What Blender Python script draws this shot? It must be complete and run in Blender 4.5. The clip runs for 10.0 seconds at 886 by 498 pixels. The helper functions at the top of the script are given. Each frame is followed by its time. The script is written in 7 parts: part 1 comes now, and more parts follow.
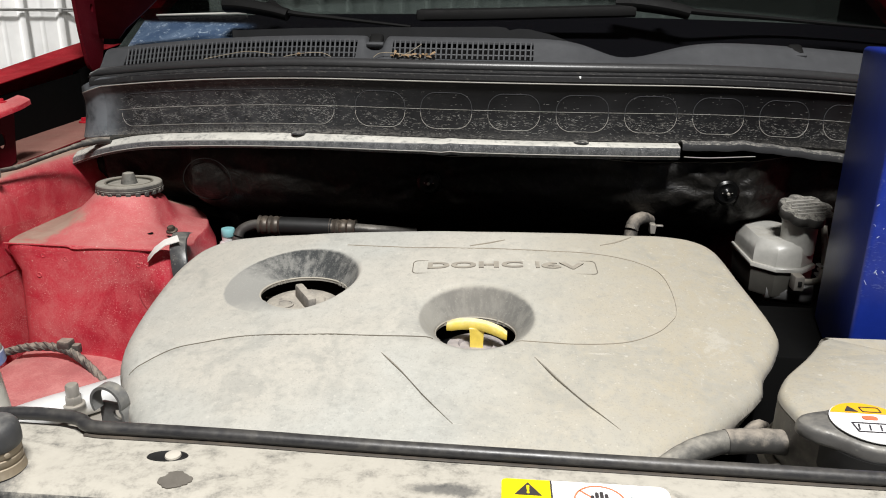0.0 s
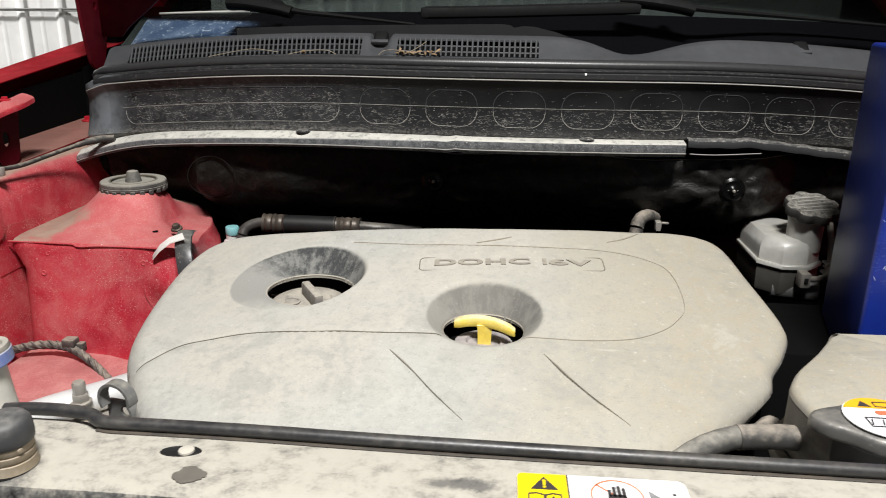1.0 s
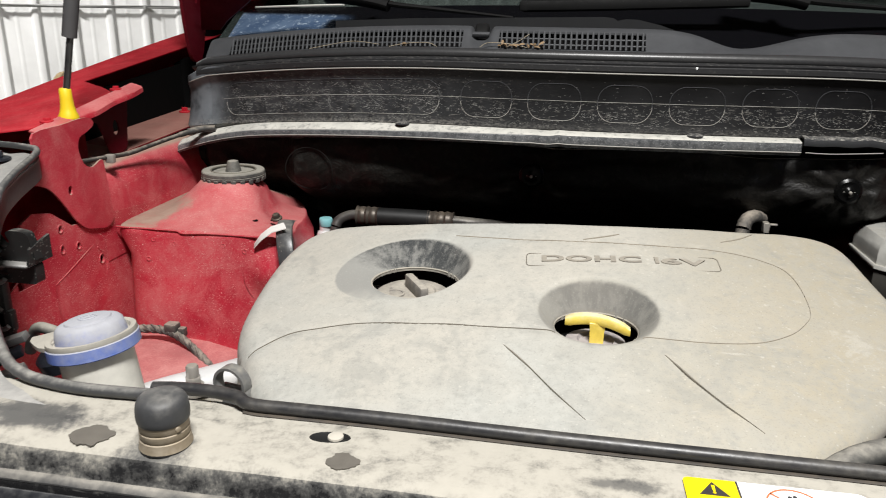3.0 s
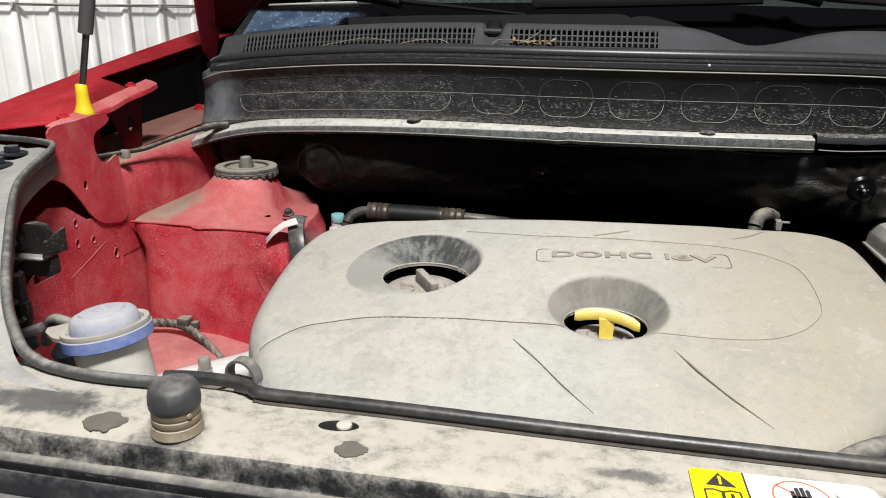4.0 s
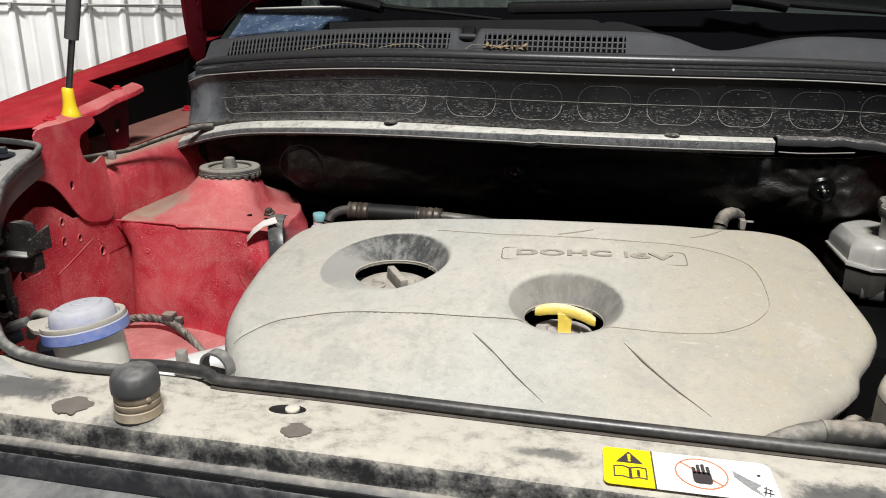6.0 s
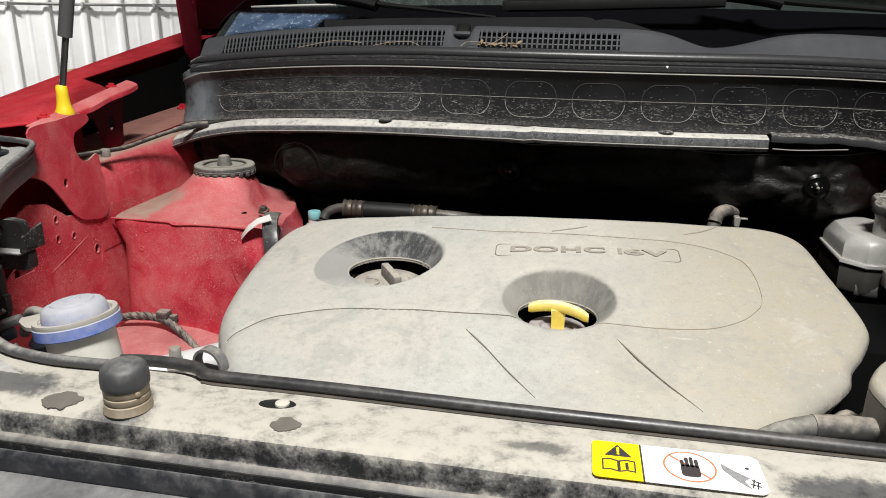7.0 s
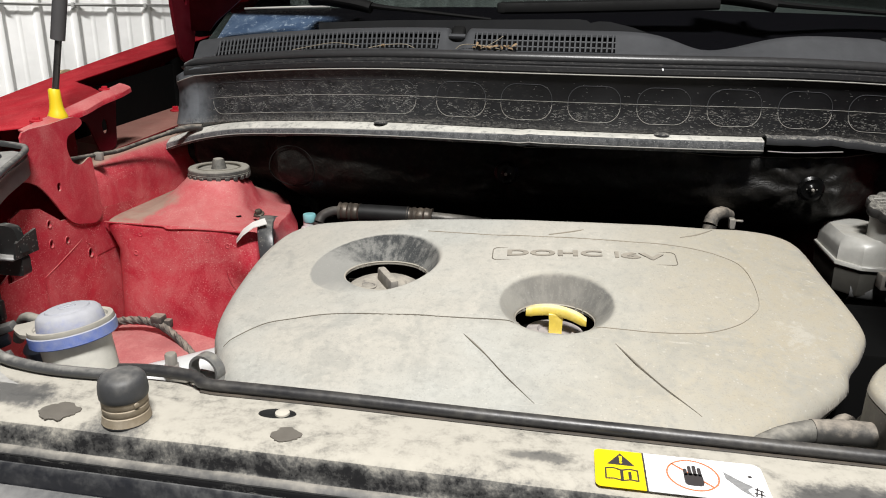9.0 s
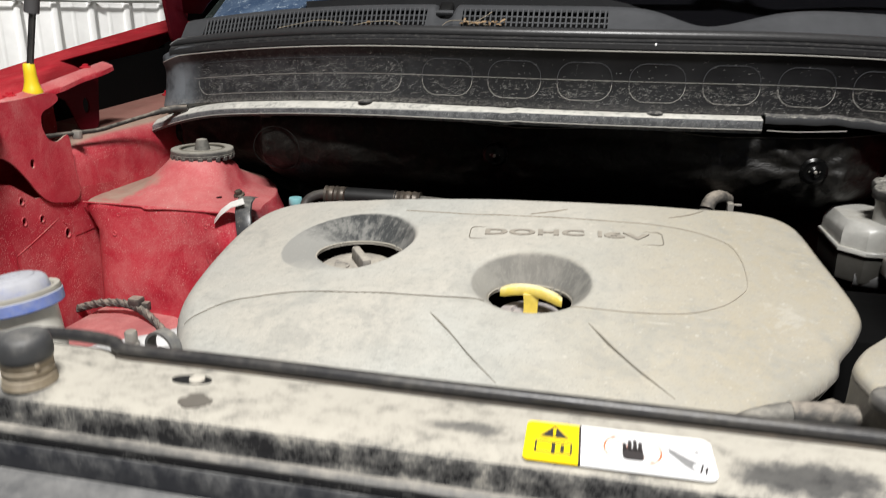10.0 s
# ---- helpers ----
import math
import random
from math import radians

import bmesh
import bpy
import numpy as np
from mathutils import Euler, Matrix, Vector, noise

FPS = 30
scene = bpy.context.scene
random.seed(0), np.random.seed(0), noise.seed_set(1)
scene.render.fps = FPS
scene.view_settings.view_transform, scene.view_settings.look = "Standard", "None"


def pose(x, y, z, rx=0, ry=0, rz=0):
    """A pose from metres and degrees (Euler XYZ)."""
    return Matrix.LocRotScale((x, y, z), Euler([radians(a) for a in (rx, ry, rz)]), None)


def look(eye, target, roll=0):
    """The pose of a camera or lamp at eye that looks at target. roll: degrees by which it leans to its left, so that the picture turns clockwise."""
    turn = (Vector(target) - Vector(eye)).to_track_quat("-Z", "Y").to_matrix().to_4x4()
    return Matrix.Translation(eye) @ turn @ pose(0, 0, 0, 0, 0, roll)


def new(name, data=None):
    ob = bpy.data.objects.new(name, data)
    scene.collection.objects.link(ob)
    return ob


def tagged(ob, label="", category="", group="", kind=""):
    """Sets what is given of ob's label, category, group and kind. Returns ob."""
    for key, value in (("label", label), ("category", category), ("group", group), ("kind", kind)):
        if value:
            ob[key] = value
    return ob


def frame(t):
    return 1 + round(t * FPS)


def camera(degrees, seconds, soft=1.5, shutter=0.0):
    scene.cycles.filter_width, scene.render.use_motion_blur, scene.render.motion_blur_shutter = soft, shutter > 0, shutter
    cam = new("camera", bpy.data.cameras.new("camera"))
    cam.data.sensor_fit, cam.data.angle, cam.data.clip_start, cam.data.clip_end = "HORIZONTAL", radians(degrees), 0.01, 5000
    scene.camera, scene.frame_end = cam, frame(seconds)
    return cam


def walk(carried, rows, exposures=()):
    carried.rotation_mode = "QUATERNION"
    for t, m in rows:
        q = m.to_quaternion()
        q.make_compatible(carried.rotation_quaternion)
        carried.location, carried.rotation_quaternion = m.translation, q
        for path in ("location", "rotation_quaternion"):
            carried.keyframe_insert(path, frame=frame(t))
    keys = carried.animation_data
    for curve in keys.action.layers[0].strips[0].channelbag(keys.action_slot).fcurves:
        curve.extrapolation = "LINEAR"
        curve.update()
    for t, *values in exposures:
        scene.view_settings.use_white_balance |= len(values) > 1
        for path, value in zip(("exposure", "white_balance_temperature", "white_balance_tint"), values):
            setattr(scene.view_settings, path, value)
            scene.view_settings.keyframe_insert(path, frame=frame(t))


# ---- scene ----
cam = camera(62.5, 10.0, soft=1.0, shutter=1.3)
PATH = [
    (0, (0.0058, 0.0145, 1.1993), (-0.1620, 1.9103, 0.5845), 0.84),
    (0.5, (0.0028, 0.0162, 1.1973), (-0.1629, 1.9119, 0.5820), 0.83),
    (1, (-0.0024, 0.0144, 1.1953), (-0.1684, 1.9105, 0.5811), 0.78),
    (1.5, (-0.0238, 0.0208, 1.1894), (-0.1936, 1.9163, 0.5746), 0.83),
    (2, (-0.0555, 0.0229, 1.1853), (-0.2695, 1.9141, 0.5707), 0.81),
    (2.5, (-0.0582, 0.0201, 1.1858), (-0.3364, 1.9024, 0.5696), 0.86),
    (4, (-0.0541, 0.0136, 1.1818), (-0.4079, 1.8820, 0.5622), 0.85),
    (4.5, (-0.0542, 0.0103, 1.1810), (-0.4159, 1.8766, 0.5596), 0.87),
    (5, (-0.0360, 0.0069, 1.1805), (-0.3986, 1.8727, 0.5584), 0.79),
    (5.5, (-0.0209, -0.0110, 1.1930), (-0.3796, 1.8554, 0.5700), 0.84),
    (7, (-0.0080, -0.0116, 1.1895), (-0.3588, 1.8558, 0.5652), 0.86),
    (7.5, (-0.0076, -0.0113, 1.1888), (-0.3539, 1.8567, 0.5639), 0.83),
    (8, (-0.0080, -0.0118, 1.1905), (-0.3485, 1.8572, 0.5652), 0.83),
    (8.5, (-0.0122, -0.0112, 1.1912), (-0.3472, 1.8588, 0.5660), 0.84),
    (9, (-0.0133, -0.0090, 1.1935), (-0.3442, 1.8617, 0.5682), 0.85),
    (9.5, (-0.0259, 0.0022, 1.1923), (-0.3513, 1.8740, 0.5673), 0.85),
    (9.7, (-0.0180, 0.0120, 1.1820), (-0.3500, 1.8830, 0.5570), 0.90),
    (9.8, (0.0030, 0.0190, 1.1790), (-0.3460, 1.8860, 0.5510), 0.90),
    (9.9, (0.0270, 0.0250, 1.1670), (-0.3520, 1.8870, 0.5420), 0.80),
    (10, (0.0318, 0.0258, 1.1586), (-0.3571, 1.8871, 0.5386), 0.80),
]
walk(cam, [(t, look(eye, target, roll)) for t, eye, target, roll in PATH])

# ---- light ----
EXPOSURE = 0.0
scene.view_settings.exposure = EXPOSURE
world = bpy.data.worlds.new("garage_air")
scene.world = world
world.use_nodes = True
world.node_tree.nodes["Background"].inputs["Color"].default_value = (0.9, 0.95, 1.0, 1)
world.node_tree.nodes["Background"].inputs["Strength"].default_value = 0.013


def tube_lamp(x, y, z, power, aim, spread, sx=0.55, sy=0.25):
    data = bpy.data.lights.new("ceiling_lamp_light", "AREA")
    data.shape, data.size, data.size_y, data.energy, data.spread = "RECTANGLE", sx, sy, power, radians(spread)
    data.color = (1.0, 0.985, 0.965)
    ob = new("ceiling_lamp_light", data)
    ob.matrix_world = look((x, y, z), aim)
    return ob


# place, power, aim and spread of each lamp, all unseen; the weak second is added fill, the last is added to brighten
# the ribbed wall it faces
LAMPS = [(0.18, -0.42, 2.95, 112, (0.126, -0.27, 0), 180), (1.5, -1.6, 2.95, 6, (1.05, -1.45, 0), 180), (-3.4, 1.2, 2.95, 54, (-2.7, 4.1, 0.9), 110)]
for lamp in LAMPS:
    tube_lamp(*lamp)


# ---- materials ----
class Nodes:
    def __init__(self, name):
        self.m = bpy.data.materials.new(name)
        self.m.use_nodes = True
        self.t = self.m.node_tree
        self.b = self.t.nodes["Principled BSDF"]
        self.pos = self.t.nodes.new("ShaderNodeNewGeometry")

    def node(self, kind, **values):
        n = self.t.nodes.new(kind)
        for k, v in values.items():
            n.inputs[int(k[1:]) if k[0] == "_" else k].default_value = v
        return n

    def link(self, a, b):
        self.t.links.new(a, b)

    def noise(self, scale, detail=4.0, rough=0.6, stretch=None, distortion=0.0):
        n = self.node("ShaderNodeTexNoise", Scale=scale, Detail=detail, Roughness=rough, Distortion=distortion)
        source = self.pos.outputs["Position"]
        if stretch:
            s = self.node("ShaderNodeVectorMath", _1=stretch)
            s.operation = "MULTIPLY"
            self.link(source, s.inputs[0])
            source = s.outputs[0]
        self.link(source, n.inputs["Vector"])
        return n.outputs["Fac"]

    def math(self, op, a, b=None, c=None):
        n = self.node("ShaderNodeMath")
        n.operation = op
        for i, v in enumerate((a, b, c)):
            if v is None:
                continue
            if isinstance(v, (int, float)):
                n.inputs[i].default_value = v
            else:
                self.link(v, n.inputs[i])
        return n.outputs[0]

    def ramp(self, v, lo, hi, a=0.0, b=1.0):
        n = self.node("ShaderNodeMapRange", _1=lo, _2=hi, _3=a, _4=b)
        n.interpolation_type = "SMOOTHSTEP"
        self.link(v, n.inputs[0])
        return n.outputs[0]

    def mix(self, f, a, b):
        n = self.t.nodes.new("ShaderNodeMix")
        n.data_type = "RGBA"
        for i, v in ((0, f), (6, a), (7, b)):
            if isinstance(v, (int, float)):
                n.inputs[i].default_value = v
            elif isinstance(v, tuple):
                n.inputs[i].default_value = (*v[:3], 1)
            else:
                self.link(v, n.inputs[i])
        return n.outputs[2]

    def up(self):
        s = self.t.nodes.new("ShaderNodeSeparateXYZ")
        self.link(self.pos.outputs["Normal"], s.inputs[0])
        return s.outputs[2]

    def bump(self, height, strength, distance):
        n = self.node("ShaderNodeBump", Strength=strength, Distance=distance)
        self.link(height, n.inputs["Height"])
        self.link(n.outputs[0], self.b.inputs["Normal"])

    def done(self, color, rough, metal=0.0, spec=0.5, coat=0.0):
        for key, v in (("Base Color", color), ("Roughness", rough), ("Metallic", metal), ("Specular IOR Level", spec), ("Coat Weight", coat)):
            if isinstance(v, (int, float)):
                self.b.inputs[key].default_value = v
            elif isinstance(v, tuple):
                self.b.inputs[key].default_value = (*v[:3], 1)
            else:
                self.link(v, self.b.inputs[key])
        return self.m


DUST = (0.50, 0.46, 0.385)


def dusty(name, base, rough, dust=DUST, specks=0.0, amount=0.3, up=0.4, vary=0.9, scale=14.0, soft=0.25, metal=0.0, coat=0.0, flecks=0.0, grain=0.3, fine=180.0, base2=None, spec=0.5):
    """A surface with settled dust: more on faces that look up, broken up at two scales."""
    n = Nodes(name)
    big, small = n.noise(scale, 5.0, 0.62, distortion=0.4), n.noise(fine, 3.0, 0.6)
    field = n.math("ADD", n.math("MULTIPLY", n.math("SUBTRACT", big, 0.5), vary), n.math("MULTIPLY", n.math("SUBTRACT", small, 0.5), grain))
    level = n.math("ADD", n.math("MULTIPLY_ADD", n.up(), up, amount), field)
    mask = n.ramp(level, 0.5 - soft, 0.5 + soft)
    if flecks:
        f = n.noise(300.0, 2.0, 0.5, stretch=(0.35, 1.0, 1.6), distortion=1.5)
        patch = n.ramp(n.noise(18.0, 3.0), 0.42, 0.62)
        mask = n.math("MAXIMUM", mask, n.math("MULTIPLY", n.math("MULTIPLY", n.ramp(f, 0.60, 0.66), patch), flecks))
    if specks:
        v = n.node("ShaderNodeTexVoronoi", Scale=330.0)
        n.link(n.pos.outputs["Position"], v.inputs["Vector"])
        keep = n.t.nodes.new("ShaderNodeSeparateXYZ")
        n.link(v.outputs["Color"], keep.inputs[0])
        dots = n.math("MULTIPLY", n.ramp(v.outputs["Distance"], 0.34, 0.18), n.ramp(keep.outputs[0], 0.72, 0.80))
        mask = n.math("MAXIMUM", mask, n.math("MULTIPLY", dots, specks))
    tone = n.noise(scale * 2.3, 4.0, 0.6)
    c0 = n.mix(tone, tuple(v * 0.75 for v in base), base2 or tuple(min(1, v * 1.3) for v in base))
    c1 = n.mix(n.noise(scale * 3.1, 5.0, 0.65), tuple(v * 0.78 for v in dust), tuple(min(1, v * 1.14) for v in dust))
    r = n.math("MULTIPLY_ADD", mask, 0.92 - rough, rough)
    n.bump(n.math("ADD", small, mask), 0.25, 0.0006)
    return n.done(n.mix(mask, c0, c1), r, metal, spec, coat)


def plain(name, color, rough, metal=0.0, vary=0.15, scale=40.0, spec=0.5, coat=0.0):
    n = Nodes(name)
    f = n.noise(scale, 4.0, 0.6)
    n.bump(n.noise(scale * 8, 2.0), 0.12, 0.0005)
    r = n.ramp(f, 0.2, 0.8, rough * 0.85, min(1, rough * 1.15))
    return n.done(n.mix(f, tuple(v * (1 - vary) for v in color), tuple(min(1, v * (1 + vary)) for v in color)), r, metal, spec, coat)


M = {}


def red_material(name, base, film, tan, specks, spec=0.35, low=0.72):
    """Crimson paint with a thin rosy film of dust, pale specks and tan dirt settled on level parts."""
    n = Nodes(name)
    big, mid, small = n.noise(8.0, 5.0, 0.65, distortion=0.5), n.noise(45.0, 5.0, 0.7), n.noise(480.0, 3.0, 0.65)
    up = n.up()
    paint = n.mix(n.ramp(big, 0.3, 0.7), tuple(v * low for v in base), tuple(v * 1.15 for v in base))
    cloud = n.noise(21.0, 6.0, 0.7, distortion=0.8)
    veil = n.math("ADD", n.math("ADD", n.math("MULTIPLY", big, 0.4), n.math("MULTIPLY", cloud, 0.45)), n.math("MULTIPLY", small, 0.3))
    veil = n.math("MULTIPLY", n.ramp(veil, 0.48, 0.74), film)
    veil = n.math("ADD", veil, n.math("MULTIPLY", n.ramp(up, 0.3, 0.9), film * 0.75))
    c = n.mix(veil, paint, (0.60, 0.27, 0.25))
    v = n.node("ShaderNodeTexVoronoi", Scale=620.0)
    n.link(n.pos.outputs["Position"], v.inputs["Vector"])
    keep = n.t.nodes.new("ShaderNodeSeparateXYZ")
    n.link(v.outputs["Color"], keep.inputs[0])
    dots = n.math("MULTIPLY", n.ramp(v.outputs["Distance"], 0.42, 0.20), n.ramp(keep.outputs[0], 0.66, 0.80))
    dots = n.math("MULTIPLY", dots, n.ramp(mid, 0.36, 0.60))
    c = n.mix(n.math("MULTIPLY", dots, specks), c, (0.66, 0.38, 0.34))
    w = n.node("ShaderNodeTexVoronoi", Scale=120.0)
    n.link(n.pos.outputs["Position"], w.inputs["Vector"])
    keep2 = n.t.nodes.new("ShaderNodeSeparateXYZ")
    n.link(w.outputs["Color"], keep2.inputs[0])
    chips = n.math("MULTIPLY", n.ramp(w.outputs["Distance"], 0.13, 0.07), n.ramp(keep2.outputs[0], 0.88, 0.92))
    c = n.mix(n.math("MULTIPLY", chips, specks), c, (0.70, 0.50, 0.44))
    dirt = n.math("MULTIPLY", n.ramp(up, 0.74, 0.90), n.ramp(n.math("ADD", n.math("MULTIPLY", big, 0.5), n.math("MULTIPLY", mid, 0.6)), 0.30, 0.48))
    s = n.t.nodes.new("ShaderNodeSeparateXYZ")
    n.link(n.pos.outputs["Position"], s.inputs[0])
    rear = n.math("SUBTRACT", n.math("MULTIPLY", n.math("SUBTRACT", s.outputs[1], 0.90), 0.5), n.math("ADD", s.outputs[0], 0.585))
    dirt = n.math("MULTIPLY", n.math("MULTIPLY", dirt, n.ramp(n.math("ADD", rear, n.math("MULTIPLY", n.math("SUBTRACT", mid, 0.5), 0.10)), 0.0, 0.035, 0.06, 1.0)), tan)
    c = n.mix(dirt, c, n.mix(mid, (0.26, 0.165, 0.125), (0.45, 0.335, 0.265)))
    n.bump(n.math("ADD", small, n.math("MULTIPLY", mid, 1.5)), 0.18, 0.0006)
    rough = n.math("ADD", n.ramp(big, 0.2, 0.8, 0.30, 0.46), n.math("MULTIPLY", dirt, 0.35))
    return n.done(c, rough, 0.0, spec, 0.0)


def felt_material():
    """Black sheeting with a crinkled, slightly shiny skin."""
    n = Nodes("black_insulation_sheet")
    a, b = n.noise(26.0, 5.0, 0.62, distortion=0.8), n.noise(120.0, 4.0, 0.7)
    n.bump(n.math("ADD", a, n.math("MULTIPLY", b, 0.25)), 0.5, 0.009)
    s = n.t.nodes.new("ShaderNodeSeparateXYZ")
    n.link(n.pos.outputs["Position"], s.inputs[0])
    c = n.mix(n.ramp(b, 0.45, 0.75), (0.0080, 0.0074, 0.0065), (0.020, 0.0180, 0.0155))
    return n.done(c, n.ramp(a, 0.3, 0.7, 0.38, 0.56), 0.0, n.ramp(s.outputs[0], -0.05, 0.22, 0.15, 0.46))


def cover_material():
    """Thick settled dust on grey plastic: tan and grey-green drifts, rubbed patches, specks and fine scratches."""
    n = Nodes("dusty_engine_cover_plastic")
    s = n.t.nodes.new("ShaderNodeSeparateXYZ")
    n.link(n.pos.outputs["Position"], s.inputs[0])
    drift = n.ramp(n.noise(5.5, 4.0, 0.55), 0.38, 0.62)
    rub = n.noise(15.0, 7.0, 0.72, distortion=0.8)
    cloud = n.noise(48.0, 6.0, 0.72, distortion=0.5)
    fine = n.noise(130.0, 5.0, 0.7)
    speck = n.noise(560.0, 3.0, 0.7)
    dust = n.mix(drift, (0.440, 0.438, 0.402), (0.478, 0.455, 0.400))
    brown = n.math("ADD", s.outputs[0], n.math("MULTIPLY", n.math("SUBTRACT", n.noise(6.0, 5.0, 0.65), 0.5), 0.35))
    dust = n.mix(n.ramp(brown, -0.10, 0.22, 0.0, 0.92), dust, (0.365, 0.325, 0.245))
    dust = n.mix(n.ramp(cloud, 0.36, 0.66, 0.0, 0.40), dust, (0.365, 0.358, 0.325))
    dust = n.mix(n.ramp(fine, 0.50, 0.70, 0.0, 0.28), dust, (0.285, 0.276, 0.245))
    # hands and sleeves have rubbed grey patches, denser on the front panel
    worn = n.math("ADD", rub, n.math("MULTIPLY", n.math("SUBTRACT", fine, 0.5), 0.40))
    worn = n.ramp(n.math("ADD", worn, n.ramp(s.outputs[1], 0.72, 0.60, 0.0, 0.06)), 0.50, 0.70)
    c = n.mix(n.math("MULTIPLY", worn, 0.36), dust, (0.275, 0.280, 0.262))
    fresh = n.ramp(n.math("ADD", n.noise(22.0, 6.0, 0.7, distortion=0.7), n.math("MULTIPLY", n.math("SUBTRACT", speck, 0.5), 0.30)), 0.60, 0.68)
    c = n.mix(n.math("MULTIPLY", fresh, 0.28), c, (0.54, 0.52, 0.465))
    scr = n.noise(210.0, 2.0, 0.5, stretch=(0.12, 1.0, 1.0), distortion=1.2)
    c = n.mix(n.math("MULTIPLY", n.math("MULTIPLY", n.ramp(scr, 0.66, 0.72), n.ramp(rub, 0.50, 0.62)), 0.35), c, (0.62, 0.59, 0.52))
    for scale, lo, hi, strength in ((150.0, 0.93, 0.98, 0.30), (330.0, 0.84, 0.92, 0.30)):
        v = n.node("ShaderNodeTexVoronoi", Scale=scale)
        n.link(n.pos.outputs["Position"], v.inputs["Vector"])
        keep = n.t.nodes.new("ShaderNodeSeparateXYZ")
        n.link(v.outputs["Color"], keep.inputs[0])
        c = n.mix(n.math("MULTIPLY", n.math("MULTIPLY", n.ramp(v.outputs["Distance"], 0.34, 0.14), n.ramp(keep.outputs[0], lo, hi)), strength), c, (0.64, 0.615, 0.55))
    c = n.mix(n.ramp(speck, 0.54, 0.70, 0.0, 0.40), c, (0.225, 0.218, 0.195))
    # hollows wiped darker, with dust left in streaks that run down to the hole
    streak = n.ramp(n.noise(34.0, 6.0, 0.72), 0.36, 0.70)
    for cx, cy, rx, ry, dark, pale, front in ((-0.2290, 0.7600, 0.0765, 0.0675, (0.050, 0.053, 0.054), (0.300, 0.296, 0.274), -0.072), (DIP[0], DIP[1], 0.0580, 0.0580, (0.165, 0.163, 0.152), (0.315, 0.305, 0.275), -0.052)):
        dx, dy = n.math("SUBTRACT", s.outputs[0], cx), n.math("SUBTRACT", s.outputs[1], cy)
        ex, ey = n.math("DIVIDE", dx, rx), n.math("DIVIDE", dy, ry)
        d = n.math("SQRT", n.math("ADD", n.math("MULTIPLY", ex, ex), n.math("MULTIPLY", ey, ey)))
        edge = n.ramp(n.math("ADD", d, n.math("MULTIPLY", n.math("SUBTRACT", fine, 0.5), 0.05)), 1.0, 0.955)
        wiped = n.ramp(n.math("ADD", dy, n.math("MULTIPLY", n.math("SUBTRACT", rub, 0.5), 0.04)), front, front + 0.035)
        back = n.ramp(n.math("ADD", n.math("ADD", dy, n.math("MULTIPLY", dx, 0.35)), n.math("MULTIPLY", n.math("SUBTRACT", cloud, 0.5), 0.06)), -0.006, 0.042)
        run = n.node("ShaderNodeCombineXYZ")
        n.link(n.math("MULTIPLY", n.math("ARCTAN2", dy, dx), 3.2), run.inputs[0])
        n.link(n.math("MULTIPLY", d, 2.4), run.inputs[1])
        trail = n.node("ShaderNodeTexNoise", Scale=2.4, Detail=5.0, Roughness=0.7)
        n.link(run.outputs[0], trail.inputs["Vector"])
        trail = n.ramp(n.math("ADD", n.math("MULTIPLY", trail.outputs["Fac"], 0.7), n.math("MULTIPLY", streak, 0.2)), 0.34, 0.60)
        tint = n.mix(n.math("MULTIPLY", back, n.math("SUBTRACT", 1.0, n.math("MULTIPLY", trail, 0.60))), pale, dark)
        tint = n.mix(n.ramp(speck, 0.60, 0.66, 0.0, 0.35), tint, (0.46, 0.45, 0.41))
        c = n.mix(n.math("MULTIPLY", edge, wiped), c, tint)
    # side walls hold less dust
    c = n.mix(n.ramp(n.up(), 0.55, 0.15), c, n.mix(rub, (0.16, 0.155, 0.145), (0.38, 0.35, 0.30)))
    n.bump(n.math("ADD", n.math("ADD", fine, n.math("MULTIPLY", speck, 0.5)), n.math("MULTIPLY", worn, -0.4)), 0.26, 0.0009)
    return n.done(c, n.ramp(worn, 0.0, 1.0, 0.93, 0.62), 0.0, 0.35)


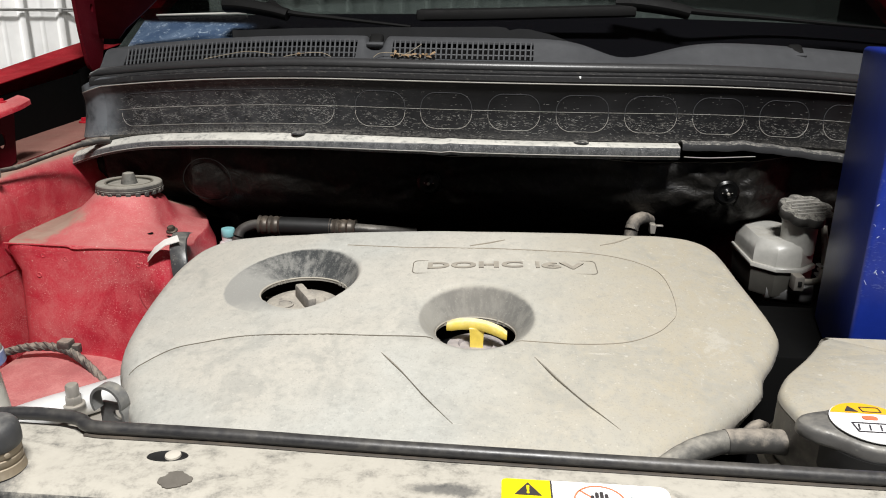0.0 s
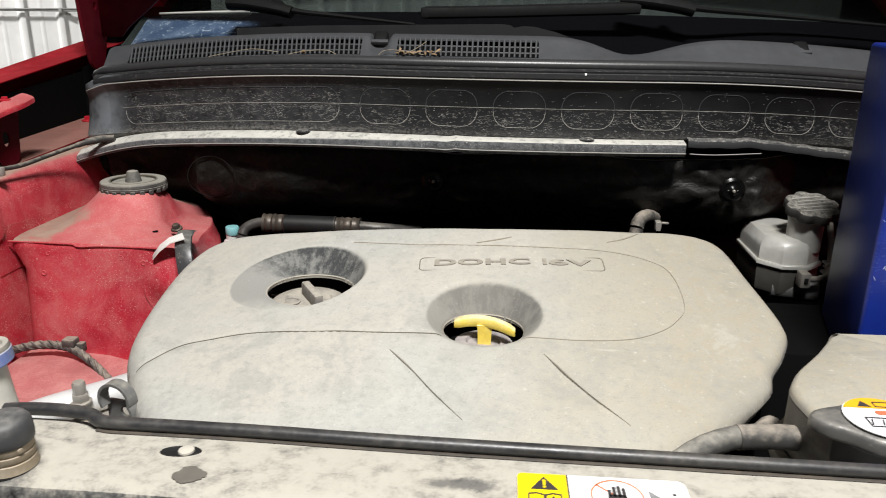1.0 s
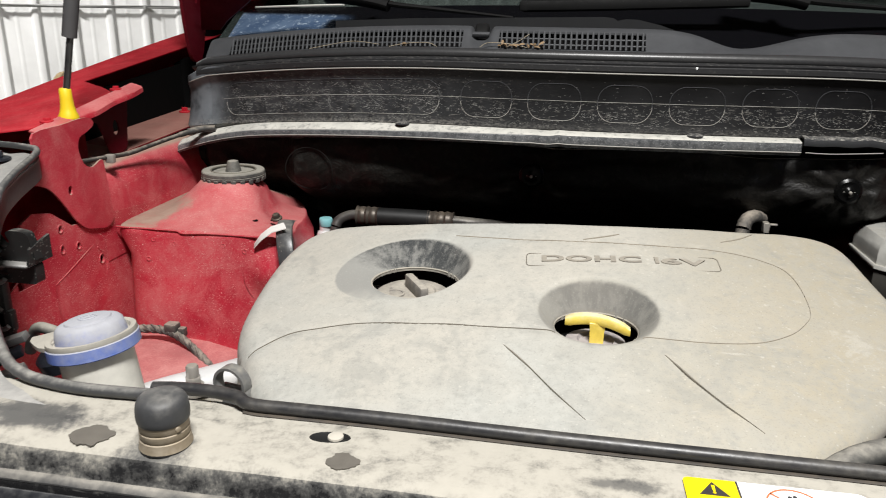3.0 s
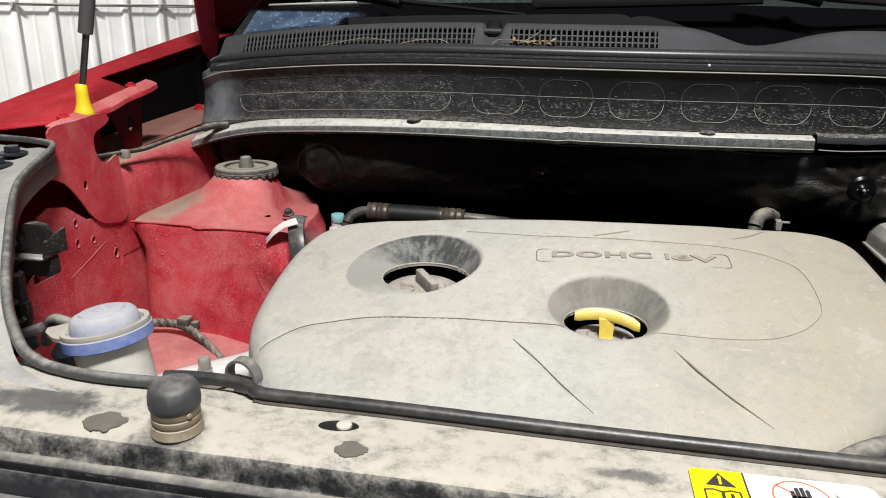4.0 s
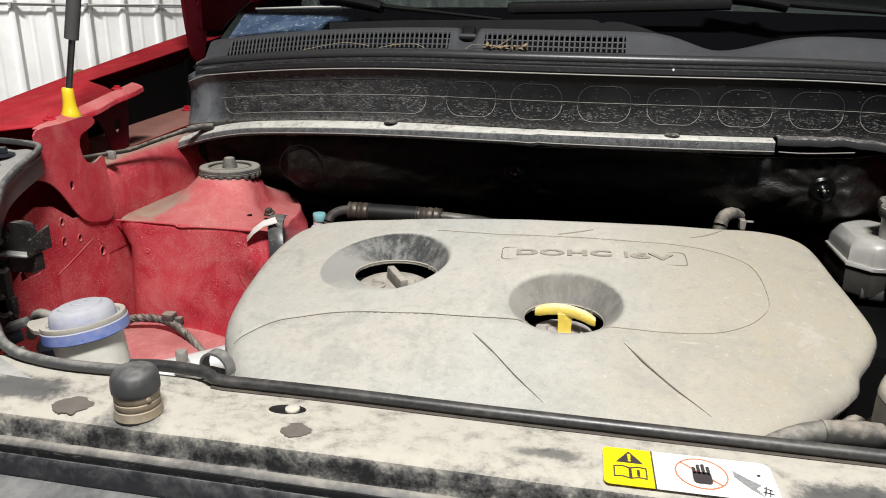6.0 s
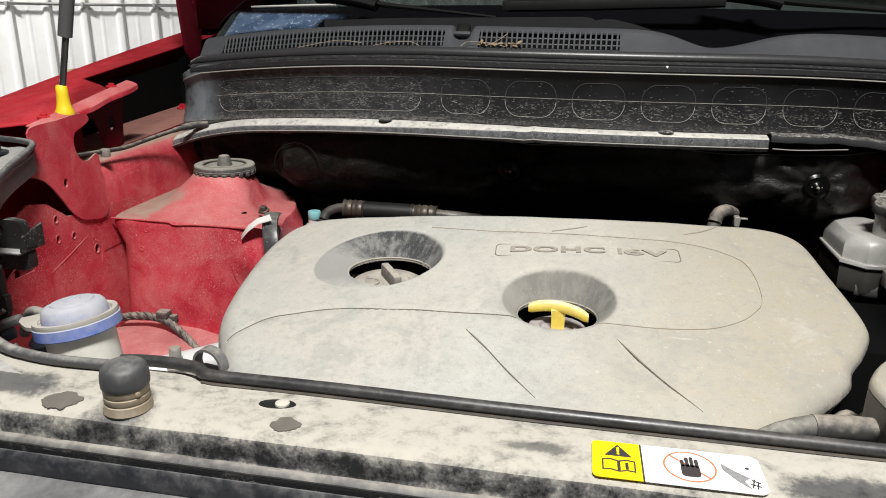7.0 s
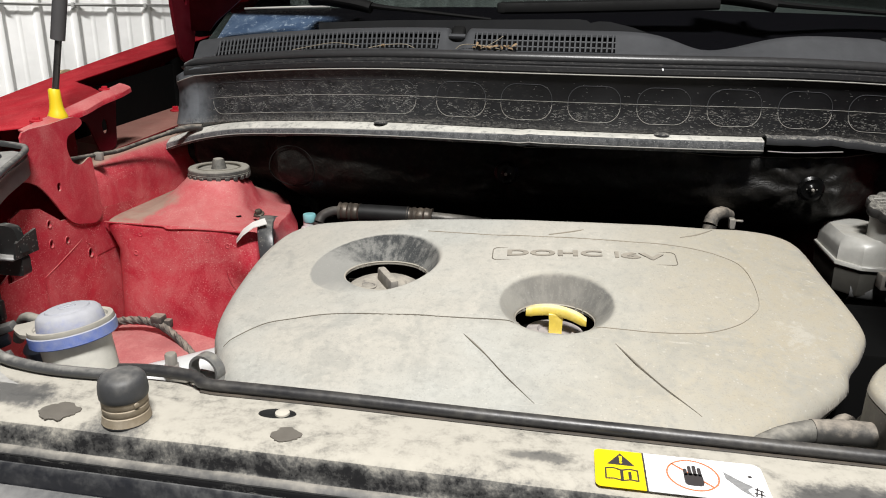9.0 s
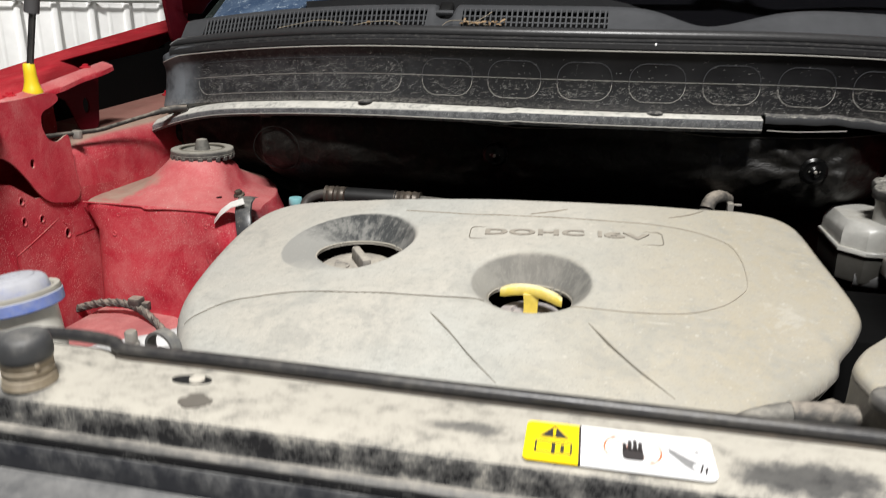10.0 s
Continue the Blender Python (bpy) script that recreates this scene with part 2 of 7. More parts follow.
def scuttle_material():
    """Black plastic with a crackle of dried dirt below the waterline."""
    n = Nodes("weathered_black_scuttle_plastic")
    s = n.t.nodes.new("ShaderNodeSeparateXYZ")
    n.link(n.pos.outputs["Position"], s.inputs[0])
    sag = n.math("MAXIMUM", n.math("DIVIDE", n.math("SUBTRACT", n.math("ABSOLUTE", s.outputs[0]), 0.2), 0.41), 0.0)
    height = n.math("ADD", s.outputs[2], n.math("MULTIPLY", n.math("MULTIPLY", sag, sag), 0.026))
    low = n.ramp(height, 1.082, 1.070)
    left = n.ramp(s.outputs[0], 0.0, -0.35)
    zone = n.math("MAXIMUM", low, n.math("MULTIPLY", left, 0.8))
    f = n.noise(170.0, 3.0, 0.6, stretch=(0.17, 1.0, 1.1), distortion=0.25)
    crack = n.ramp(n.math("ABSOLUTE", n.math("SUBTRACT", n.math("FRACT", n.math("MULTIPLY", f, 7.0)), 0.5)), 0.11, 0.03)
    patch = n.ramp(n.noise(190.0, 3.0, 0.7, stretch=(0.5, 1.0, 1.0)), 0.50, 0.56)
    tip = n.ramp(s.outputs[0], -0.560, -0.615)
    crack = n.math("MULTIPLY", crack, n.math("SUBTRACT", 1.0, tip))
    mark = n.math("MULTIPLY", n.math("MULTIPLY", crack, patch), n.math("MULTIPLY", zone, 0.30))
    foot = n.math("MULTIPLY", n.ramp(height, 1.052, 1.036), n.ramp(n.noise(420.0, 4.0, 0.75, stretch=(0.6, 1.0, 1.0)), 0.42, 0.60))
    mark = n.math("MAXIMUM", mark, n.math("MULTIPLY", foot, n.ramp(s.outputs[0], -0.05, -0.3, 0.15, 0.5)))
    film = n.ramp(n.noise(12.0, 4.0, 0.6), 0.3, 0.75)
    base = n.mix(film, (0.0045, 0.0045, 0.005), (0.013, 0.0132, 0.014))
    base = n.mix(n.math("MULTIPLY", n.ramp(s.outputs[0], -0.05, -0.38), n.ramp(n.noise(60.0, 6.0, 0.75), 0.25, 0.60)), base, (0.034, 0.035, 0.037))
    # lighter blue-grey left end: its grazing sheen is put into the colour
    base = n.mix(n.math("MULTIPLY", tip, n.ramp(n.noise(40.0, 4.0, 0.6), 0.1, 0.6)), base, (0.165, 0.18, 0.195))
    n.bump(n.math("ADD", f, mark), 0.35, 0.0008)
    return n.done(n.mix(mark, base, (0.40, 0.38, 0.34)), n.math("MULTIPLY_ADD", mark, 0.4, 0.5), 0.0, 0.22)


def rail_material():
    """Glossy black panel under a crust of beige dust, thinning to grey smears towards its front edge."""
    n = Nodes("black_panel_under_patchy_dust")
    big, mid, small = n.noise(36.0, 6.0, 0.66, distortion=0.6), n.noise(110.0, 5.0, 0.70), n.noise(520.0, 3.0, 0.65)
    smear = n.noise(48.0, 5.0, 0.62, stretch=(0.45, 1.4, 1.0), distortion=0.9)
    s = n.t.nodes.new("ShaderNodeSeparateXYZ")
    n.link(n.pos.outputs["Position"], s.inputs[0])
    x, y = s.outputs[0], s.outputs[1]
    level = n.ramp(y, 0.297, 0.314, 0.14, 0.74)
    level = n.math("ADD", level, n.ramp(n.up(), 0.2, 0.9, -0.30, 0.0))
    level = n.math("ADD", level, n.math("MULTIPLY", n.math("SUBTRACT", big, 0.5), 1.1))
    level = n.math("ADD", level, n.math("MULTIPLY", n.math("SUBTRACT", smear, 0.5), 0.9))
    level = n.math("ADD", level, n.math("MULTIPLY", n.math("SUBTRACT", mid, 0.5), 0.95))
    mask = n.ramp(n.math("ADD", level, n.math("MULTIPLY", n.math("SUBTRACT", small, 0.5), 0.45)), -0.05, 0.86)
    # places wiped thin: beside the bump stop, round its foot and beyond the label
    for cx, cy, rx, ry, keep in ((-0.345, 0.336, 0.042, 0.016, 0.30), (-0.257, 0.320, 0.019, 0.016, 0.35), (0.135, 0.325, 0.036, 0.018, 0.30), (-0.020, 0.333, 0.022, 0.006, 0.45)):
        dx = n.math("DIVIDE", n.math("SUBTRACT", x, cx), rx)
        dy = n.math("DIVIDE", n.math("SUBTRACT", y, cy), ry)
        d = n.math("SQRT", n.math("ADD", n.math("MULTIPLY", dx, dx), n.math("MULTIPLY", dy, dy)))
        d = n.math("ADD", d, n.math("MULTIPLY", n.math("SUBTRACT", n.noise(60.0, 6.0, 0.75), 0.5), 1.9))
        mask = n.math("MULTIPLY", mask, n.ramp(d, 0.45, 1.15, keep, 1.0))
    # scratches and chips of pale dirt on the dark edge
    chip = n.noise(160.0, 3.0, 0.6, stretch=(0.25, 1.0, 1.3), distortion=0.8)
    chips = n.math("MULTIPLY", n.ramp(chip, 0.64, 0.70), n.ramp(big, 0.42, 0.60))
    mask = n.math("MAXIMUM", mask, n.math("MULTIPLY", chips, 0.6))
    dust = n.mix(mid, (0.33, 0.312, 0.268), (0.43, 0.405, 0.350))
    dust = n.mix(n.ramp(mask, 0.15, 0.75), (0.27, 0.265, 0.25), dust)
    n.bump(n.math("ADD", mask, n.math("MULTIPLY", small, 0.3)), 0.25, 0.0008)
    return n.done(n.mix(mask, (0.016, 0.016, 0.017), dust), n.math("MULTIPLY_ADD", mask, 0.66, 0.24), 0.0, 0.45)


OIL, DIP = (-0.2125, 0.7520), (-0.0190, 0.6800)
M["cover"] = cover_material()
M["cowl"] = scuttle_material()
M["seam"] = plain("dirt_in_seam", (0.17, 0.155, 0.125), 0.9)
# ribbon colour that carries the shadow of the cover's folds
M["crease"] = plain("crease_shadow_colour", (0.235, 0.215, 0.178), 0.9, vary=0.35, scale=90.0)
M["seamfaint"] = plain("dust_filled_seam", (0.30, 0.27, 0.22), 0.9)
M["cowltop"] = dusty("grey_black_cowl_plastic", (0.058, 0.060, 0.064), 0.55, (0.22, 0.20, 0.19), amount=0.0, up=0.1, vary=0.5, scale=20.0, soft=0.4, spec=0.32)
M["rubber"] = dusty("dusty_black_rubber", (0.020, 0.020, 0.022), 0.36, (0.24, 0.22, 0.185), amount=0.14, up=0.12, vary=0.55, scale=16.0, soft=0.42, grain=0.35)
M["footdust"] = dusty("brown_dusty_rubber", (0.03, 0.025, 0.02), 0.7, (0.11, 0.088, 0.064), amount=0.10, up=0.3, vary=0.9, scale=60.0, soft=0.35)
M["greyrubber"] = dusty("grey_dusty_rubber", (0.05, 0.051, 0.053), 0.42, (0.36, 0.345, 0.31), amount=0.02, up=0.42, vary=0.7, scale=30.0, soft=0.35, grain=0.5)
M["stopcap"] = dusty("scuffed_rubber_stop", (0.045, 0.046, 0.048), 0.5, (0.24, 0.23, 0.21), amount=0.10, up=0.25, vary=0.8, scale=70.0, soft=0.35)
M["ridge"] = plain("moulded_line_dust_and_highlight", (0.34, 0.33, 0.30), 0.8)
M["red"] = red_material("dusty_red_car_paint", (0.49, 0.026, 0.048), 0.46, 1.0, 0.95, 0.36, 0.82)
M["redclean"] = red_material("red_car_paint", (0.44, 0.008, 0.022), 0.10, 0.0, 0.20, 0.0, 0.72)
M["redflange"] = red_material("rosy_dust_on_red_flange", (0.48, 0.020, 0.040), 0.45, 0.0, 0.5, 0.2)
# body red darkened: shade on hinges and flange bracket is in the colour
M["redshaded"] = red_material("red_paint_shade_in_colour", (0.085, 0.004, 0.009), 0.02, 0.0, 0.08, 0.04)
M["redpink"] = red_material("pink_dust_on_red_paint", (0.36, 0.050, 0.066), 0.60, 0.25, 0.6, 0.2)
M["rail"] = rail_material()
M["trim"] = dusty("dusty_grille_top_plastic", (0.05, 0.052, 0.056), 0.35, (0.24, 0.235, 0.225), amount=0.12, up=0.35, vary=1.0, scale=14.0, soft=0.4)
M["black"] = plain("black_plastic", (0.010, 0.010, 0.010), 0.5)
# body red darkened: settled dirt, plus shade put into the colour
M["redshelf"] = red_material("red_paint_dust_and_shade", (0.20, 0.014, 0.020), 0.12, 0.5, 0.3, 0.06)
M["felt"] = felt_material()
M["retainer"] = plain("glossy_black_retainer", (0.004, 0.004, 0.004), 0.28, vary=0.3, spec=0.22)
M["ringdust"] = plain("faint_dust_on_ring", (0.013, 0.0125, 0.0115), 0.8, vary=0.5, scale=60.0, spec=0.05)
# near-black for gaps, holes and unseen parts: shade is put into the colour
M["void"] = plain("shade_black_fill", (0.004, 0.004, 0.004), 0.9, spec=0.06)
M["alu"] = dusty("cast_aluminium", (0.72, 0.72, 0.71), 0.42, (0.5, 0.48, 0.44), amount=0.05, up=0.2, metal=0.25)
M["steel"] = dusty("dusty_steel", (0.34, 0.32, 0.29), 0.4, (0.40, 0.365, 0.30), amount=0.25, up=0.25, metal=0.35)
M["rusty"] = dusty("rusty_dark_steel", (0.085, 0.072, 0.060), 0.45, (0.24, 0.19, 0.14), amount=0.15, up=0.25, metal=0.5, scale=70.0)
M["brass"] = dusty("dusty_brass_thread", (0.24, 0.19, 0.125), 0.5, (0.42, 0.365, 0.285), amount=0.42, up=0.1, metal=0.35, vary=1.0, scale=60.0, soft=0.35)
M["yellow"] = dusty("yellow_plastic", (0.84, 0.60, 0.10), 0.4, (0.82, 0.76, 0.50), amount=0.26, up=0.36, vary=0.6, scale=60.0, soft=0.3)
M["boot"] = plain("yellow_rubber_boot", (0.85, 0.62, 0.02), 0.45, vary=0.08)
M["bluecap"] = dusty("blue_plastic_cap", (0.055, 0.125, 0.46), 0.45, (0.36, 0.37, 0.42), amount=0.42, up=0.42, vary=0.6, scale=30.0, soft=0.35, spec=0.3)
M["tank"] = dusty("milky_plastic_tank", (0.72, 0.70, 0.63), 0.4, (0.58, 0.53, 0.43), amount=0.15, up=0.2, scale=25.0)
M["milky"] = dusty("yellowed_milky_plastic", (0.42, 0.415, 0.385), 0.35, (0.40, 0.36, 0.29), amount=0.1, up=0.25, scale=25.0)
M["lid"] = dusty("dusty_blue_lid", (0.09, 0.15, 0.52), 0.5, (0.40, 0.405, 0.435), amount=0.72, up=0.22, vary=0.95, scale=28.0, soft=0.35, spec=0.3)
M["airside"] = dusty("grimy_plastic_side", (0.075, 0.072, 0.066), 0.5, (0.32, 0.30, 0.255), amount=0.36, up=0.3, vary=0.9, scale=30.0, soft=0.35, specks=0.4)
M["capgrey"] = dusty("dusty_grey_cap", (0.045, 0.043, 0.04), 0.55, (0.34, 0.325, 0.285), amount=0.05, up=0.46, vary=1.0, scale=170.0, soft=0.28, grain=0.9, fine=420.0)
M["rim"] = dusty("yellowed_plastic_rim", (0.30, 0.285, 0.25), 0.5, (0.46, 0.43, 0.37), amount=0.3, up=0.3)
M["bluebox"] = dusty("scuffed_blue_paint", (0.007, 0.024, 0.23), 0.38, (0.45, 0.5, 0.7), amount=-0.02, up=0.1, vary=0.3, scale=30.0, flecks=0.12)
M["wiperblack"] = plain("satin_black_wiper", (0.008, 0.008, 0.008), 0.7, spec=0.15)
M["loom"] = dusty("dusty_loom_tape", (0.05, 0.048, 0.045), 0.6, (0.32, 0.28, 0.23), amount=0.3, up=0.3, vary=0.9, scale=60.0)
M["dirtline"] = plain("dried_dirt", (0.38, 0.375, 0.355), 0.85, vary=0.5, scale=120.0)
M["wire"] = dusty("taped_dusty_wire", (0.035, 0.034, 0.032), 0.6, (0.30, 0.265, 0.22), amount=0.22, up=0.35, vary=0.9, scale=70.0)
M["hole_lip"] = plain("dust_on_rim", (0.42, 0.39, 0.33), 0.9)
M["teal"] = plain("teal_plastic_cap", (0.25, 0.55, 0.58), 0.45, vary=0.1)
M["white"] = plain("white_plastic", (0.75, 0.74, 0.70), 0.5, vary=0.08)
M["wall"] = dusty("white_painted_sheet_wall", (0.78, 0.78, 0.76), 0.5, (0.66, 0.65, 0.61), amount=0.1, up=0.3, vary=0.6, scale=1.6, soft=0.4)
M["floor"] = plain("grey_concrete", (0.30, 0.29, 0.27), 0.8, vary=0.3, scale=3.0)
M["ceiling"] = plain("grey_ceiling_sheet", (0.06, 0.066, 0.063), 0.8, vary=0.06, scale=2.0)
M["pipe"] = plain("grey_pipe", (0.34, 0.34, 0.33), 0.45, vary=0.2)
M["label"] = plain("white_label", (0.86, 0.86, 0.86), 0.35, vary=0.02)
M["labelyellow"] = plain("yellow_label", (0.9, 0.66, 0.01), 0.35, vary=0.03)
M["ink"] = plain("dark_label_ink", (0.04, 0.035, 0.035), 0.5)
M["inkred"] = plain("faded_red_label_ink", (0.55, 0.16, 0.07), 0.5)
M["bronze"] = dusty("yellowed_metal_fitting", (0.40, 0.31, 0.17), 0.45, DUST, amount=0.2, up=0.3, metal=0.4)
M["leaf"] = plain("dry_leaf", (0.27, 0.18, 0.10), 0.8, vary=0.35, scale=200.0)
M["wood"] = plain("pale_wood", (0.52, 0.38, 0.2), 0.7, vary=0.25)


def glass_material():
    n = Nodes("windscreen_glass")
    n.b.inputs["Transmission Weight"].default_value = 0.85
    n.b.inputs["IOR"].default_value = 1.45
    streak = n.ramp(n.noise(9.0, 5.0, 0.65, stretch=(1.0, 3.0, 1.0)), 0.42, 0.75)
    r = n.math("MULTIPLY_ADD", streak, 0.06, 0.02)
    return n.done((0.14, 0.17, 0.16), r)


M["glass"] = glass_material()


# ---- geometry helpers ----
def empty(name, at=(0, 0, 0)):
    ob = new(name)
    ob.location = at
    return ob


def place(ob):
    spot = Vector((0, 0, 0))
    while ob:
        spot += ob.location
        ob = ob.parent
    return spot


def part(name, bm, material, parent=None, label="", smooth=True, angle=40):
    """Links a bmesh given in world metres as one mesh object, under a thing or a part."""
    if isinstance(bm, tuple):
        verts, faces = bm
        me = bpy.data.meshes.new(name)
        me.from_pydata([tuple(map(float, v)) for v in verts], [], faces)
    else:
        bmesh.ops.recalc_face_normals(bm, faces=bm.faces)
        me = bpy.data.meshes.new(name)
        bm.to_mesh(me)
        bm.free()
    if parent is not None:
        me.transform(Matrix.Translation(-place(parent)))
    me.materials.append(M[material] if isinstance(material, str) else material)
    if smooth:
        me.polygons.foreach_set("use_smooth", [True] * len(me.polygons))
        me.set_sharp_from_angle(angle=radians(angle))
    ob = new(name, me)
    ob.parent = parent
    if label:
        ob["label"] = label
    return ob


def rbox(x0, x1, y0, y1, z0, z1, r=0.004, seg=2, m=None):
    bm = bmesh.new()
    bmesh.ops.create_cube(bm, size=1)
    bmesh.ops.transform(bm, matrix=Matrix.Translation(((x0 + x1) / 2, (y0 + y1) / 2, (z0 + z1) / 2)) @ Matrix.Diagonal((x1 - x0, y1 - y0, z1 - z0, 1)), verts=bm.verts)
    if r:
        bmesh.ops.bevel(bm, geom=bm.edges[:], offset=r, segments=seg, profile=0.5, affect="EDGES")
    if m is not None:
        bm.transform(m)
    return bm


def loft(rings, closed=True, cap=True):
    """A skin over rings of equal count."""
    bm = bmesh.new()
    rows = [[bm.verts.new(p) for p in ring] for ring in rings]
    n = len(rows[0])
    for a, b in zip(rows, rows[1:]):
        for i in range(n if closed else n - 1):
            j = (i + 1) % n
            bm.faces.new((a[i], a[j], b[j], b[i]))
    if cap and closed:
        bm.faces.new(rows[0][::-1])
        bm.faces.new(rows[-1])
    return bm


def turned(profile, at=(0, 0, 0), seg=40, m=None, lobes=0, depth=0.0):
    """A body of revolution about z from rows of radius and height; lobes scallop its rim."""
    rings = []
    for r, z in profile:
        ring = []
        for i in range(seg):
            a = 2 * math.pi * i / seg
            k = r * (1 - depth * (0.5 - 0.5 * math.cos(lobes * a)) ** 2) if lobes else r
            ring.append((k * math.cos(a), k * math.sin(a), z))
        rings.append(ring)
    bm = loft(rings)
    bm.transform(Matrix.Translation(at) @ (m or Matrix()))
    return bm


def curve(points, steps=8, closed=False):
    """A smooth line through points (Catmull-Rom)."""
    p = [Vector(q) for q in points]
    out = []
    n = len(p)
    for i in range(n if closed else n - 1):
        if closed:
            a, b, c, d = p[i - 1], p[i], p[(i + 1) % n], p[(i + 2) % n]
        else:
            a, b, c, d = p[max(i - 1, 0)], p[i], p[i + 1], p[min(i + 2, n - 1)]
        for k in range(steps):
            t = k / steps
            out.append(0.5 * (2 * b + (c - a) * t + (2 * a - 5 * b + 4 * c - d) * t * t + (3 * b - a - 3 * c + d) * t ** 3))
    if not closed:
        out.append(p[-1])
    return out


def tube(points, r, seg=10, steps=8, smooth=True, flat=1.0, ripple=None, closed=False):
    """A round bar along points; r may be a function of 0..1; flat squashes it in height."""
    line = curve(points, steps, closed) if smooth else [Vector(q) for q in points]
    n = len(line)
    rings = []
    side = None
    for i, q in enumerate(line):
        if closed:
            d = (line[(i + 1) % n] - line[i - 1]).normalized()
        else:
            d = (line[min(i + 1, n - 1)] - line[max(i - 1, 0)]).normalized()
        ref = Vector((0, 0, 1)) if abs(d.z) < 0.92 else Vector((0, 1, 0))
        if side is None or abs(d.z) < 0.92:
            side = d.cross(ref).normalized()
        else:
            side = (side - d * side.dot(d)).normalized()
        top = side.cross(d).normalized()
        k = r(i / max(n - 1, 1)) if callable(r) else r
        if ripple:
            k *= 1 + ripple * math.sin(i * 1.9) + ripple * 0.7 * noise.noise(q * 90)
        rings.append([q + side * (k * math.cos(2 * math.pi * j / seg)) + top * (k * flat * math.sin(2 * math.pi * j / seg)) for j in range(seg)])
    if closed:
        rings.append(rings[0])
    return loft(rings, cap=not closed)


def plate(outer, holes=(), thick=0.002, axis="z", level=0.0):
    """A sheet cut to an outline with holes, standing across an axis at a level."""
    bm = bmesh.new()
    put = {"z": lambda a, b: (a, b, level), "x": lambda a, b: (level, a, b), "y": lambda a, b: (a, level, b)}[axis]
    edges = []
    for loop in (outer, *holes):
        vs = [bm.verts.new(put(q[0], q[1])) for q in loop]
        edges += [bm.edges.new((vs[i - 1], vs[i])) for i in range(len(vs))]
    bmesh.ops.triangle_fill(bm, use_beauty=True, use_dissolve=False, edges=edges)
    got = bmesh.ops.extrude_face_region(bm, geom=bm.faces[:])
    d = {"z": (0, 0, -thick), "x": (-thick, 0, 0), "y": (0, thick, 0)}[axis]
    bmesh.ops.translate(bm, verts=[g for g in got["geom"] if isinstance(g, bmesh.types.BMVert)], vec=d)
    return bm


def ring2(cx, cy, rx, ry=None, n=20, turn=0.0):
    ry = ry or rx
    return [(cx + rx * math.cos(a) * math.cos(turn) - ry * math.sin(a) * math.sin(turn), cy + rx * math.cos(a) * math.sin(turn) + ry * math.sin(a) * math.cos(turn)) for a in (2 * math.pi * i / n for i in range(n))]


def rounded(x0, x1, y0, y1, r, n=6):
    out = []
    for cx, cy, a0 in ((x1 - r, y1 - r, 0), (x0 + r, y1 - r, 90), (x0 + r, y0 + r, 180), (x1 - r, y0 + r, 270)):
        out += [(cx + r * math.cos(radians(a0 + 90 * i / n)), cy + r * math.sin(radians(a0 + 90 * i / n))) for i in range(n + 1)]
    return out


def smooth2(points, steps=6, closed=True):
    return [(q.x, q.y) for q in curve([(a, b, 0) for a, b in points], steps, closed)]


def join(*bms):
    out = bmesh.new()
    for b in bms:
        me = bpy.data.meshes.new("joint")
        b.to_mesh(me)
        b.free()
        out.from_mesh(me)
        bpy.data.meshes.remove(me)
    return out


def sheet(rows, thick=0.002, down=(0, 0, -1)):
    """An open skin over rows of points, with a thickness."""
    bm = loft(rows, closed=False)
    got = bmesh.ops.extrude_face_region(bm, geom=bm.faces[:])
    bmesh.ops.translate(bm, verts=[g for g in got["geom"] if isinstance(g, bmesh.types.BMVert)], vec=Vector(down) * thick)
    return bm


def hexbolt(at, r=0.007, h=0.006, washer=0.012, m=None):
    a = turned([(r * 0.94, 0), (r, 0.0006), (r, h * 0.85), (r * 0.85, h)], seg=6)
    b = turned([(washer, -0.001), (washer, 0.001), (washer * 0.9, 0.0018)], seg=24)
    bm = join(b, a)
    bm.transform(Matrix.Translation(at) @ (m or Matrix()))
    return bm


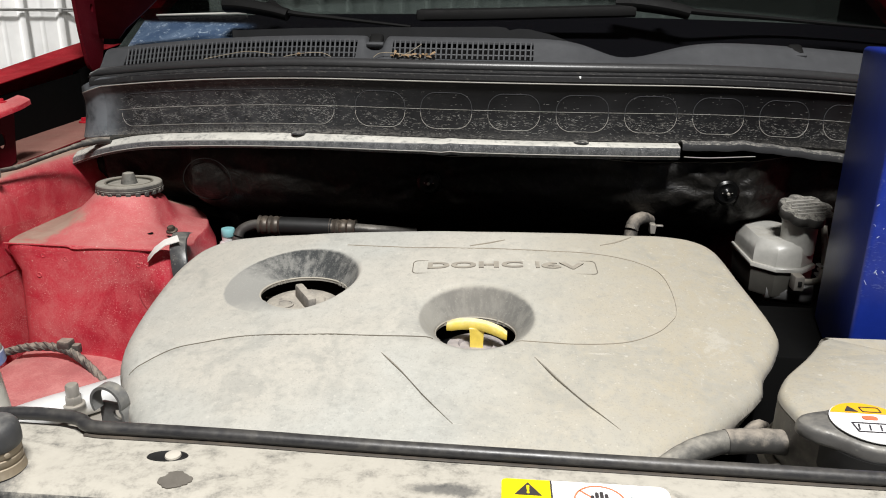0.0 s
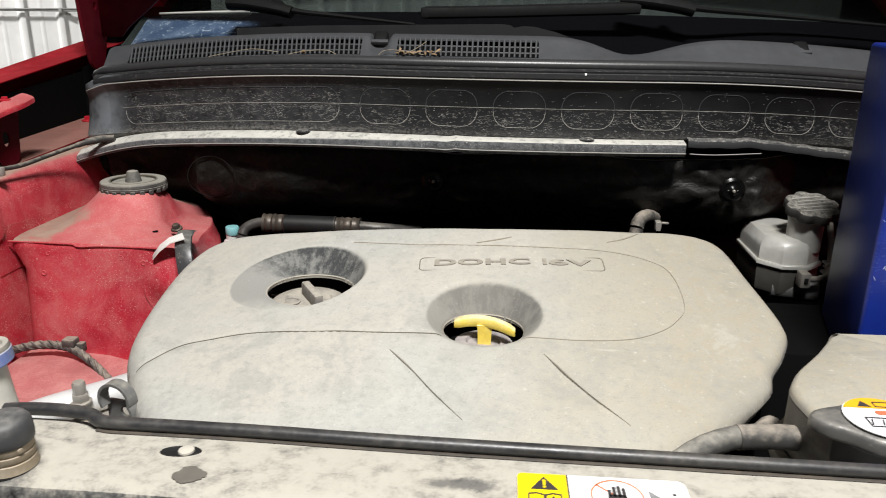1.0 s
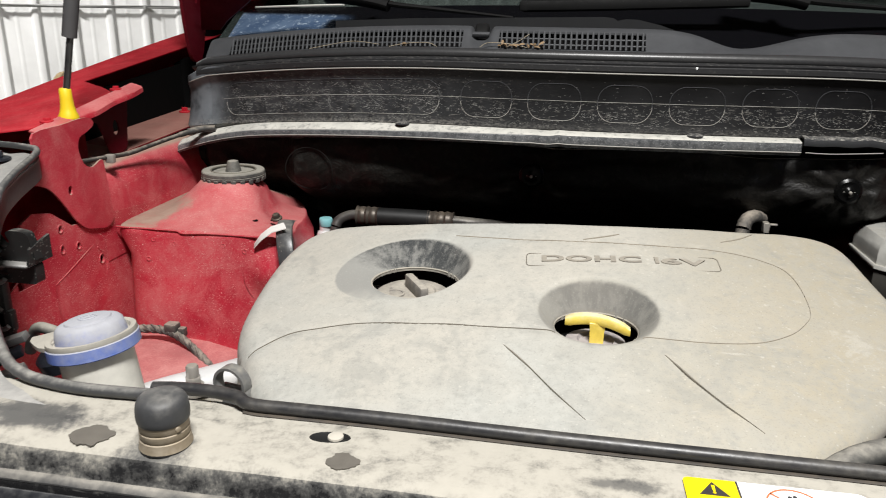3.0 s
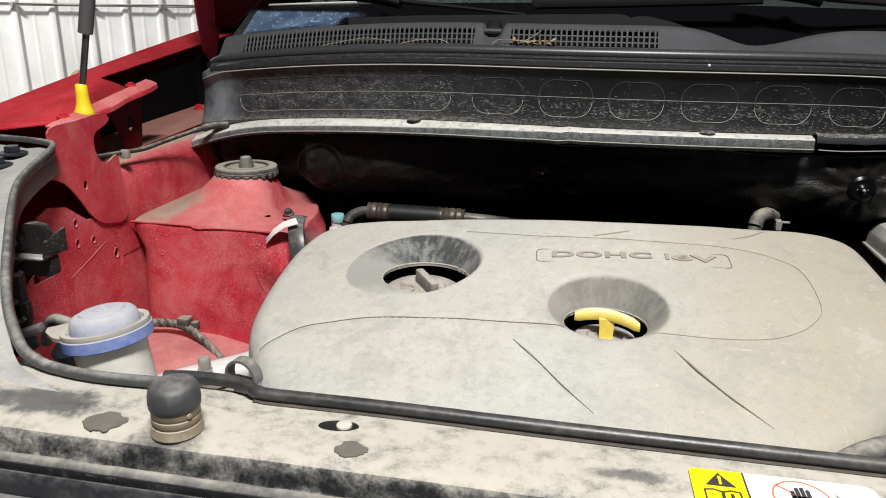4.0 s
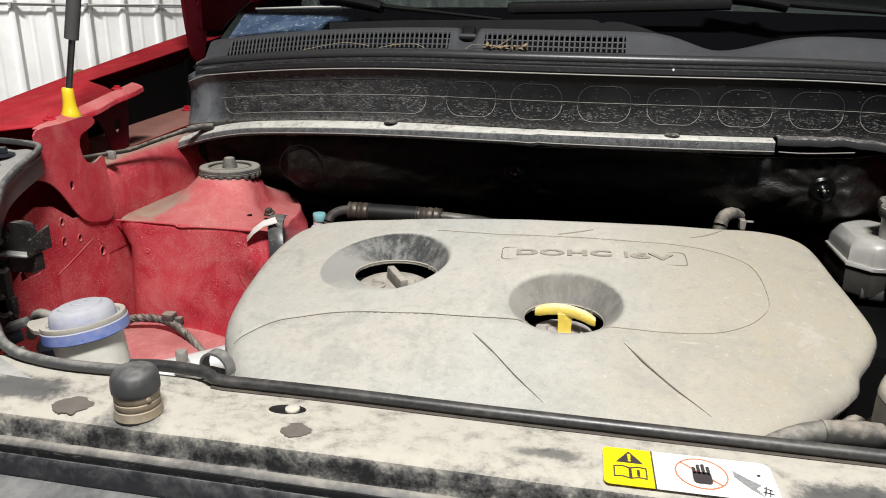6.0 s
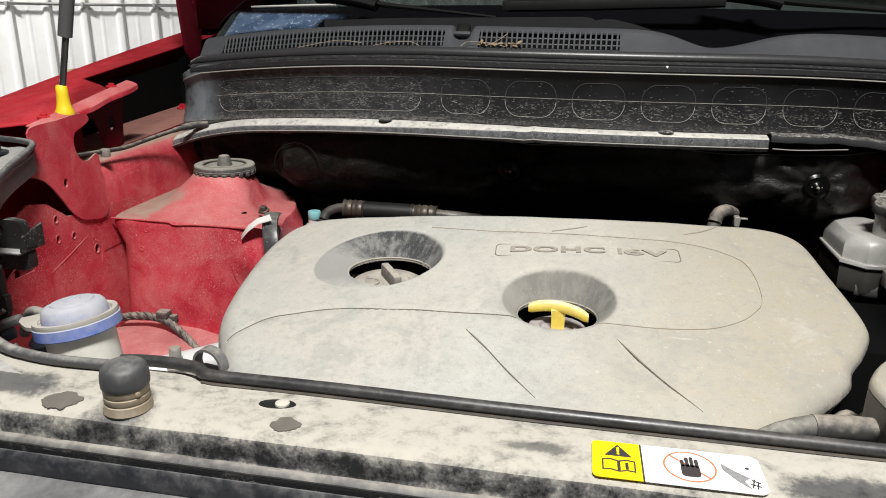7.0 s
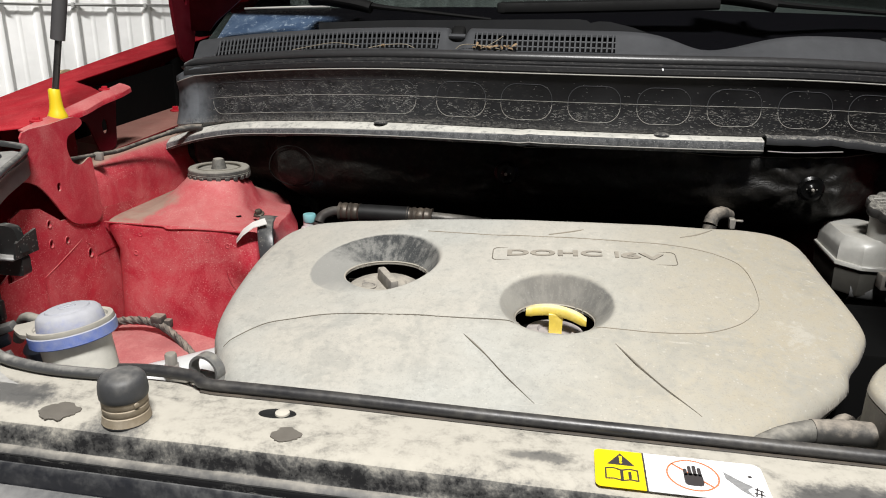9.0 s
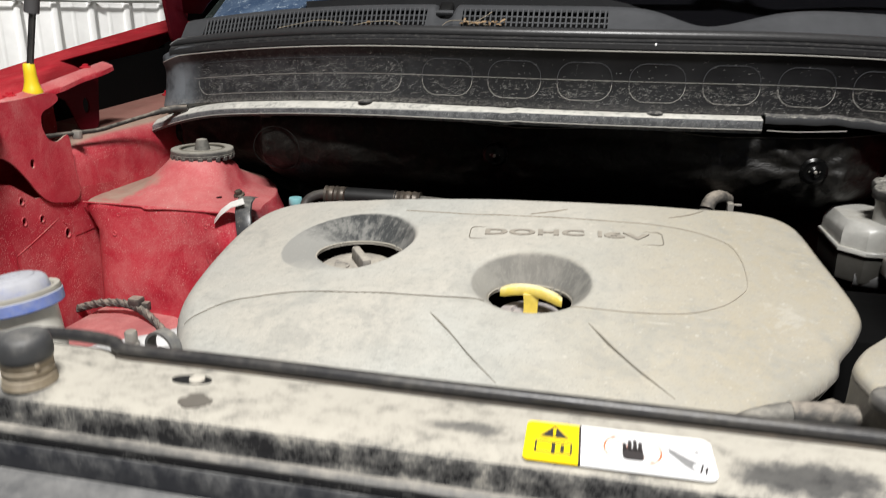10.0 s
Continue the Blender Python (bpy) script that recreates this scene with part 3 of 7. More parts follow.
# ---- the garage ----
def garage():
    # the room stands turned to the car; u runs along the ribbed wall, v across the room
    turn = Matrix.Rotation(math.atan2(0.094, 0.158), 4, "Z")
    u0, u1, v0, v1, top = -7.0, 6.5, -5.0, 4.692, 3.1

    def slab(a, b, c, d, e, f):
        return rbox(a, b, c, d, e, f, 0, m=turn)
    tagged(part("floor", slab(u0 - 0.2, u1 + 0.2, v0 - 0.2, v1 + 0.2, -0.2, 0), "floor"), "worn grey concrete garage floor", "floor", kind="structure")
    tagged(part("ceiling", slab(u0 - 0.2, u1 + 0.2, v0 - 0.2, v1 + 0.2, top, top + 0.15), "ceiling"), "plain grey garage ceiling", "ceiling", kind="structure")
    wall = tagged(part("wall_north", slab(u0 - 0.2, u1 + 0.2, v1, v1 + 0.2, 0, top), "wall"), "white painted sheet wall with upright ribs", "wall", kind="structure")
    for n, box in (("wall_east", (u1, u1 + 0.2, v0, v1)), ("wall_west", (u0 - 0.2, u0, v0, v1)), ("wall_south", (u0 - 0.2, u1 + 0.2, v0 - 0.2, v0))):
        tagged(part(n, slab(*box, 0, top), "wall"), "plain white painted garage wall", "wall", kind="structure")
    # upright ribs of the sheet wall, with a faint swage between each two
    step, first = 0.1838, -0.809
    rib_mesh = swage_mesh = None
    for i in range(-20, 28):
        for name, off in (("rib", 0.0), ("swage", 0.48 * step)):
            me = rib_mesh if name == "rib" else swage_mesh
            if me is None:
                prof = [(-0.026, 0), (-0.020, -0.006), (-0.013, -0.017), (0, -0.021), (0.013, -0.017), (0.020, -0.006), (0.026, 0)] if name == "rib" else [(-0.012, 0), (-0.004, -0.0022), (0.004, -0.0022), (0.012, 0)]
                rib = part(name, loft([[turn @ Vector((a, b, z)) for a, b in prof] for z in (0.0, top)], closed=False), "wall", wall)
                me = rib.data
                if name == "rib":
                    rib_mesh = me
                else:
                    swage_mesh = me
            else:
                rib = new(name, me)
                rib.parent = wall
            rib.location = turn @ Vector((first + i * step + off, v1, 0))
    bar = tagged(part("wall_rail", tube([turn @ Vector((u, v1 - 0.050, 1.186)) for u in (u0 + 0.3, 2.0)], 0.0085, smooth=False), "pipe"), "thin grey pipe running along the ribbed wall", "pipe")
    part("wire", tube([turn @ Vector((u0 + 0.3 + 0.25 * k, v1 - 0.062, 1.190 + 0.004 * math.sin(k * 1.7))) for k in range(35)], 0.0028, 6, 3), "pipe", bar)
    for i in range(-18, 16, 2):
        part("clamp", rbox(first + i * step - 0.008, first + i * step + 0.008, v1 - 0.066, v1 - 0.018, 1.172, 1.198, 0.003, m=turn), "pipe", bar)
    tagged(part("plank", rbox(-0.022, 0.022, -0.012, 0.012, 0, 1.115, 0.003, m=turn @ pose(first + 4.75 * step, v1 - 0.06, 0, -2, 6, 0)), "wood"), "pale wooden plank leaning on the ribbed wall", "plank")
    d = tagged(part("wooden_disc", turned([(0.24, -0.02), (0.25, -0.01), (0.25, 0.01), (0.24, 0.02), (0.2, 0.02), (0.195, 0.012)], m=pose(-1.75, 2.35, 0.725, 0, 80, 20)), "wood"), "tan wooden disc standing on a crate beside the car", "disc")
    part("crate", rbox(-1.95, -1.55, 2.15, 2.55, 0, 0.475, 0.01), "wood", d)
    # assumed housings above the unseen lamps
    for lx, ly, *rest in LAMPS:
        lamp = tagged(empty("ceiling_lamp", (lx, ly, top)), "unseen ceiling lamp, its long white housing assumed", "lamp", "ceiling lamps")
        part("housing", rbox(lx - 0.2, lx + 0.2, ly - 0.68, ly + 0.68, top - 0.07, top, 0.01), "white", lamp)


garage()


# ---- car body ----
body = tagged(empty("car_body", (0, 1.0, 0.5)), "dusty red car body with its bonnet open", "car")


def fender():
    rows = []
    for i in range(37):
        y = 0.30 + 0.036 * i
        zc = 1.0482 + 0.153 * (y - 0.86) - 0.02 * (y - 1.15) ** 2 if y > 0.7 else 1.020 + 0.10 * (y - 0.7)
        xc = -0.82 - 0.02 * math.sin((y - 0.3) * 2)
        k = min(1, max(0, (y - 0.965) / 0.04))
        inner = -0.677 - 0.098 * k * k * (3 - 2 * k)
        f0 = min(1, max(0, (0.800 - y) / 0.05))
        inner -= 0.085 * f0 * f0 * (3 - 2 * f0)
        zi = 1.0400 + (min(y, 1.0) - 0.775) * 0.168 + (max(y, 1.0) - 1.0) * 0.12 - 0.003 * k
        row = [(xc - 0.09, y, zc - 0.42), (xc - 0.088, y, zc - 0.20), (xc - 0.07, y, zc - 0.07), (xc - 0.035, y, zc - 0.018), (xc - 0.008, y, zc), (xc + 0.010, y, zc - 0.002)]
        for f in (0.08, 0.2, 0.35, 0.5, 0.65, 0.8, 0.92, 1.0):
            row.append((xc + 0.012 + (inner - xc - 0.012) * f, y, zc - 0.004 + (zi - zc + 0.006) * (1 - (1 - f) ** 1.7)))
        rows.append(row)
    part("fender", sheet(rows, 0.0015), "redclean", body, "glossy red front fender")
    # bolted flange along the inner edge
    rows = []
    for i in range(28):
        y = 0.775 + 0.0080 * i
        z = 1.0430 + (y - 0.775) * 0.168
        w = 0.002 * math.sin(i * 0.6)
        rows.append([(-0.680, y, z + 0.0030), (-0.676 + w, y, z + 0.0025), (-0.671 + w, y, z + 0.0015), (-0.664 + w, y, z - 0.001), (-0.6618 + w, y, z - 0.0030), (-0.6612 + w, y, z - 0.0075)])
    part("flange", sheet(rows, 0.0015), "redflange", body, "red bolted fender flange")
    for y in (0.812, 0.958):
        z = 1.0430 + (y - 0.775) * 0.168
        part("bolt", hexbolt((-0.683, y, z + 0.002), 0.0045, 0.005, 0.008), "redclean", body)
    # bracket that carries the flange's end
    part("flange_bracket", plate(smooth2([(0.886, 1.052), (0.984, 1.070), (0.992, 1.064), (0.986, 1.026), (0.978, 0.990), (0.945, 0.988), (0.934, 1.002), (0.918, 1.034)], 3), [ring2(0.958, 1.023, 0.007, 0.011, 12)], 0.002, "x", -0.690), "redshaded", body)
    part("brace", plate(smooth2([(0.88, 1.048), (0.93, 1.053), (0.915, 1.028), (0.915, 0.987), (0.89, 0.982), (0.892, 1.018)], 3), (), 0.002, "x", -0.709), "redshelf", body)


fender()
# near-black sheets behind the fender stand for the shade in the gap
part("gap_sheet", plate([(0.97, 0.97), (1.50, 0.98), (1.50, 1.100), (1.10, 1.066), (0.97, 1.050)], (), 0.003, "x", -0.786), "void", body)
part("gap_sheet", plate([(-0.80, 0.97), (-0.66, 0.97), (-0.66, 1.105), (-0.775, 1.098), (-0.80, 1.085)], (), 0.003, "y", 1.325), "void", body)


def inner_wing():
    # upper side plate with its lobe, notch and curved lower edge
    outer = [(0.60, 0.995), (0.68, 1.004), (0.735, 1.016), (0.748, 1.028), (0.752, 1.047), (0.80, 1.050), (0.84, 1.053), (0.857, 1.050), (0.861, 1.042), (0.846, 1.035), (0.831, 1.030), (0.826, 1.018), (0.829, 1.004), (0.836, 0.994), (0.850, 0.990), (0.868, 0.996), (0.873, 0.985), (0.875, 0.950), (0.878, 0.915), (0.862, 0.906), (0.842, 0.910), (0.826, 0.914), (0.813, 0.922), (0.800, 0.936), (0.785, 0.957), (0.765, 0.979), (0.742, 0.989), (0.715, 0.991), (0.690, 0.988), (0.660, 0.984), (0.60, 0.975)]
    part("side_plate", plate(smooth2(outer, 3), [ring2(0.801, 0.970, 0.0040, 0.0058, 14)], 0.0025, "x", -0.656), "red", body, "red pressed side plate with a deep notch")
    # inner wing under it
    lower = [(0.705, 0.60), (0.705, 0.90), (0.715, 0.950), (0.735, 0.957), (0.765, 0.950), (0.80, 0.925), (0.84, 0.922), (0.870, 0.930), (0.890, 0.920), (1.10, 0.90), (1.14, 0.60)]
    holes = [ring2(0.777, 0.927, 0.0040, 0.0050, 14), ring2(0.776, 0.901, 0.0038, 0.0055, 14), ring2(0.806, 0.897, 0.0040, 0.0048, 14), ring2(0.848, 0.866, 0.0050, 0.0066, 16)]
    part("inner_wing", plate(lower, holes, 0.003, "x", -0.660), "red", body, "dusty red inner wing with small holes")
    for hy, hz, rx, rz in ((0.777, 0.927, 0.0042, 0.0052), (0.776, 0.901, 0.0040, 0.0057), (0.806, 0.897, 0.0042, 0.0050), (0.848, 0.866, 0.0053, 0.0069)):
        part("hole_rim", tube([(-0.6597, hy + rx * math.cos(a), hz + rz * math.sin(a)) for a in (2 * math.pi * i / 18 for i in range(18))], 0.0008, 6, 1, closed=True), "red", body)
    # swelling top of the wing behind the plate
    rows = []
    for i in range(14):
        y = 0.860 + 0.023 * i
        h = 0.974 + 0.012 * math.sin(min(1, (y - 0.87) / 0.10) * math.pi / 2)
        rows.append([(-0.659, y, 0.86), (-0.661, y, h - 0.035), (-0.666, y, h - 0.015), (-0.676, y, h - 0.004), (-0.69, y, h), (-0.72, y, h + 0.001), (-0.78, y, h + 0.002), (-0.86, y, h + 0.004)])
    part("wing_top", sheet(rows, 0.002), "red", body, "dusty red wing top")
    rows = [[(x, y, 0.985 + 0.05 * (y - 0.95)) for x in (-0.690, -0.72, -0.78, -0.88)] for y in (0.93, 1.05, 1.2, 1.35)]
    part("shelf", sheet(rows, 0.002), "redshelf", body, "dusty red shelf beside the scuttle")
    part("bolt", hexbolt((-0.762, 1.28, 1.0025), 0.006, 0.008, 0.010), "redclean", body)
    # pressed ridge and scar on the wing
    part("pressed_ridge", tube([(-0.6606, 0.742, 0.858), (-0.6603, 0.775, 0.868), (-0.6603, 0.815, 0.882), (-0.6607, 0.836, 0.890)], 0.0010, 8), "red", body)
    part("pressed_ridge", tube([(-0.6600, 0.842, 0.884), (-0.6603, 0.855, 0.868), (-0.6603, 0.858, 0.852), (-0.6607, 0.852, 0.838)], 0.0009, 8), "red", body)
    # lower front corner of the wing
    lowp = [(0.62, 0.60), (0.62, 0.84), (0.66, 0.872), (0.70, 0.893), (0.735, 0.893), (0.748, 0.88), (0.750, 0.60)]
    part("wing_corner", plate(lowp, [rounded(0.690, 0.722, 0.8775, 0.8885, 0.002)], 0.002, "x", -0.655), "red", body)
    # frame rail
    prof = [(-0.655, 0.60), (-0.655, 0.735), (-0.645, 0.748), (-0.60, 0.753), (-0.53, 0.748), (-0.470, 0.735), (-0.455, 0.725), (-0.452, 0.60)]
    rows = [[(x, y, z + 0.02 * (0.80 - y)) for x, z in prof] for y in (0.40, 0.55, 0.70, 0.80, 0.90)]
    part("frame_rail", sheet(rows, 0.003), "redpink", body, "dusty pink-red frame rail top")


inner_wing()


def tower():
    cx, cy = -0.532, 1.005

    def ringat(z, a, b, e, dx=0.0, dy=0.0, n=96, west=0.0):
        out = []
        for i in range(n):
            t = 2 * math.pi * i / n
            c, s = math.cos(t), math.sin(t)
            q = e if s < 0.15 or c < -0.2 else 2.0 + (e - 2.0) * 0.08
            if c < 0 and west:
                q = e * 2.2
            r = (abs(c) ** q + abs(s) ** q) ** (-1 / q)
            g = min(1, max(0, (s + 0.75) / 0.85))
            shrink = 0.29 if z > 0.89 else 0.29 - 0.10 * min(1, (0.89 - z) / 0.04)
            k = 1.0 + west if c < 0 else 1.0 - 0.11 - (shrink - 0.11) * g * g * (3 - 2 * g)
            drop = 0.020 * max(0, c) ** 1.5 * min(1, max(0, (s + 0.9) / 0.6)) if 0.89 < z < 0.925 else 0.0
            out.append((cx + dx + a * r * c * k, cy + dy + b * r * s * (0.92 if s > 0 and c > 0 else 1.0), z - drop))
        return out

    rows = [(0.58, 0.128, 0.142, 7, 0, 0), (0.75, 0.127, 0.134, 7, 0, 0), (0.86, 0.126, 0.129, 6, 0, 0), (0.893, 0.126, 0.1285, 5.5, 0, 0, 96, 0.02), (0.9005, 0.1255, 0.128, 5, 0, 0, 96, 0.02), (0.9028, 0.123, 0.126, 4.5, 0, 0, 96, 0.02), (0.9040, 0.112, 0.116, 3.6, 0, 0, 96, 0.05),
            (0.908, 0.100, 0.106, 3.0, 0, 0), (0.915, 0.086, 0.090, 2.4, -0.003, 0), (0.923, 0.073, 0.075, 2.1, -0.006, 0), (0.931, 0.063, 0.063, 2, -0.008, 0), (0.940, 0.053, 0.053, 2, -0.008, 0), (0.947, 0.0465, 0.0465, 2, -0.008, 0), (0.949, 0.042, 0.042, 2, -0.008, 0), (0.949, 0.030, 0.030, 2, -0.008, 0)]
    part("strut_tower", loft([ringat(*r) for r in rows]), "red", body, "dusty red strut tower")
    part("tower_edge", tube([(-0.655, 0.8800, 0.9012), (-0.60, 0.8765, 0.9025), (-0.565, 0.8762, 0.9022), (-0.555, 0.8755, 0.8995), (-0.52, 0.876, 0.9015), (-0.445, 0.878, 0.9005)], 0.0016, 6, 4), "red", body)
    for x, y, z in ((-0.62, 0.935, 0.9055), (-0.635, 0.985, 0.9055), (-0.475, 0.925, 0.9085), (-0.452, 0.935, 0.9075), (-0.50, 0.91, 0.906)):
        part("drain_hole", turned([(0.0045, 0), (0.0045, 0.0008), (0.003, 0.001)], (x, y, z), 12), "void", body)
    part("pressed_swell", turned([(0.050 * k / 12, 0.014 * (0.5 + 0.5 * math.cos(math.pi * k / 12)) - 0.0006) for k in range(12, 0, -1)] + [(0.0005, 0.0134)], seg=36, m=pose(-0.437, 0.879, 0.852, 90, 0, 12) @ Matrix.Diagonal((0.72, 1.0, 1.0, 1))), "red", body)
    for dx, dz in ((-0.60, 0.888), (-0.57, 0.884), (-0.50, 0.886), (-0.47, 0.880), (-0.468, 0.866), (-0.61, 0.86)):
        part("dimple", turned([(0.0036, -0.001), (0.0036, 0.0006), (0.0026, 0.0009), (0.0018, 0.0003), (0.0003, 0.0002)], seg=14, m=pose(dx, 0.8768, dz, 90, 0, 0)), "red", body)
    # cap on top of the strut
    cap = tagged(empty("strut_cap", (-0.540, 1.005, 0.949)), "dusty black plastic cap on the strut tower", "cap")
    at = (-0.541, 1.007, 0.9495)
    part("rim", turned([(0.030, 0.0), (0.0435, 0.0), (0.0455, 0.0015), (0.0455, 0.0045), (0.0448, 0.0052), (0.0455, 0.006), (0.0450, 0.0095), (0.0440, 0.0108), (0.0340, 0.0113), (0.0328, 0.0106), (0.0318, 0.0072), (0.0300, 0.0070), (0.020, 0.0084), (0.001, 0.0090)], at, 56), "rubberdust", cap, angle=28)
    part("groove", tube([(at[0] + 0.0318 * math.cos(a), at[1] + 0.0318 * math.sin(a), at[2] + 0.0108) for a in (2 * math.pi * i / 48 for i in range(48))], 0.0011, 6, 1, closed=True), "seam", cap)
    part("tip", turned([(0.0125, 0.005), (0.0112, 0.010), (0.0085, 0.021), (0.0075, 0.0235), (0.0045, 0.0245), (0.001, 0.0248)], at, 24), "rubberdust", cap)
    for i in range(22):
        a = 2 * math.pi * i / 22
        part("lug", rbox(-0.003, 0.003, -0.0035, 0.0035, -0.004, 0.003, 0.001, 1, pose(at[0] + 0.0430 * math.cos(a), at[1] + 0.0430 * math.sin(a), at[2], 0, 0, math.degrees(a))), "rubberdust", cap)
    # bracket strap with its pale tag
    strap = tagged(empty("strap_bracket", (-0.43, 0.90, 0.9)), "dark rubber strap with a white tag bolted to the strut tower", "bracket")
    rows = []
    for y, z, x in ((0.918, 0.9150, -0.424), (0.900, 0.9190, -0.4200), (0.881, 0.9175, -0.4155), (0.866, 0.9085, -0.4105), (0.856, 0.8940, -0.4055), (0.849, 0.8710, -0.4005), (0.844, 0.8410, -0.3950), (0.842, 0.80, -0.390)):
        rows.append([(x - 0.0105, y + 0.001, z - 0.001), (x - 0.007, y, z), (x, y - 0.0006, z + 0.0005), (x + 0.007, y, z), (x + 0.0105, y + 0.001, z - 0.001)])
    part("strap", sheet(rows, 0.004, (0, 1, -0.3)), "strap", strap)
    part("tag", sheet([[(-0.414, 0.878, 0.923), (-0.431, 0.876, 0.917), (-0.444, 0.874, 0.907), (-0.454, 0.872, 0.893)], [(-0.406, 0.866, 0.9195), (-0.424, 0.863, 0.914), (-0.440, 0.864, 0.902), (-0.4525, 0.868, 0.889)]], 0.0012), "white", strap, "white paper tag")
    part("bolt", hexbolt((-0.440, 0.918, 0.916), 0.0052, 0.007, 0.0075, pose(0, 0, 0, 14, -10, 20)), "rusty", strap)


M["strap"] = dusty("worn_black_strap", (0.05, 0.052, 0.055), 0.35, (0.40, 0.38, 0.33), amount=0.08, up=0.35, vary=0.6, scale=50.0, soft=0.3, specks=0.5)
M["rubberdust"] = dusty("dust_covered_rubber", (0.05, 0.05, 0.048), 0.6, (0.36, 0.34, 0.29), amount=0.25, up=0.45, vary=0.6, scale=30.0, soft=0.35)
tower()


def bulkhead():
    # bulkhead and floor in shade black close the bay; insulation sheet in front
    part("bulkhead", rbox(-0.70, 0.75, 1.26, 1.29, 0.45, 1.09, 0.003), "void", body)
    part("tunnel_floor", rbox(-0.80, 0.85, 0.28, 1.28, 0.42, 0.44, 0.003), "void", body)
    ins = tagged(empty("firewall_insulation", (0, 1.04, 0.8)), "wrinkled black insulation sheet on the bulkhead", "insulation")
    prof = [(1.045, 1.014), (1.036, 1.012), (1.031, 1.000), (1.031, 0.985), (1.030, 0.968), (1.034, 0.950), (1.050, 0.930), (1.085, 0.908), (1.14, 0.885), (1.19, 0.86), (1.215, 0.80), (1.22, 0.60)]
    prof = [(q.x, q.y) for q in curve([(a, b, 0) for a, b in prof], 7)]
    rows = []
    for i in range(300):
        x = -0.66 + 1.42 * i / 299
        edge = 0.003 * math.sin(x * 21) + (0.006 if -0.44 < x < -0.25 else 0) + 0.004 * noise.noise((x * 9, 3, 0))
        edge -= 0.022 * max(0, (-x - 0.35) / 0.3) ** 1.5
        back = 0.045 * min(1, max(0, (x - 0.345) / 0.06)) + 0.055 * min(1, max(0, (-x - 0.455) / 0.04)) + 0.05 * min(1, max(0, (-x - 0.62) / 0.03))
        row = []
        for j, (y, z) in enumerate(prof):
            w = 0.006 * noise.noise((x * 14, z * 22, 1)) + 0.003 * noise.noise((x * 45, z * 60, 2))
            for bx in (-0.106, 0.309):
                d2 = ((x - bx) ** 2 + (z - 0.968) ** 2) / 0.03 ** 2
                w += 0.006 * math.exp(-d2)
                fold = math.sin(math.atan2(z - 0.968, x - bx) * 11 + 2.0 * noise.noise((x * 30, z * 30, bx)))
                w += 0.0022 * fold * d2 * math.exp(-d2 * 0.45)
            row.append((x, y + w + back, z + edge * max(0, (z - 0.94) / 0.075)))
        rows.append(row)
    part("top_edge", tube([Vector(r[9]) + Vector((0, -0.0012, 0.001)) for r in rows[40:264]], 0.0007, 5, smooth=False), "airside", ins)
    part("insulation_sheet", sheet(rows, 0.006, (0, 1, 0)), "felt", ins)
    for bx in (-0.106, 0.309):
        b = part("retainer", turned([(0.0175, 0.0), (0.0172, 0.0015), (0.0135, 0.0040), (0.010, 0.0034), (0.006, 0.0045), (0.004, 0.0070), (0.001, 0.0078)], seg=28, m=pose(bx, 1.034, 0.968, 90, 0, 0)), "retainer", ins)
        part("pin", turned([(0.0022, 0), (0.0022, 0.002), (0.0012, 0.003)], seg=10, m=pose(bx, 1.0255, 0.968, 90, 0, 0)), "steel", b)
        part("cross_slit", rbox(bx - 0.007, bx + 0.007, 1.0292, 1.030, 0.9675, 0.9686, 0), "ridge", b)
    part("moulded_ring", tube([(-0.432 + 0.036 * math.cos(a), 1.0265 + 0.025 * max(0, -math.sin(a)) ** 2, 0.960 + 0.034 * math.sin(a)) for a in (2 * math.pi * i / 24 for i in range(24))], 0.0008, 6, 2, closed=True), "ringdust", ins)


bulkhead()


# ---- scuttle and cowl ----
M["seatfoot"] = dusty("dull_rubber_foot", (0.020, 0.020, 0.021), 0.55, (0.20, 0.19, 0.17), amount=0.10, up=0.1, vary=0.7, scale=160.0, soft=0.35, grain=0.9, spec=0.3)
M["cleanrubber"] = dusty("smooth_black_rubber", (0.034, 0.034, 0.035), 0.36, (0.22, 0.21, 0.19), amount=-0.02, up=0.16, vary=0.6, scale=60.0, soft=0.35, grain=0.4, spec=0.55)
M["flapdark"] = plain("dark_grey_plastic", (0.017, 0.0175, 0.0185), 0.6, spec=0.2)
M["straw"] = plain("dry_straw", (0.30, 0.25, 0.18), 0.8, vary=0.3, scale=200.0)


def bow(x):
    """How far the scuttle stands back and sinks towards its ends."""
    k = max(0, (abs(x) - 0.2) / 0.41)
    return 0.25 * (x + 0.03) ** 2, -0.026 * k * k


def along(x0, x1, n, prof):
    rows = []
    for i in range(n + 1):
        x = x0 + (x1 - x0) * i / n
        by, bz = bow(x)
        rows.append([(x, y + by, z + bz) for y, z in prof])
    return rows


def face_y(z):
    """Depth of the scuttle's front wall at a height."""
    pts = [(1.040, 0.992), (1.055, 0.9965), (1.077, 1.000), (1.098, 1.000), (1.110, 0.994)]
    for (za, ya), (zb, yb) in zip(pts, pts[1:]):
        if z <= zb:
            return ya + (yb - ya) * (z - za) / (zb - za)
    return 0.994


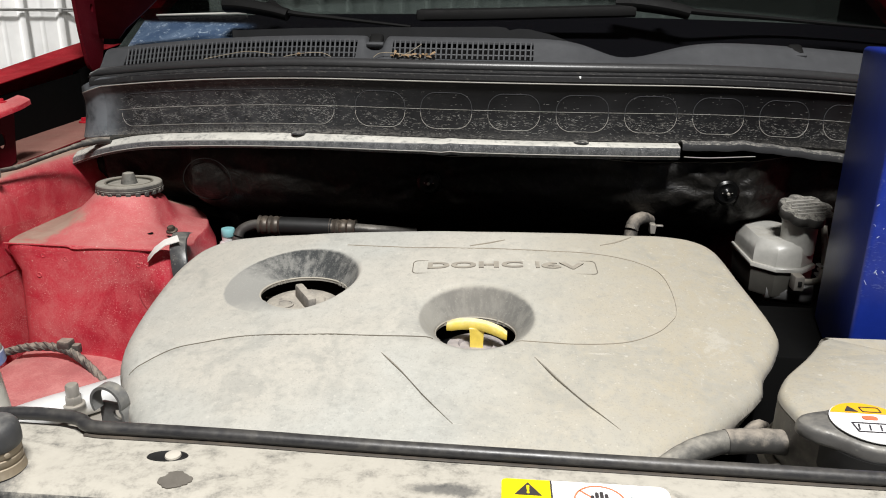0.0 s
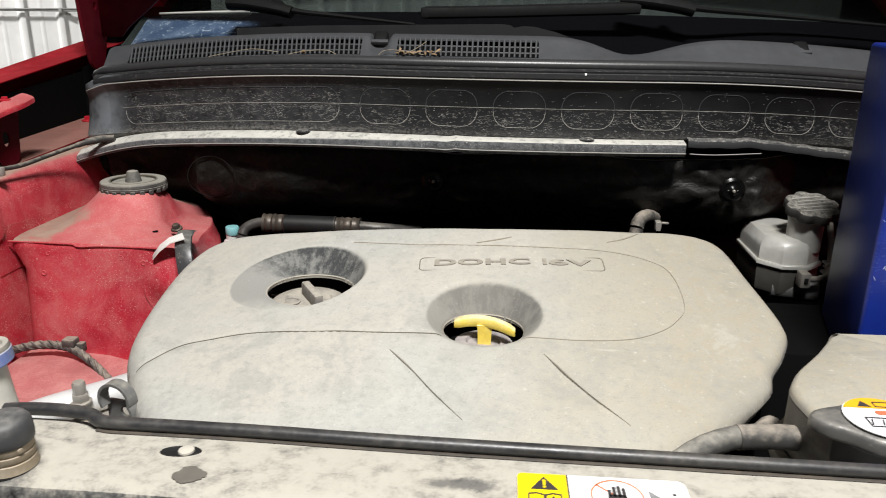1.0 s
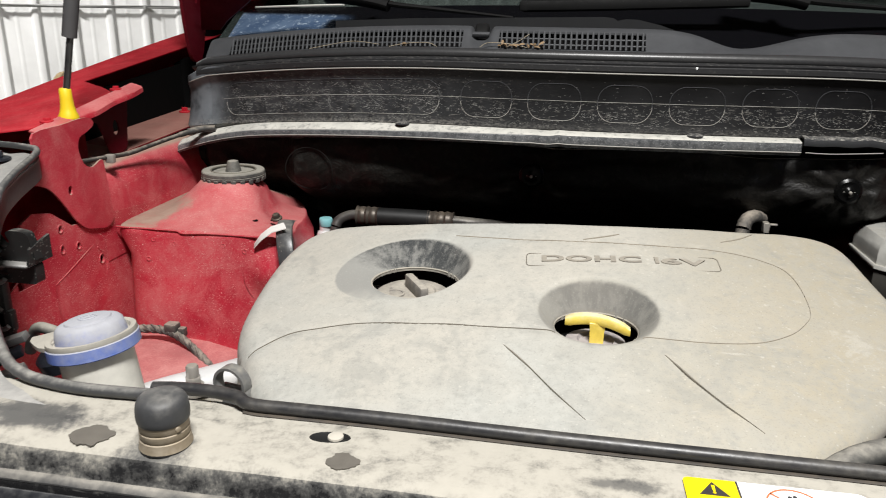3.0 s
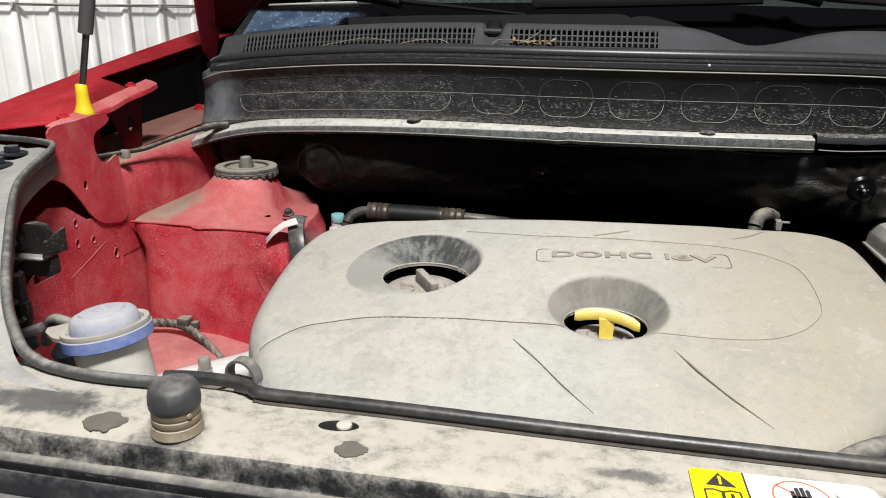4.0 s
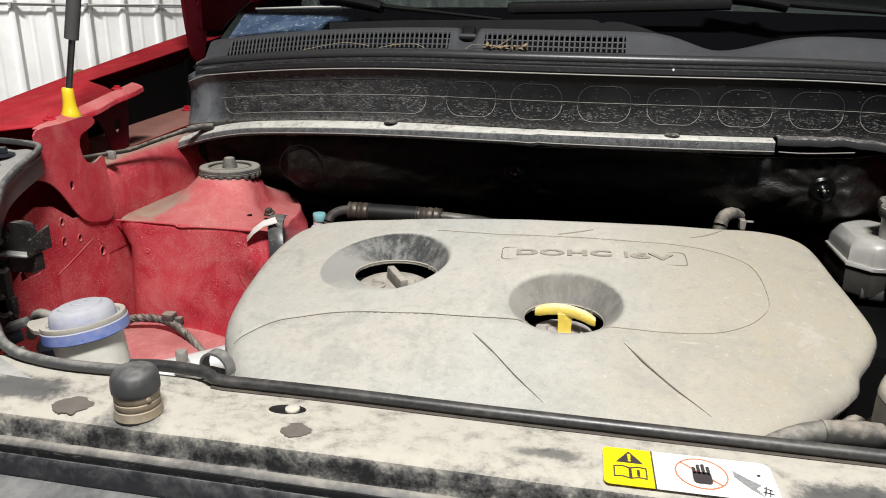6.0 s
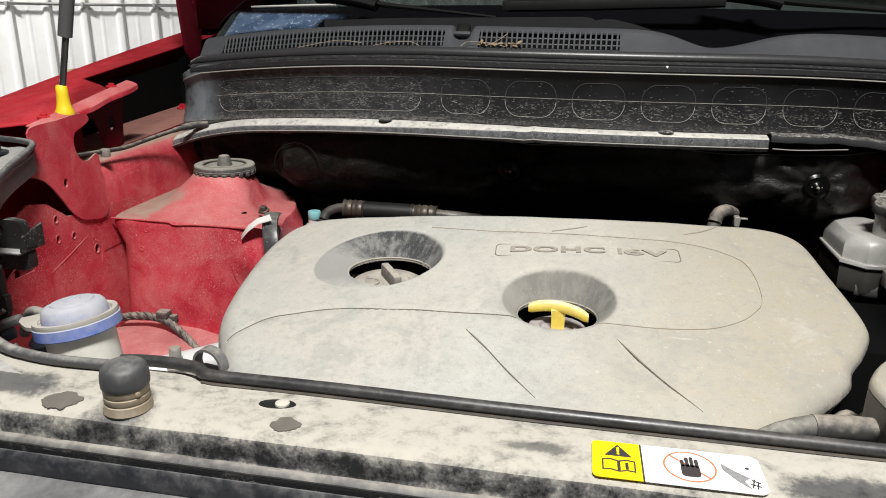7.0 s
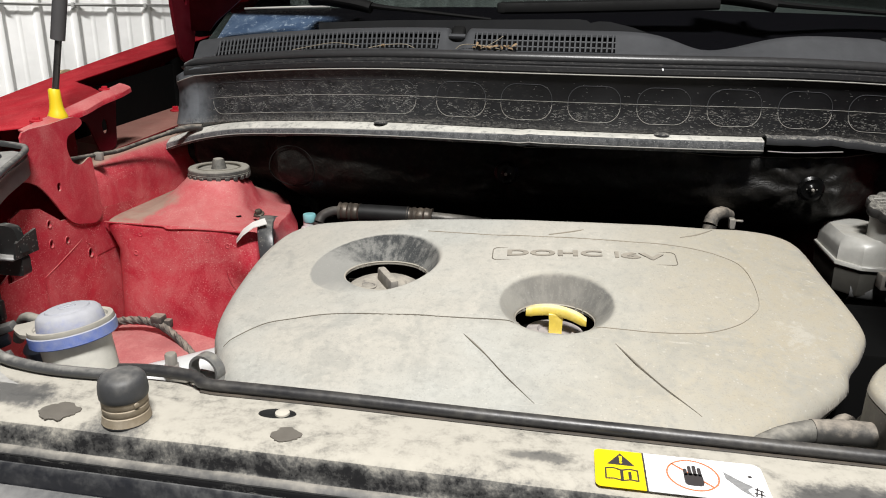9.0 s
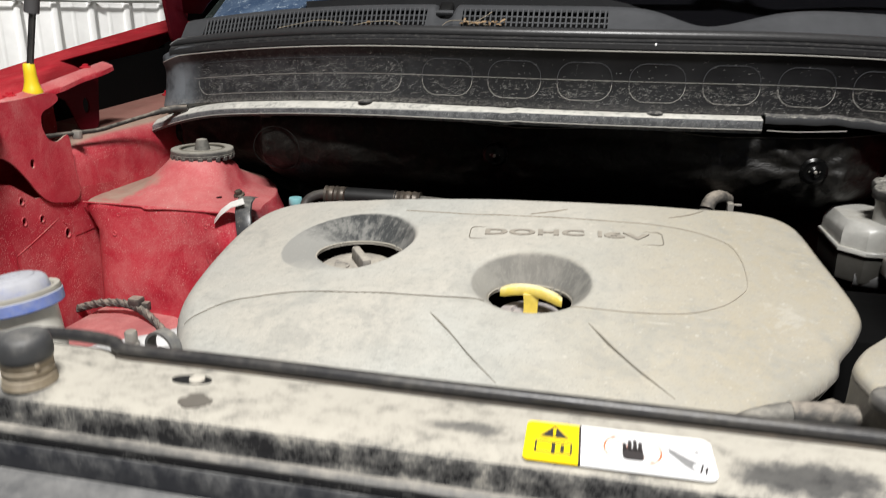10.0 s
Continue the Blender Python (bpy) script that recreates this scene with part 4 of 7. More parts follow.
def scuttle():
    ob = tagged(empty("scuttle_panel", (0, 1.0, 1.03)), "black plastic scuttle panel marked by dust and water", "panel")
    wall = [(1.03, 1.020), (0.998, 1.034), (0.992, 1.040), (0.9965, 1.055), (1.000, 1.077), (1.000, 1.098), (0.996, 1.108), (0.9915, 1.1135), (0.9915, 1.1255), (1.000, 1.1275), (1.035, 1.1275)]
    part("front_wall", sheet(along(-0.605, 0.75, 110, wall), 0.003, (0, 1, 0)), "cowl", ob)
    # closed left end
    by, bz = bow(-0.605)
    end = []
    for i in range(13):
        a = radians(7.5 * i)
        end.append([(-0.605 - (0.060 + 0.10 * (1.1 - z)) * math.sin(a), y + by + 0.050 * (1 - math.cos(a)) + 0.010 * math.sin(a), z + bz - 0.018 * math.sin(a) * (0.5 + (z - 1.03) * 6)) for y, z in wall[1:10]])
    end.append([(x, y + 0.10, z) for x, y, z in end[-1]])
    part("end_wall", sheet(end, 0.003, (1, 0, 0)), "cowl", ob)
    lip = [(1.02, 1.036), (0.999, 1.0388), (0.990, 1.0386), (0.980, 1.0372), (0.9755, 1.0364), (0.9738, 1.0352), (0.9733, 1.0330), (0.9730, 1.0240), (0.9740, 1.0225)]
    rows = along(-0.665, 0.230, 80, lip)
    droop = (0, 0, 0, 0.5, 0.95, 1.0, 0.95, 0.2, 0)
    rows = [[(x, y, z - 0.0048 * d * min(1, max(0, (-x - 0.05) / 0.25)) - 0.018 * max(0, (-x - 0.50) / 0.16) ** 2 + (0.0012 * math.sin(x * 160) * math.exp(-((x + 0.08) / 0.02) ** 2))) for d, (x, y, z) in zip(droop, r)] for r in rows]
    part("lower_lip", sheet(rows, 0.003, (0, 0.3, -1)), "lip", ob, "dust-covered lower lip")
    # pale tube along the lower edge is a highlight made in colour
    part("lip_highlight", tube([Vector(r[7]) + Vector((0, -0.0006, 0)) for r in rows], 0.0008, 6, smooth=False), "ridge", ob)
    rows = along(0.234, 0.75, 50, [(y + 0.006, z + 0.0045) for y, z in lip[:7]] + [(0.9790, 1.0345)])
    rows = [[(x, y, z + 0.003 * noise.noise((x * 30, 5, 0)) - 0.008 * max(0, (x - 0.33) / 0.12) ** 1.2) for x, y, z in r] for r in rows]
    part("lower_lip", sheet(rows, 0.003, (0, 0.3, -1)), "tornlip", ob, "torn end of the lower lip")
    by, bz = bow(0.3)
    part("lip_edge", tube([(0.236, 0.992, 1.0235), (0.27, 0.994, 1.0228), (0.33, 1.003, 1.025)], 0.0007, 6), "ridge", ob)
    for x in (-0.285, 0.101, -0.615):
        by, bz = bow(x)
        part("push_pin", turned([(0.010, 0), (0.010, 0.0015), (0.007, 0.003), (0.005, 0.0026), (0.001, 0.003)], (x, 0.9865 + by, 1.0385 + bz - (0.009 if x < -0.5 else 0)), 18), "tornlip", ob)
    # moulded ovals and waterline on the wall
    def on_wall(x, z):
        by, bz = bow(x)
        return (x, face_y(z) + by - 0.0006, z + bz)
    spans = [(-0.575, -0.235)] + [(-0.205 + 0.0905 * i, -0.136 + 0.0905 * i) for i in range(8)]
    for a, b in spans:
        ring = []
        h0, h1, r = 1.0515, 1.0985, 0.020
        for cx, cz, a0 in ((b - r, h1 - r, 0), (a + r, h1 - r, 90), (a + r, h0 + r, 180), (b - r, h0 + r, 270)):
            if a0 == 90:
                m = max(1, int((b - a) / 0.03))
                ring += [on_wall(b - r + (a + r - b + r) * k / m, h1) for k in range(1, m)]
            if a0 == 270:
                m = max(1, int((b - a) / 0.03))
                ring += [on_wall(a + r + (b - r - a - r) * k / m, h0) for k in range(1, m)]
            ring += [on_wall(cx + r * math.cos(radians(a0 + 90 * k / 7)), cz + r * math.sin(radians(a0 + 90 * k / 7))) for k in range(8)]
        k = len(ring)
        low = [i for i in range(k) if ring[i][2] < 1.0772 + bow(ring[i][0])[1]]
        first = next(i for i in low if (i - 1) % k not in low)
        count = len(low)
        part("moulded_oval", tube([ring[(first + i) % k] for i in range(count)], 0.00034, 5, smooth=False), "ridge", ob)
        part("moulded_oval", tube([ring[(first + count - 1 + i) % k] for i in range(k - count + 2)], 0.00035, 5, smooth=False), "cowltop", ob)
    part("moulded_line", tube([on_wall(-0.58 + 1.1 * k / 60, 1.0765) for k in range(61)], 0.0003, 5, smooth=False), "ridge", ob)
    part("upper_edge", tube([(x, y - 0.0008, z) for (x, y, z) in (r[7] for r in [e[6:7] * 8 for e in end[6:0:-1]] + along(-0.603, 0.74, 60, wall))], 0.0009, 6, smooth=False), "ridge", ob)
    # short wavy lines of dried dirt on the wall
    rnd = random.Random(21)
    verts, faces = [], []
    for i in range(5600):
        if i < 3100:
            x, z = rnd.uniform(-0.575, -0.225), rnd.triangular(1.043, 1.101, 1.072)
        elif i < 4900:
            x, z = rnd.uniform(-0.225, 0.52), rnd.triangular(1.044, 1.0765, 1.058)
        else:
            x, z = rnd.uniform(-0.575, 0.52), rnd.uniform(1.043, 1.104)
        if noise.noise((x * 38, 0, z * 110)) < rnd.uniform(-0.35, 0.25):
            continue
        l, w, drift = rnd.uniform(0.0010, 0.0042), rnd.uniform(0.00005, 0.00012), rnd.uniform(-0.08, 0.08)
        base = len(verts)
        for k in range(4):
            u = x + l * (k - 1.5) / 3
            v = z + drift * l * (k - 1.5) / 3 + rnd.uniform(-0.0004, 0.0004)
            h = w * (0.4, 1, 1, 0.4)[k]
            for e in (-h, h):
                qx, qy, qz = on_wall(u, v + e)
                verts.append((qx, qy + 0.0001, qz))
        faces += [(base + 2 * k, base + 2 * k + 2, base + 2 * k + 3, base + 2 * k + 1) for k in range(3)]
    tagged(part("dried_dirt", (verts, faces), "dirtline", ob), "fine pale lines of dried dirt", kind="stuff")
    # mottled fixing dot
    part("dot", turned([(0.0022, 0), (0.0015, 0.001), (0.0004, 0.0013)], seg=10, m=pose(0.094, 0.9955, 1.122, 90, 0, 0)), "label", ob)
    seal = tagged(empty("bonnet_rear_seal", (0, 1.02, 1.13)), "black rubber bonnet seal along the scuttle", "seal")
    line = [(r[0][0], r[0][1], r[0][2]) for r in along(-0.632, 0.74, 70, [(1.010, 1.1325)])]
    line[0] = (line[0][0], line[0][1] + 0.004, line[0][2] - 0.003)
    part("bulb", tube(line, lambda t: 0.0086 * min(1, 0.75 + t * 30), 12, smooth=False, flat=0.85), "cleanrubber", seal)
    part("foot", sheet(along(-0.625, 0.74, 60, [(0.999, 1.1285), (0.994, 1.1265), (0.9905, 1.1225), (0.9905, 1.1165)]), 0.002, (0, 1, 0)), "seatfoot", seal)
    # grille deck
    deck = tagged(empty("cowl_grille", (0, 1.06, 1.14)), "grey-black plastic cowl grille with dry leaves on it", "grille")

    def dip(x):
        return -0.024 * math.exp(-((x - 0.163) / (0.056 if x < 0.163 else 0.074)) ** 2) if x > 0.0 else -0.017 * math.exp(-((x + 0.187) / 0.0125) ** 4)

    def deck_rows(x0, x1, n, lo, hi):
        full = [(1.022, 1.1285), (1.034, 1.1375), (1.0385, 1.1395), (1.060, 1.1615), (1.066, 1.1650), (1.078, 1.1672), (1.090, 1.1665), (1.094, 1.160), (1.096, 1.125)]
        rows = []
        for i in range(n + 1):
            x = x0 + (x1 - x0) * i / n
            by, bz = bow(x)
            rows.append([(x, y + by, z + bz + dip(x) * max(0, (z - 1.1375) / 0.03)) for y, z in full[lo:hi]])
        return rows

    for x0, x1, n in ((-0.634, -0.588, 5), (-0.212, -0.161, 24), (0.034, 0.75, 60)):
        part("deck", sheet(deck_rows(x0, x1, n, 0, 9), 0.0025), "cowltop", deck)
    for x0, x1, n in ((-0.588, -0.212, 30), (-0.161, 0.034, 16)):
        part("deck_edge", sheet(deck_rows(x0, x1, n, 0, 3), 0.0025), "cowltop", deck)
        part("deck_edge", sheet(deck_rows(x0, x1, n, 3, 9), 0.0025), "cowltop", deck)
        rows = []
        for i in range(n + 1):
            x = x0 + (x1 - x0) * i / n
            by, bz = bow(x)
            rows.append([(x, 1.043 + by, 1.128 + bz), (x, 1.068 + by, 1.152 + bz)])
        # near-black sheet stands for the shaded depth behind the slats
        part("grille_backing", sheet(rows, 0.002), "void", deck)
        cross = (1 / 3, 2 / 3)
        for f in cross:
            line = []
            for i in range(n + 1):
                x = x0 + (x1 - x0) * i / n
                by, bz = bow(x)
                line.append((x, 1.0385 + 0.0215 * f + by, 1.1395 + 0.022 * f + bz - 0.002))
            part("cross_bar", tube(line, 0.0014, 6, smooth=False), "cowltop", deck)
        count = round((x1 - x0) / 0.00715)
        slat = None
        for i in range(count):
            x = x0 + (x1 - x0) * (i + 0.5) / count
            by, bz = bow(x)
            if slat is None:
                bm = rbox(-0.0013, 0.0013, -0.0158, 0.0158, -0.0025, 0.0014, 0.0005, 1, pose(0, 0, 0, 45.6, 0, 0))
                slat = bm_mesh = bpy.data.meshes.new("slat")
                bm.to_mesh(bm_mesh)
                bm.free()
                bm_mesh.materials.append(M["cowltop"])
            ob2 = new("slat", slat)
            ob2.parent = deck
            lean = max(0, (-x - 0.36) / 0.23) * 14
            ob2.location = Vector((x, 1.0493 + by, 1.1505 + bz)) - deck.location
            ob2.rotation_euler = (0, radians(lean * 0.3), radians(-math.degrees(math.atan(0.5 * (x + 0.03)))))
    # bonnet stop clips in the deck
    for x in (-0.187, 0.400):
        by, bz = bow(x)
        part("stop_clip", rbox(-0.010, 0.010, -0.011, 0.011, -0.006, 0.007, 0.005, 4, pose(x, 1.070 + by, 1.1605 + bz, 35, 0, 0)), "wiperblack", deck)
        part("clip_foot", rbox(-0.012, 0.012, -0.003, 0.003, -0.003, 0.003, 0.001, 2, pose(x, 1.058 + by, 1.156 + bz, 35, 0, 0)), "cowltop", deck)
    # dry leaves and stems caught along the seal
    rnd = random.Random(4)
    for i in range(17):
        x = rnd.choice((-0.283, -0.13, -0.12, -0.11, -0.145, -0.10)) + rnd.uniform(-0.012, 0.012)
        by, bz = bow(x)
        w, l = rnd.uniform(0.001, 0.003), rnd.uniform(0.004, 0.012)
        bm = loft([[(-w * k, t * l, 0.0012 * math.sin(t * 4)), (0, t * l, 0.001 + 0.0015 * k), (w * k, t * l, 0.0012 * math.cos(t * 3))] for t, k in ((0, 0.2), (0.3, 1), (0.65, 0.9), (1, 0.1))], closed=False)
        bm.transform(pose(x, 1.030 + by + rnd.uniform(-0.003, 0.006), 1.1405 + bz + rnd.uniform(0, 0.003), rnd.uniform(10, 60), rnd.uniform(-40, 40), rnd.uniform(-120, 120)))
        tagged(part("dry_leaf", bm, "leaf"), "dry brown leaf scrap caught on the cowl grille", "leaf", "leaf scraps")
    for pts in ([(-0.44, 0, 0), (-0.41, 0.004, 0.004), (-0.37, 0.004, 0.008), (-0.33, 0.001, 0.003)], [(-0.315, 0, 0), (-0.29, 0.004, 0.004), (-0.26, 0.003, 0.005), (-0.245, 0, 0)], [(-0.185, 0.003, 0), (-0.175, 0.006, 0.006), (-0.15, 0.004, 0.006), (-0.12, 0.002, 0.001)], [(-0.15, 0.002, 0.001), (-0.135, 0.010, 0.008), (-0.12, 0.022, 0.018)]):
        line = []
        for x, y, z in pts:
            by, bz = bow(x)
            line.append((x, 1.030 + by + y, 1.140 + bz + z))
        tagged(part("straw", tube(line, 0.0005, 5), "straw"), "thin dry straw lying on the cowl grille", "straw", "straws")
    flap = [(-0.42, 1.135), (-0.42, 1.1700), (-0.30, 1.1755), (-0.018, 1.1815), (-0.006, 1.1800), (0.000, 1.1765), (0.012, 1.1790), (0.028, 1.1785), (0.060, 1.1715), (0.095, 1.160), (0.11, 1.145)]
    part("rear_flap", plate(flap, (), 0.004, "y", 1.138), "flapdark", deck)
    # well behind the deck
    rows = along(-0.70, 0.75, 40, [(1.094, 1.13), (1.12, 1.115), (1.20, 1.10), (1.26, 1.10)])
    part("wiper_well", sheet(rows, 0.003), "black", deck)


def lip_material():
    """Cream dust lying on the level top, a grey scuffed front with pale specks."""
    n = Nodes("lip_under_thick_dust")
    big, mid, small = n.noise(24.0, 5.0, 0.65), n.noise(120.0, 5.0, 0.7), n.noise(620.0, 3.0, 0.7)
    top = n.ramp(n.math("ADD", n.up(), n.math("MULTIPLY", n.math("SUBTRACT", mid, 0.5), 0.25)), 0.40, 0.80)
    cream = n.mix(n.ramp(big, 0.35, 0.65), (0.60, 0.585, 0.53), (0.47, 0.46, 0.42))
    cream = n.mix(n.ramp(mid, 0.50, 0.66, 0.0, 0.7), cream, (0.20, 0.20, 0.19))
    grey = n.mix(n.ramp(mid, 0.35, 0.65), (0.055, 0.058, 0.062), (0.135, 0.138, 0.142))
    grey = n.mix(n.ramp(small, 0.58, 0.66, 0.0, 0.75), grey, (0.42, 0.42, 0.41))
    n.bump(n.math("ADD", mid, small), 0.3, 0.0006)
    return n.done(n.mix(top, grey, cream), n.ramp(top, 0.0, 1.0, 0.42, 0.9), 0.0, 0.45)


M["tornlip"] = dusty("speckled_torn_lip", (0.035, 0.036, 0.038), 0.45, (0.42, 0.40, 0.36), amount=0.02, up=0.38, vary=0.8, scale=120.0, soft=0.25, grain=1.4, fine=420.0)
M["lip"] = lip_material()
scuttle()


def windscreen():
    ob = tagged(empty("windscreen", (0, 1.25, 1.12)), "dirty windscreen with a black lower band", "windscreen")

    def row(y, z):
        out = []
        for i in range(31):
            x = -0.71 + 1.42 * i / 30
            out.append((x * (1 - (z - 1.12) * 0.12), y + 0.22 * x * x, z - 0.03 * x * x))
        return out
    part("pane", sheet([row(1.17 + 1.7 * (z - 1.12), z) for z in (1.12, 1.2, 1.4, 1.6, 1.72)], 0.005, (0, 0.5, -0.8)), "glass", ob).visible_shadow = False
    part("lower_band", sheet([[(max(q[0], -0.684), q[1], q[2]) for q in row(1.1745 + 1.7 * (z - 1.12) - 0.012, z + 0.004) if q[0] < 0.70] for z in (1.105, 1.15, 1.194)], 0.001, (0, 0.5, -0.8)), "band", ob, "black band with a painted bluish reflection and pale water marks")
    part("edge_strip", tube([(x, y - 0.002, z + 0.003) for x, y, z in row(1.1580 + 1.7 * (1.1985 - 1.12), 1.1985)[1:6]], 0.0020, 6, smooth=False), "white", ob)
    for s in (-1, 1):
        part("pillar", tube([(s * 0.70, 1.44, 1.20), (s * 0.685, 1.58, 1.29), (s * 0.66, 1.75, 1.40), (s * 0.60, 2.15, 1.62)], 0.03, 10), "redclean", ob)
    dash = tagged(empty("dashboard", (0, 1.8, 1.0)), "dark dashboard under the windscreen", "dashboard")
    rows = [[(x, y + 0.2 * x * x, z + 0.01 * math.sin(x * 5)) for x in [-0.72 + 1.44 * i / 24 for i in range(25)]] for y, z in ((1.22, 1.06), (1.40, 1.115), (1.62, 1.14), (1.72, 1.12), (1.76, 1.0), (1.76, 0.6))]
    part("dash_top", sheet(rows, 0.01), "black", dash)
    # near-black sheets added to hide the bright room behind the glass
    part("cabin_back", rbox(-0.8, 0.8, 2.9, 2.95, 0.4, 1.10, 0.01), "void", dash)
    for s in (-1, 1):
        part("cabin_side", rbox(s * 0.80 - 0.02, s * 0.80 + 0.02, 1.45, 2.9, 0.4, 1.08, 0.01), "void", dash)
        part("added_side_screen", rbox(s * 0.80 - 0.02, s * 0.80 + 0.02, 1.45, 1.95, 1.085, 1.6, 0.01), "void", dash)
    part("roof", rbox(-0.62, 0.62, 2.12, 2.9, 1.62, 1.66, 0.01), "redclean", dash)
    for ends, tip, head in (((-0.30, -0.175), (-0.155, 1.200, 1.1785), (-0.415, 1.236, 1.199)), ((0.0, 0.10), (0.62, 1.305, 1.184), (0.215, 1.214, 1.210))):
        w = tagged(empty("wiper", head), "black windscreen wiper at rest on the glass", "wiper", "wipers")
        h = Vector(head)
        t = Vector(tip)
        mid = h.lerp(t, 0.5) + Vector((0, 0.004, 0.001))
        part("arm_head", tube([h + Vector((-0.052, 0.012, 0.008)), h + Vector((-0.02, 0.004, 0.007)), h + Vector((0.03, -0.004, 0.0)), h + Vector((0.055, -0.006, -0.006))], lambda k: 0.017 - 0.004 * k, 10, flat=0.75), "wiperblack", w)
        part("arm", tube([h + Vector((0.02, 0.02, 0.012)), h + Vector((0.055, -0.003, -0.002)), mid, t], lambda k: 0.0085 - 0.0055 * k, 8, flat=0.7), "wiperblack", w)
        if head[0] > 0:
            part("blade", tube([(-0.140, 1.203, 1.196), (-0.03, 1.203, 1.199), (0.08, 1.206, 1.203), (0.19, 1.212, 1.207)], lambda k: 0.0078, 8, flat=1.2), "wiperblack", w)
            part("blade_clip", rbox(-0.146, -0.132, 1.196, 1.208, 1.188, 1.204, 0.003, 2), "wiperblack", w)


def band_material():
    """Dark band of the windscreen with a painted bluish reflection and pale streaks of dried water near its corner."""
    n = Nodes("black_glass_band")
    s = n.t.nodes.new("ShaderNodeSeparateXYZ")
    n.link(n.pos.outputs["Position"], s.inputs[0])
    a, b = n.noise(70.0, 7.0, 0.75, stretch=(0.8, 0.8, 2.0), distortion=0.8), n.noise(420.0, 3.0, 0.7)
    # bluish reflection, cut by the bonnet's shadow above, put into the colour
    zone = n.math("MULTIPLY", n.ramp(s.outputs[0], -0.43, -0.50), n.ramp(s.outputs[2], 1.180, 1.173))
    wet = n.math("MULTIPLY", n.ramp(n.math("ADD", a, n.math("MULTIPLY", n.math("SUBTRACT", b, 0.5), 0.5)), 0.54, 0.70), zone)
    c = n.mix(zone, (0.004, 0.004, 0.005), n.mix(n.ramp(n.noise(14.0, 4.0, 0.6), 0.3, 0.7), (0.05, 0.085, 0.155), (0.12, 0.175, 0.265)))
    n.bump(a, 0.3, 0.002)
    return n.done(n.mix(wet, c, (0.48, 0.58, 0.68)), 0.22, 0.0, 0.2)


M["band"] = band_material()
windscreen()


def hood():
    ob = tagged(empty("bonnet", (0, 1.28, 1.25)), "open red bonnet standing over the engine bay", "bonnet")
    rows = []
    for i in range(13):
        s = i / 12
        y, z = 1.24 - 0.52 * s, 1.29 + 0.80 * s
        rows.append([(x, y - 0.03 * math.cos(x * 2) + 0.05, z + 0.02 * math.cos(x * 2)) for x in [-0.70 + 1.40 * k / 16 for k in range(17)]])
    # underside shade of the bonnet comes from this darker red
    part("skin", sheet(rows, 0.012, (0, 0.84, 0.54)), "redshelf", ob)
    part("inner_lining", sheet([[(x * 0.94, y - 0.012, z - 0.01) for x, y, z in r] for r in rows[1:-1]], 0.006, (0, -0.7, -0.6)), "felt", ob)
    for s in (-1, 1):
        # hinge parts wear the darkened red, so their shade is coloured in
        arm = [(1.258, 1.100), (1.290, 1.096), (1.312, 1.150), (1.315, 1.21), (1.29, 1.31), (1.24, 1.34), (1.225, 1.31), (1.235, 1.22), (1.24, 1.175), (1.246, 1.140)]
        part("hinge_arm", plate(smooth2(arm, 3), [ring2(1.285, 1.20, 0.005, 0.007, 12)], 0.006, "x", s * 0.724), "redshaded", ob)
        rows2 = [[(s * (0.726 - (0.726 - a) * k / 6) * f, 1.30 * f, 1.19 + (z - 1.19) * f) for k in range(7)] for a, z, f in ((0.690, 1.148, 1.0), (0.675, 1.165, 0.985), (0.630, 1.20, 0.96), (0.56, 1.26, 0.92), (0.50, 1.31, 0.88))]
        part("corner_gusset", sheet(rows2, 0.004, (0, 1, 0)), "redshaded", ob)
    rod = tagged(empty("bonnet_strut", (-0.674, 0.84, 1.05)), "black bonnet strut standing in a yellow rubber foot", "strut")
    part("foot", turned([(0.0122, 0.0), (0.0122, 0.003), (0.0098, 0.008), (0.0082, 0.015), (0.0074, 0.025), (0.0070, 0.036), (0.0058, 0.0375)], (-0.675, 0.842, 1.0515), 24), "boot", rod)
    part("rod", tube([(-0.6745, 0.842, 1.08), (-0.6575, 0.842, 1.152)], 0.0041, 12, smooth=False), "rodsteel", rod)
    part("sleeve", tube([(-0.6590, 0.842, 1.150), (-0.6560, 0.842, 1.163), (-0.61, 0.842, 1.36), (-0.50, 0.842, 1.86)], 0.0088, 14, smooth=False), "sleeve", rod, "dark grey foam sleeve")


M["rodsteel"] = plain("dark_worn_steel", (0.10, 0.10, 0.10), 0.3, 0.8, vary=0.5, scale=60.0)
M["sleeve"] = plain("dark_grey_foam", (0.07, 0.07, 0.072), 0.6, vary=0.2)
hood()


# ---- engine and its cover ----
SEAM_FRONT = [(-0.350, 0.617), (-0.321, 0.643), (-0.292, 0.650), (-0.238, 0.654), (-0.129, 0.645), (-0.080, 0.6425), (-0.058, 0.6415)]
SEAM_BACK = [(0.020, 0.640), (0.071, 0.640), (0.117, 0.648), (0.151, 0.668), (0.170, 0.690), (0.181, 0.714), (0.182, 0.757), (0.173, 0.790), (0.148, 0.807), (0.112, 0.813), (0.017, 0.812), (-0.10, 0.815), (-0.18, 0.828)]
CREASES = [[(-0.103, 0.617), (-0.083, 0.594), (-0.058, 0.562), (-0.030, 0.530)], [(0.037, 0.616), (0.058, 0.588), (0.078, 0.564), (0.104, 0.536)], [(0.147, 0.600), (0.153, 0.580), (0.157, 0.556)]]


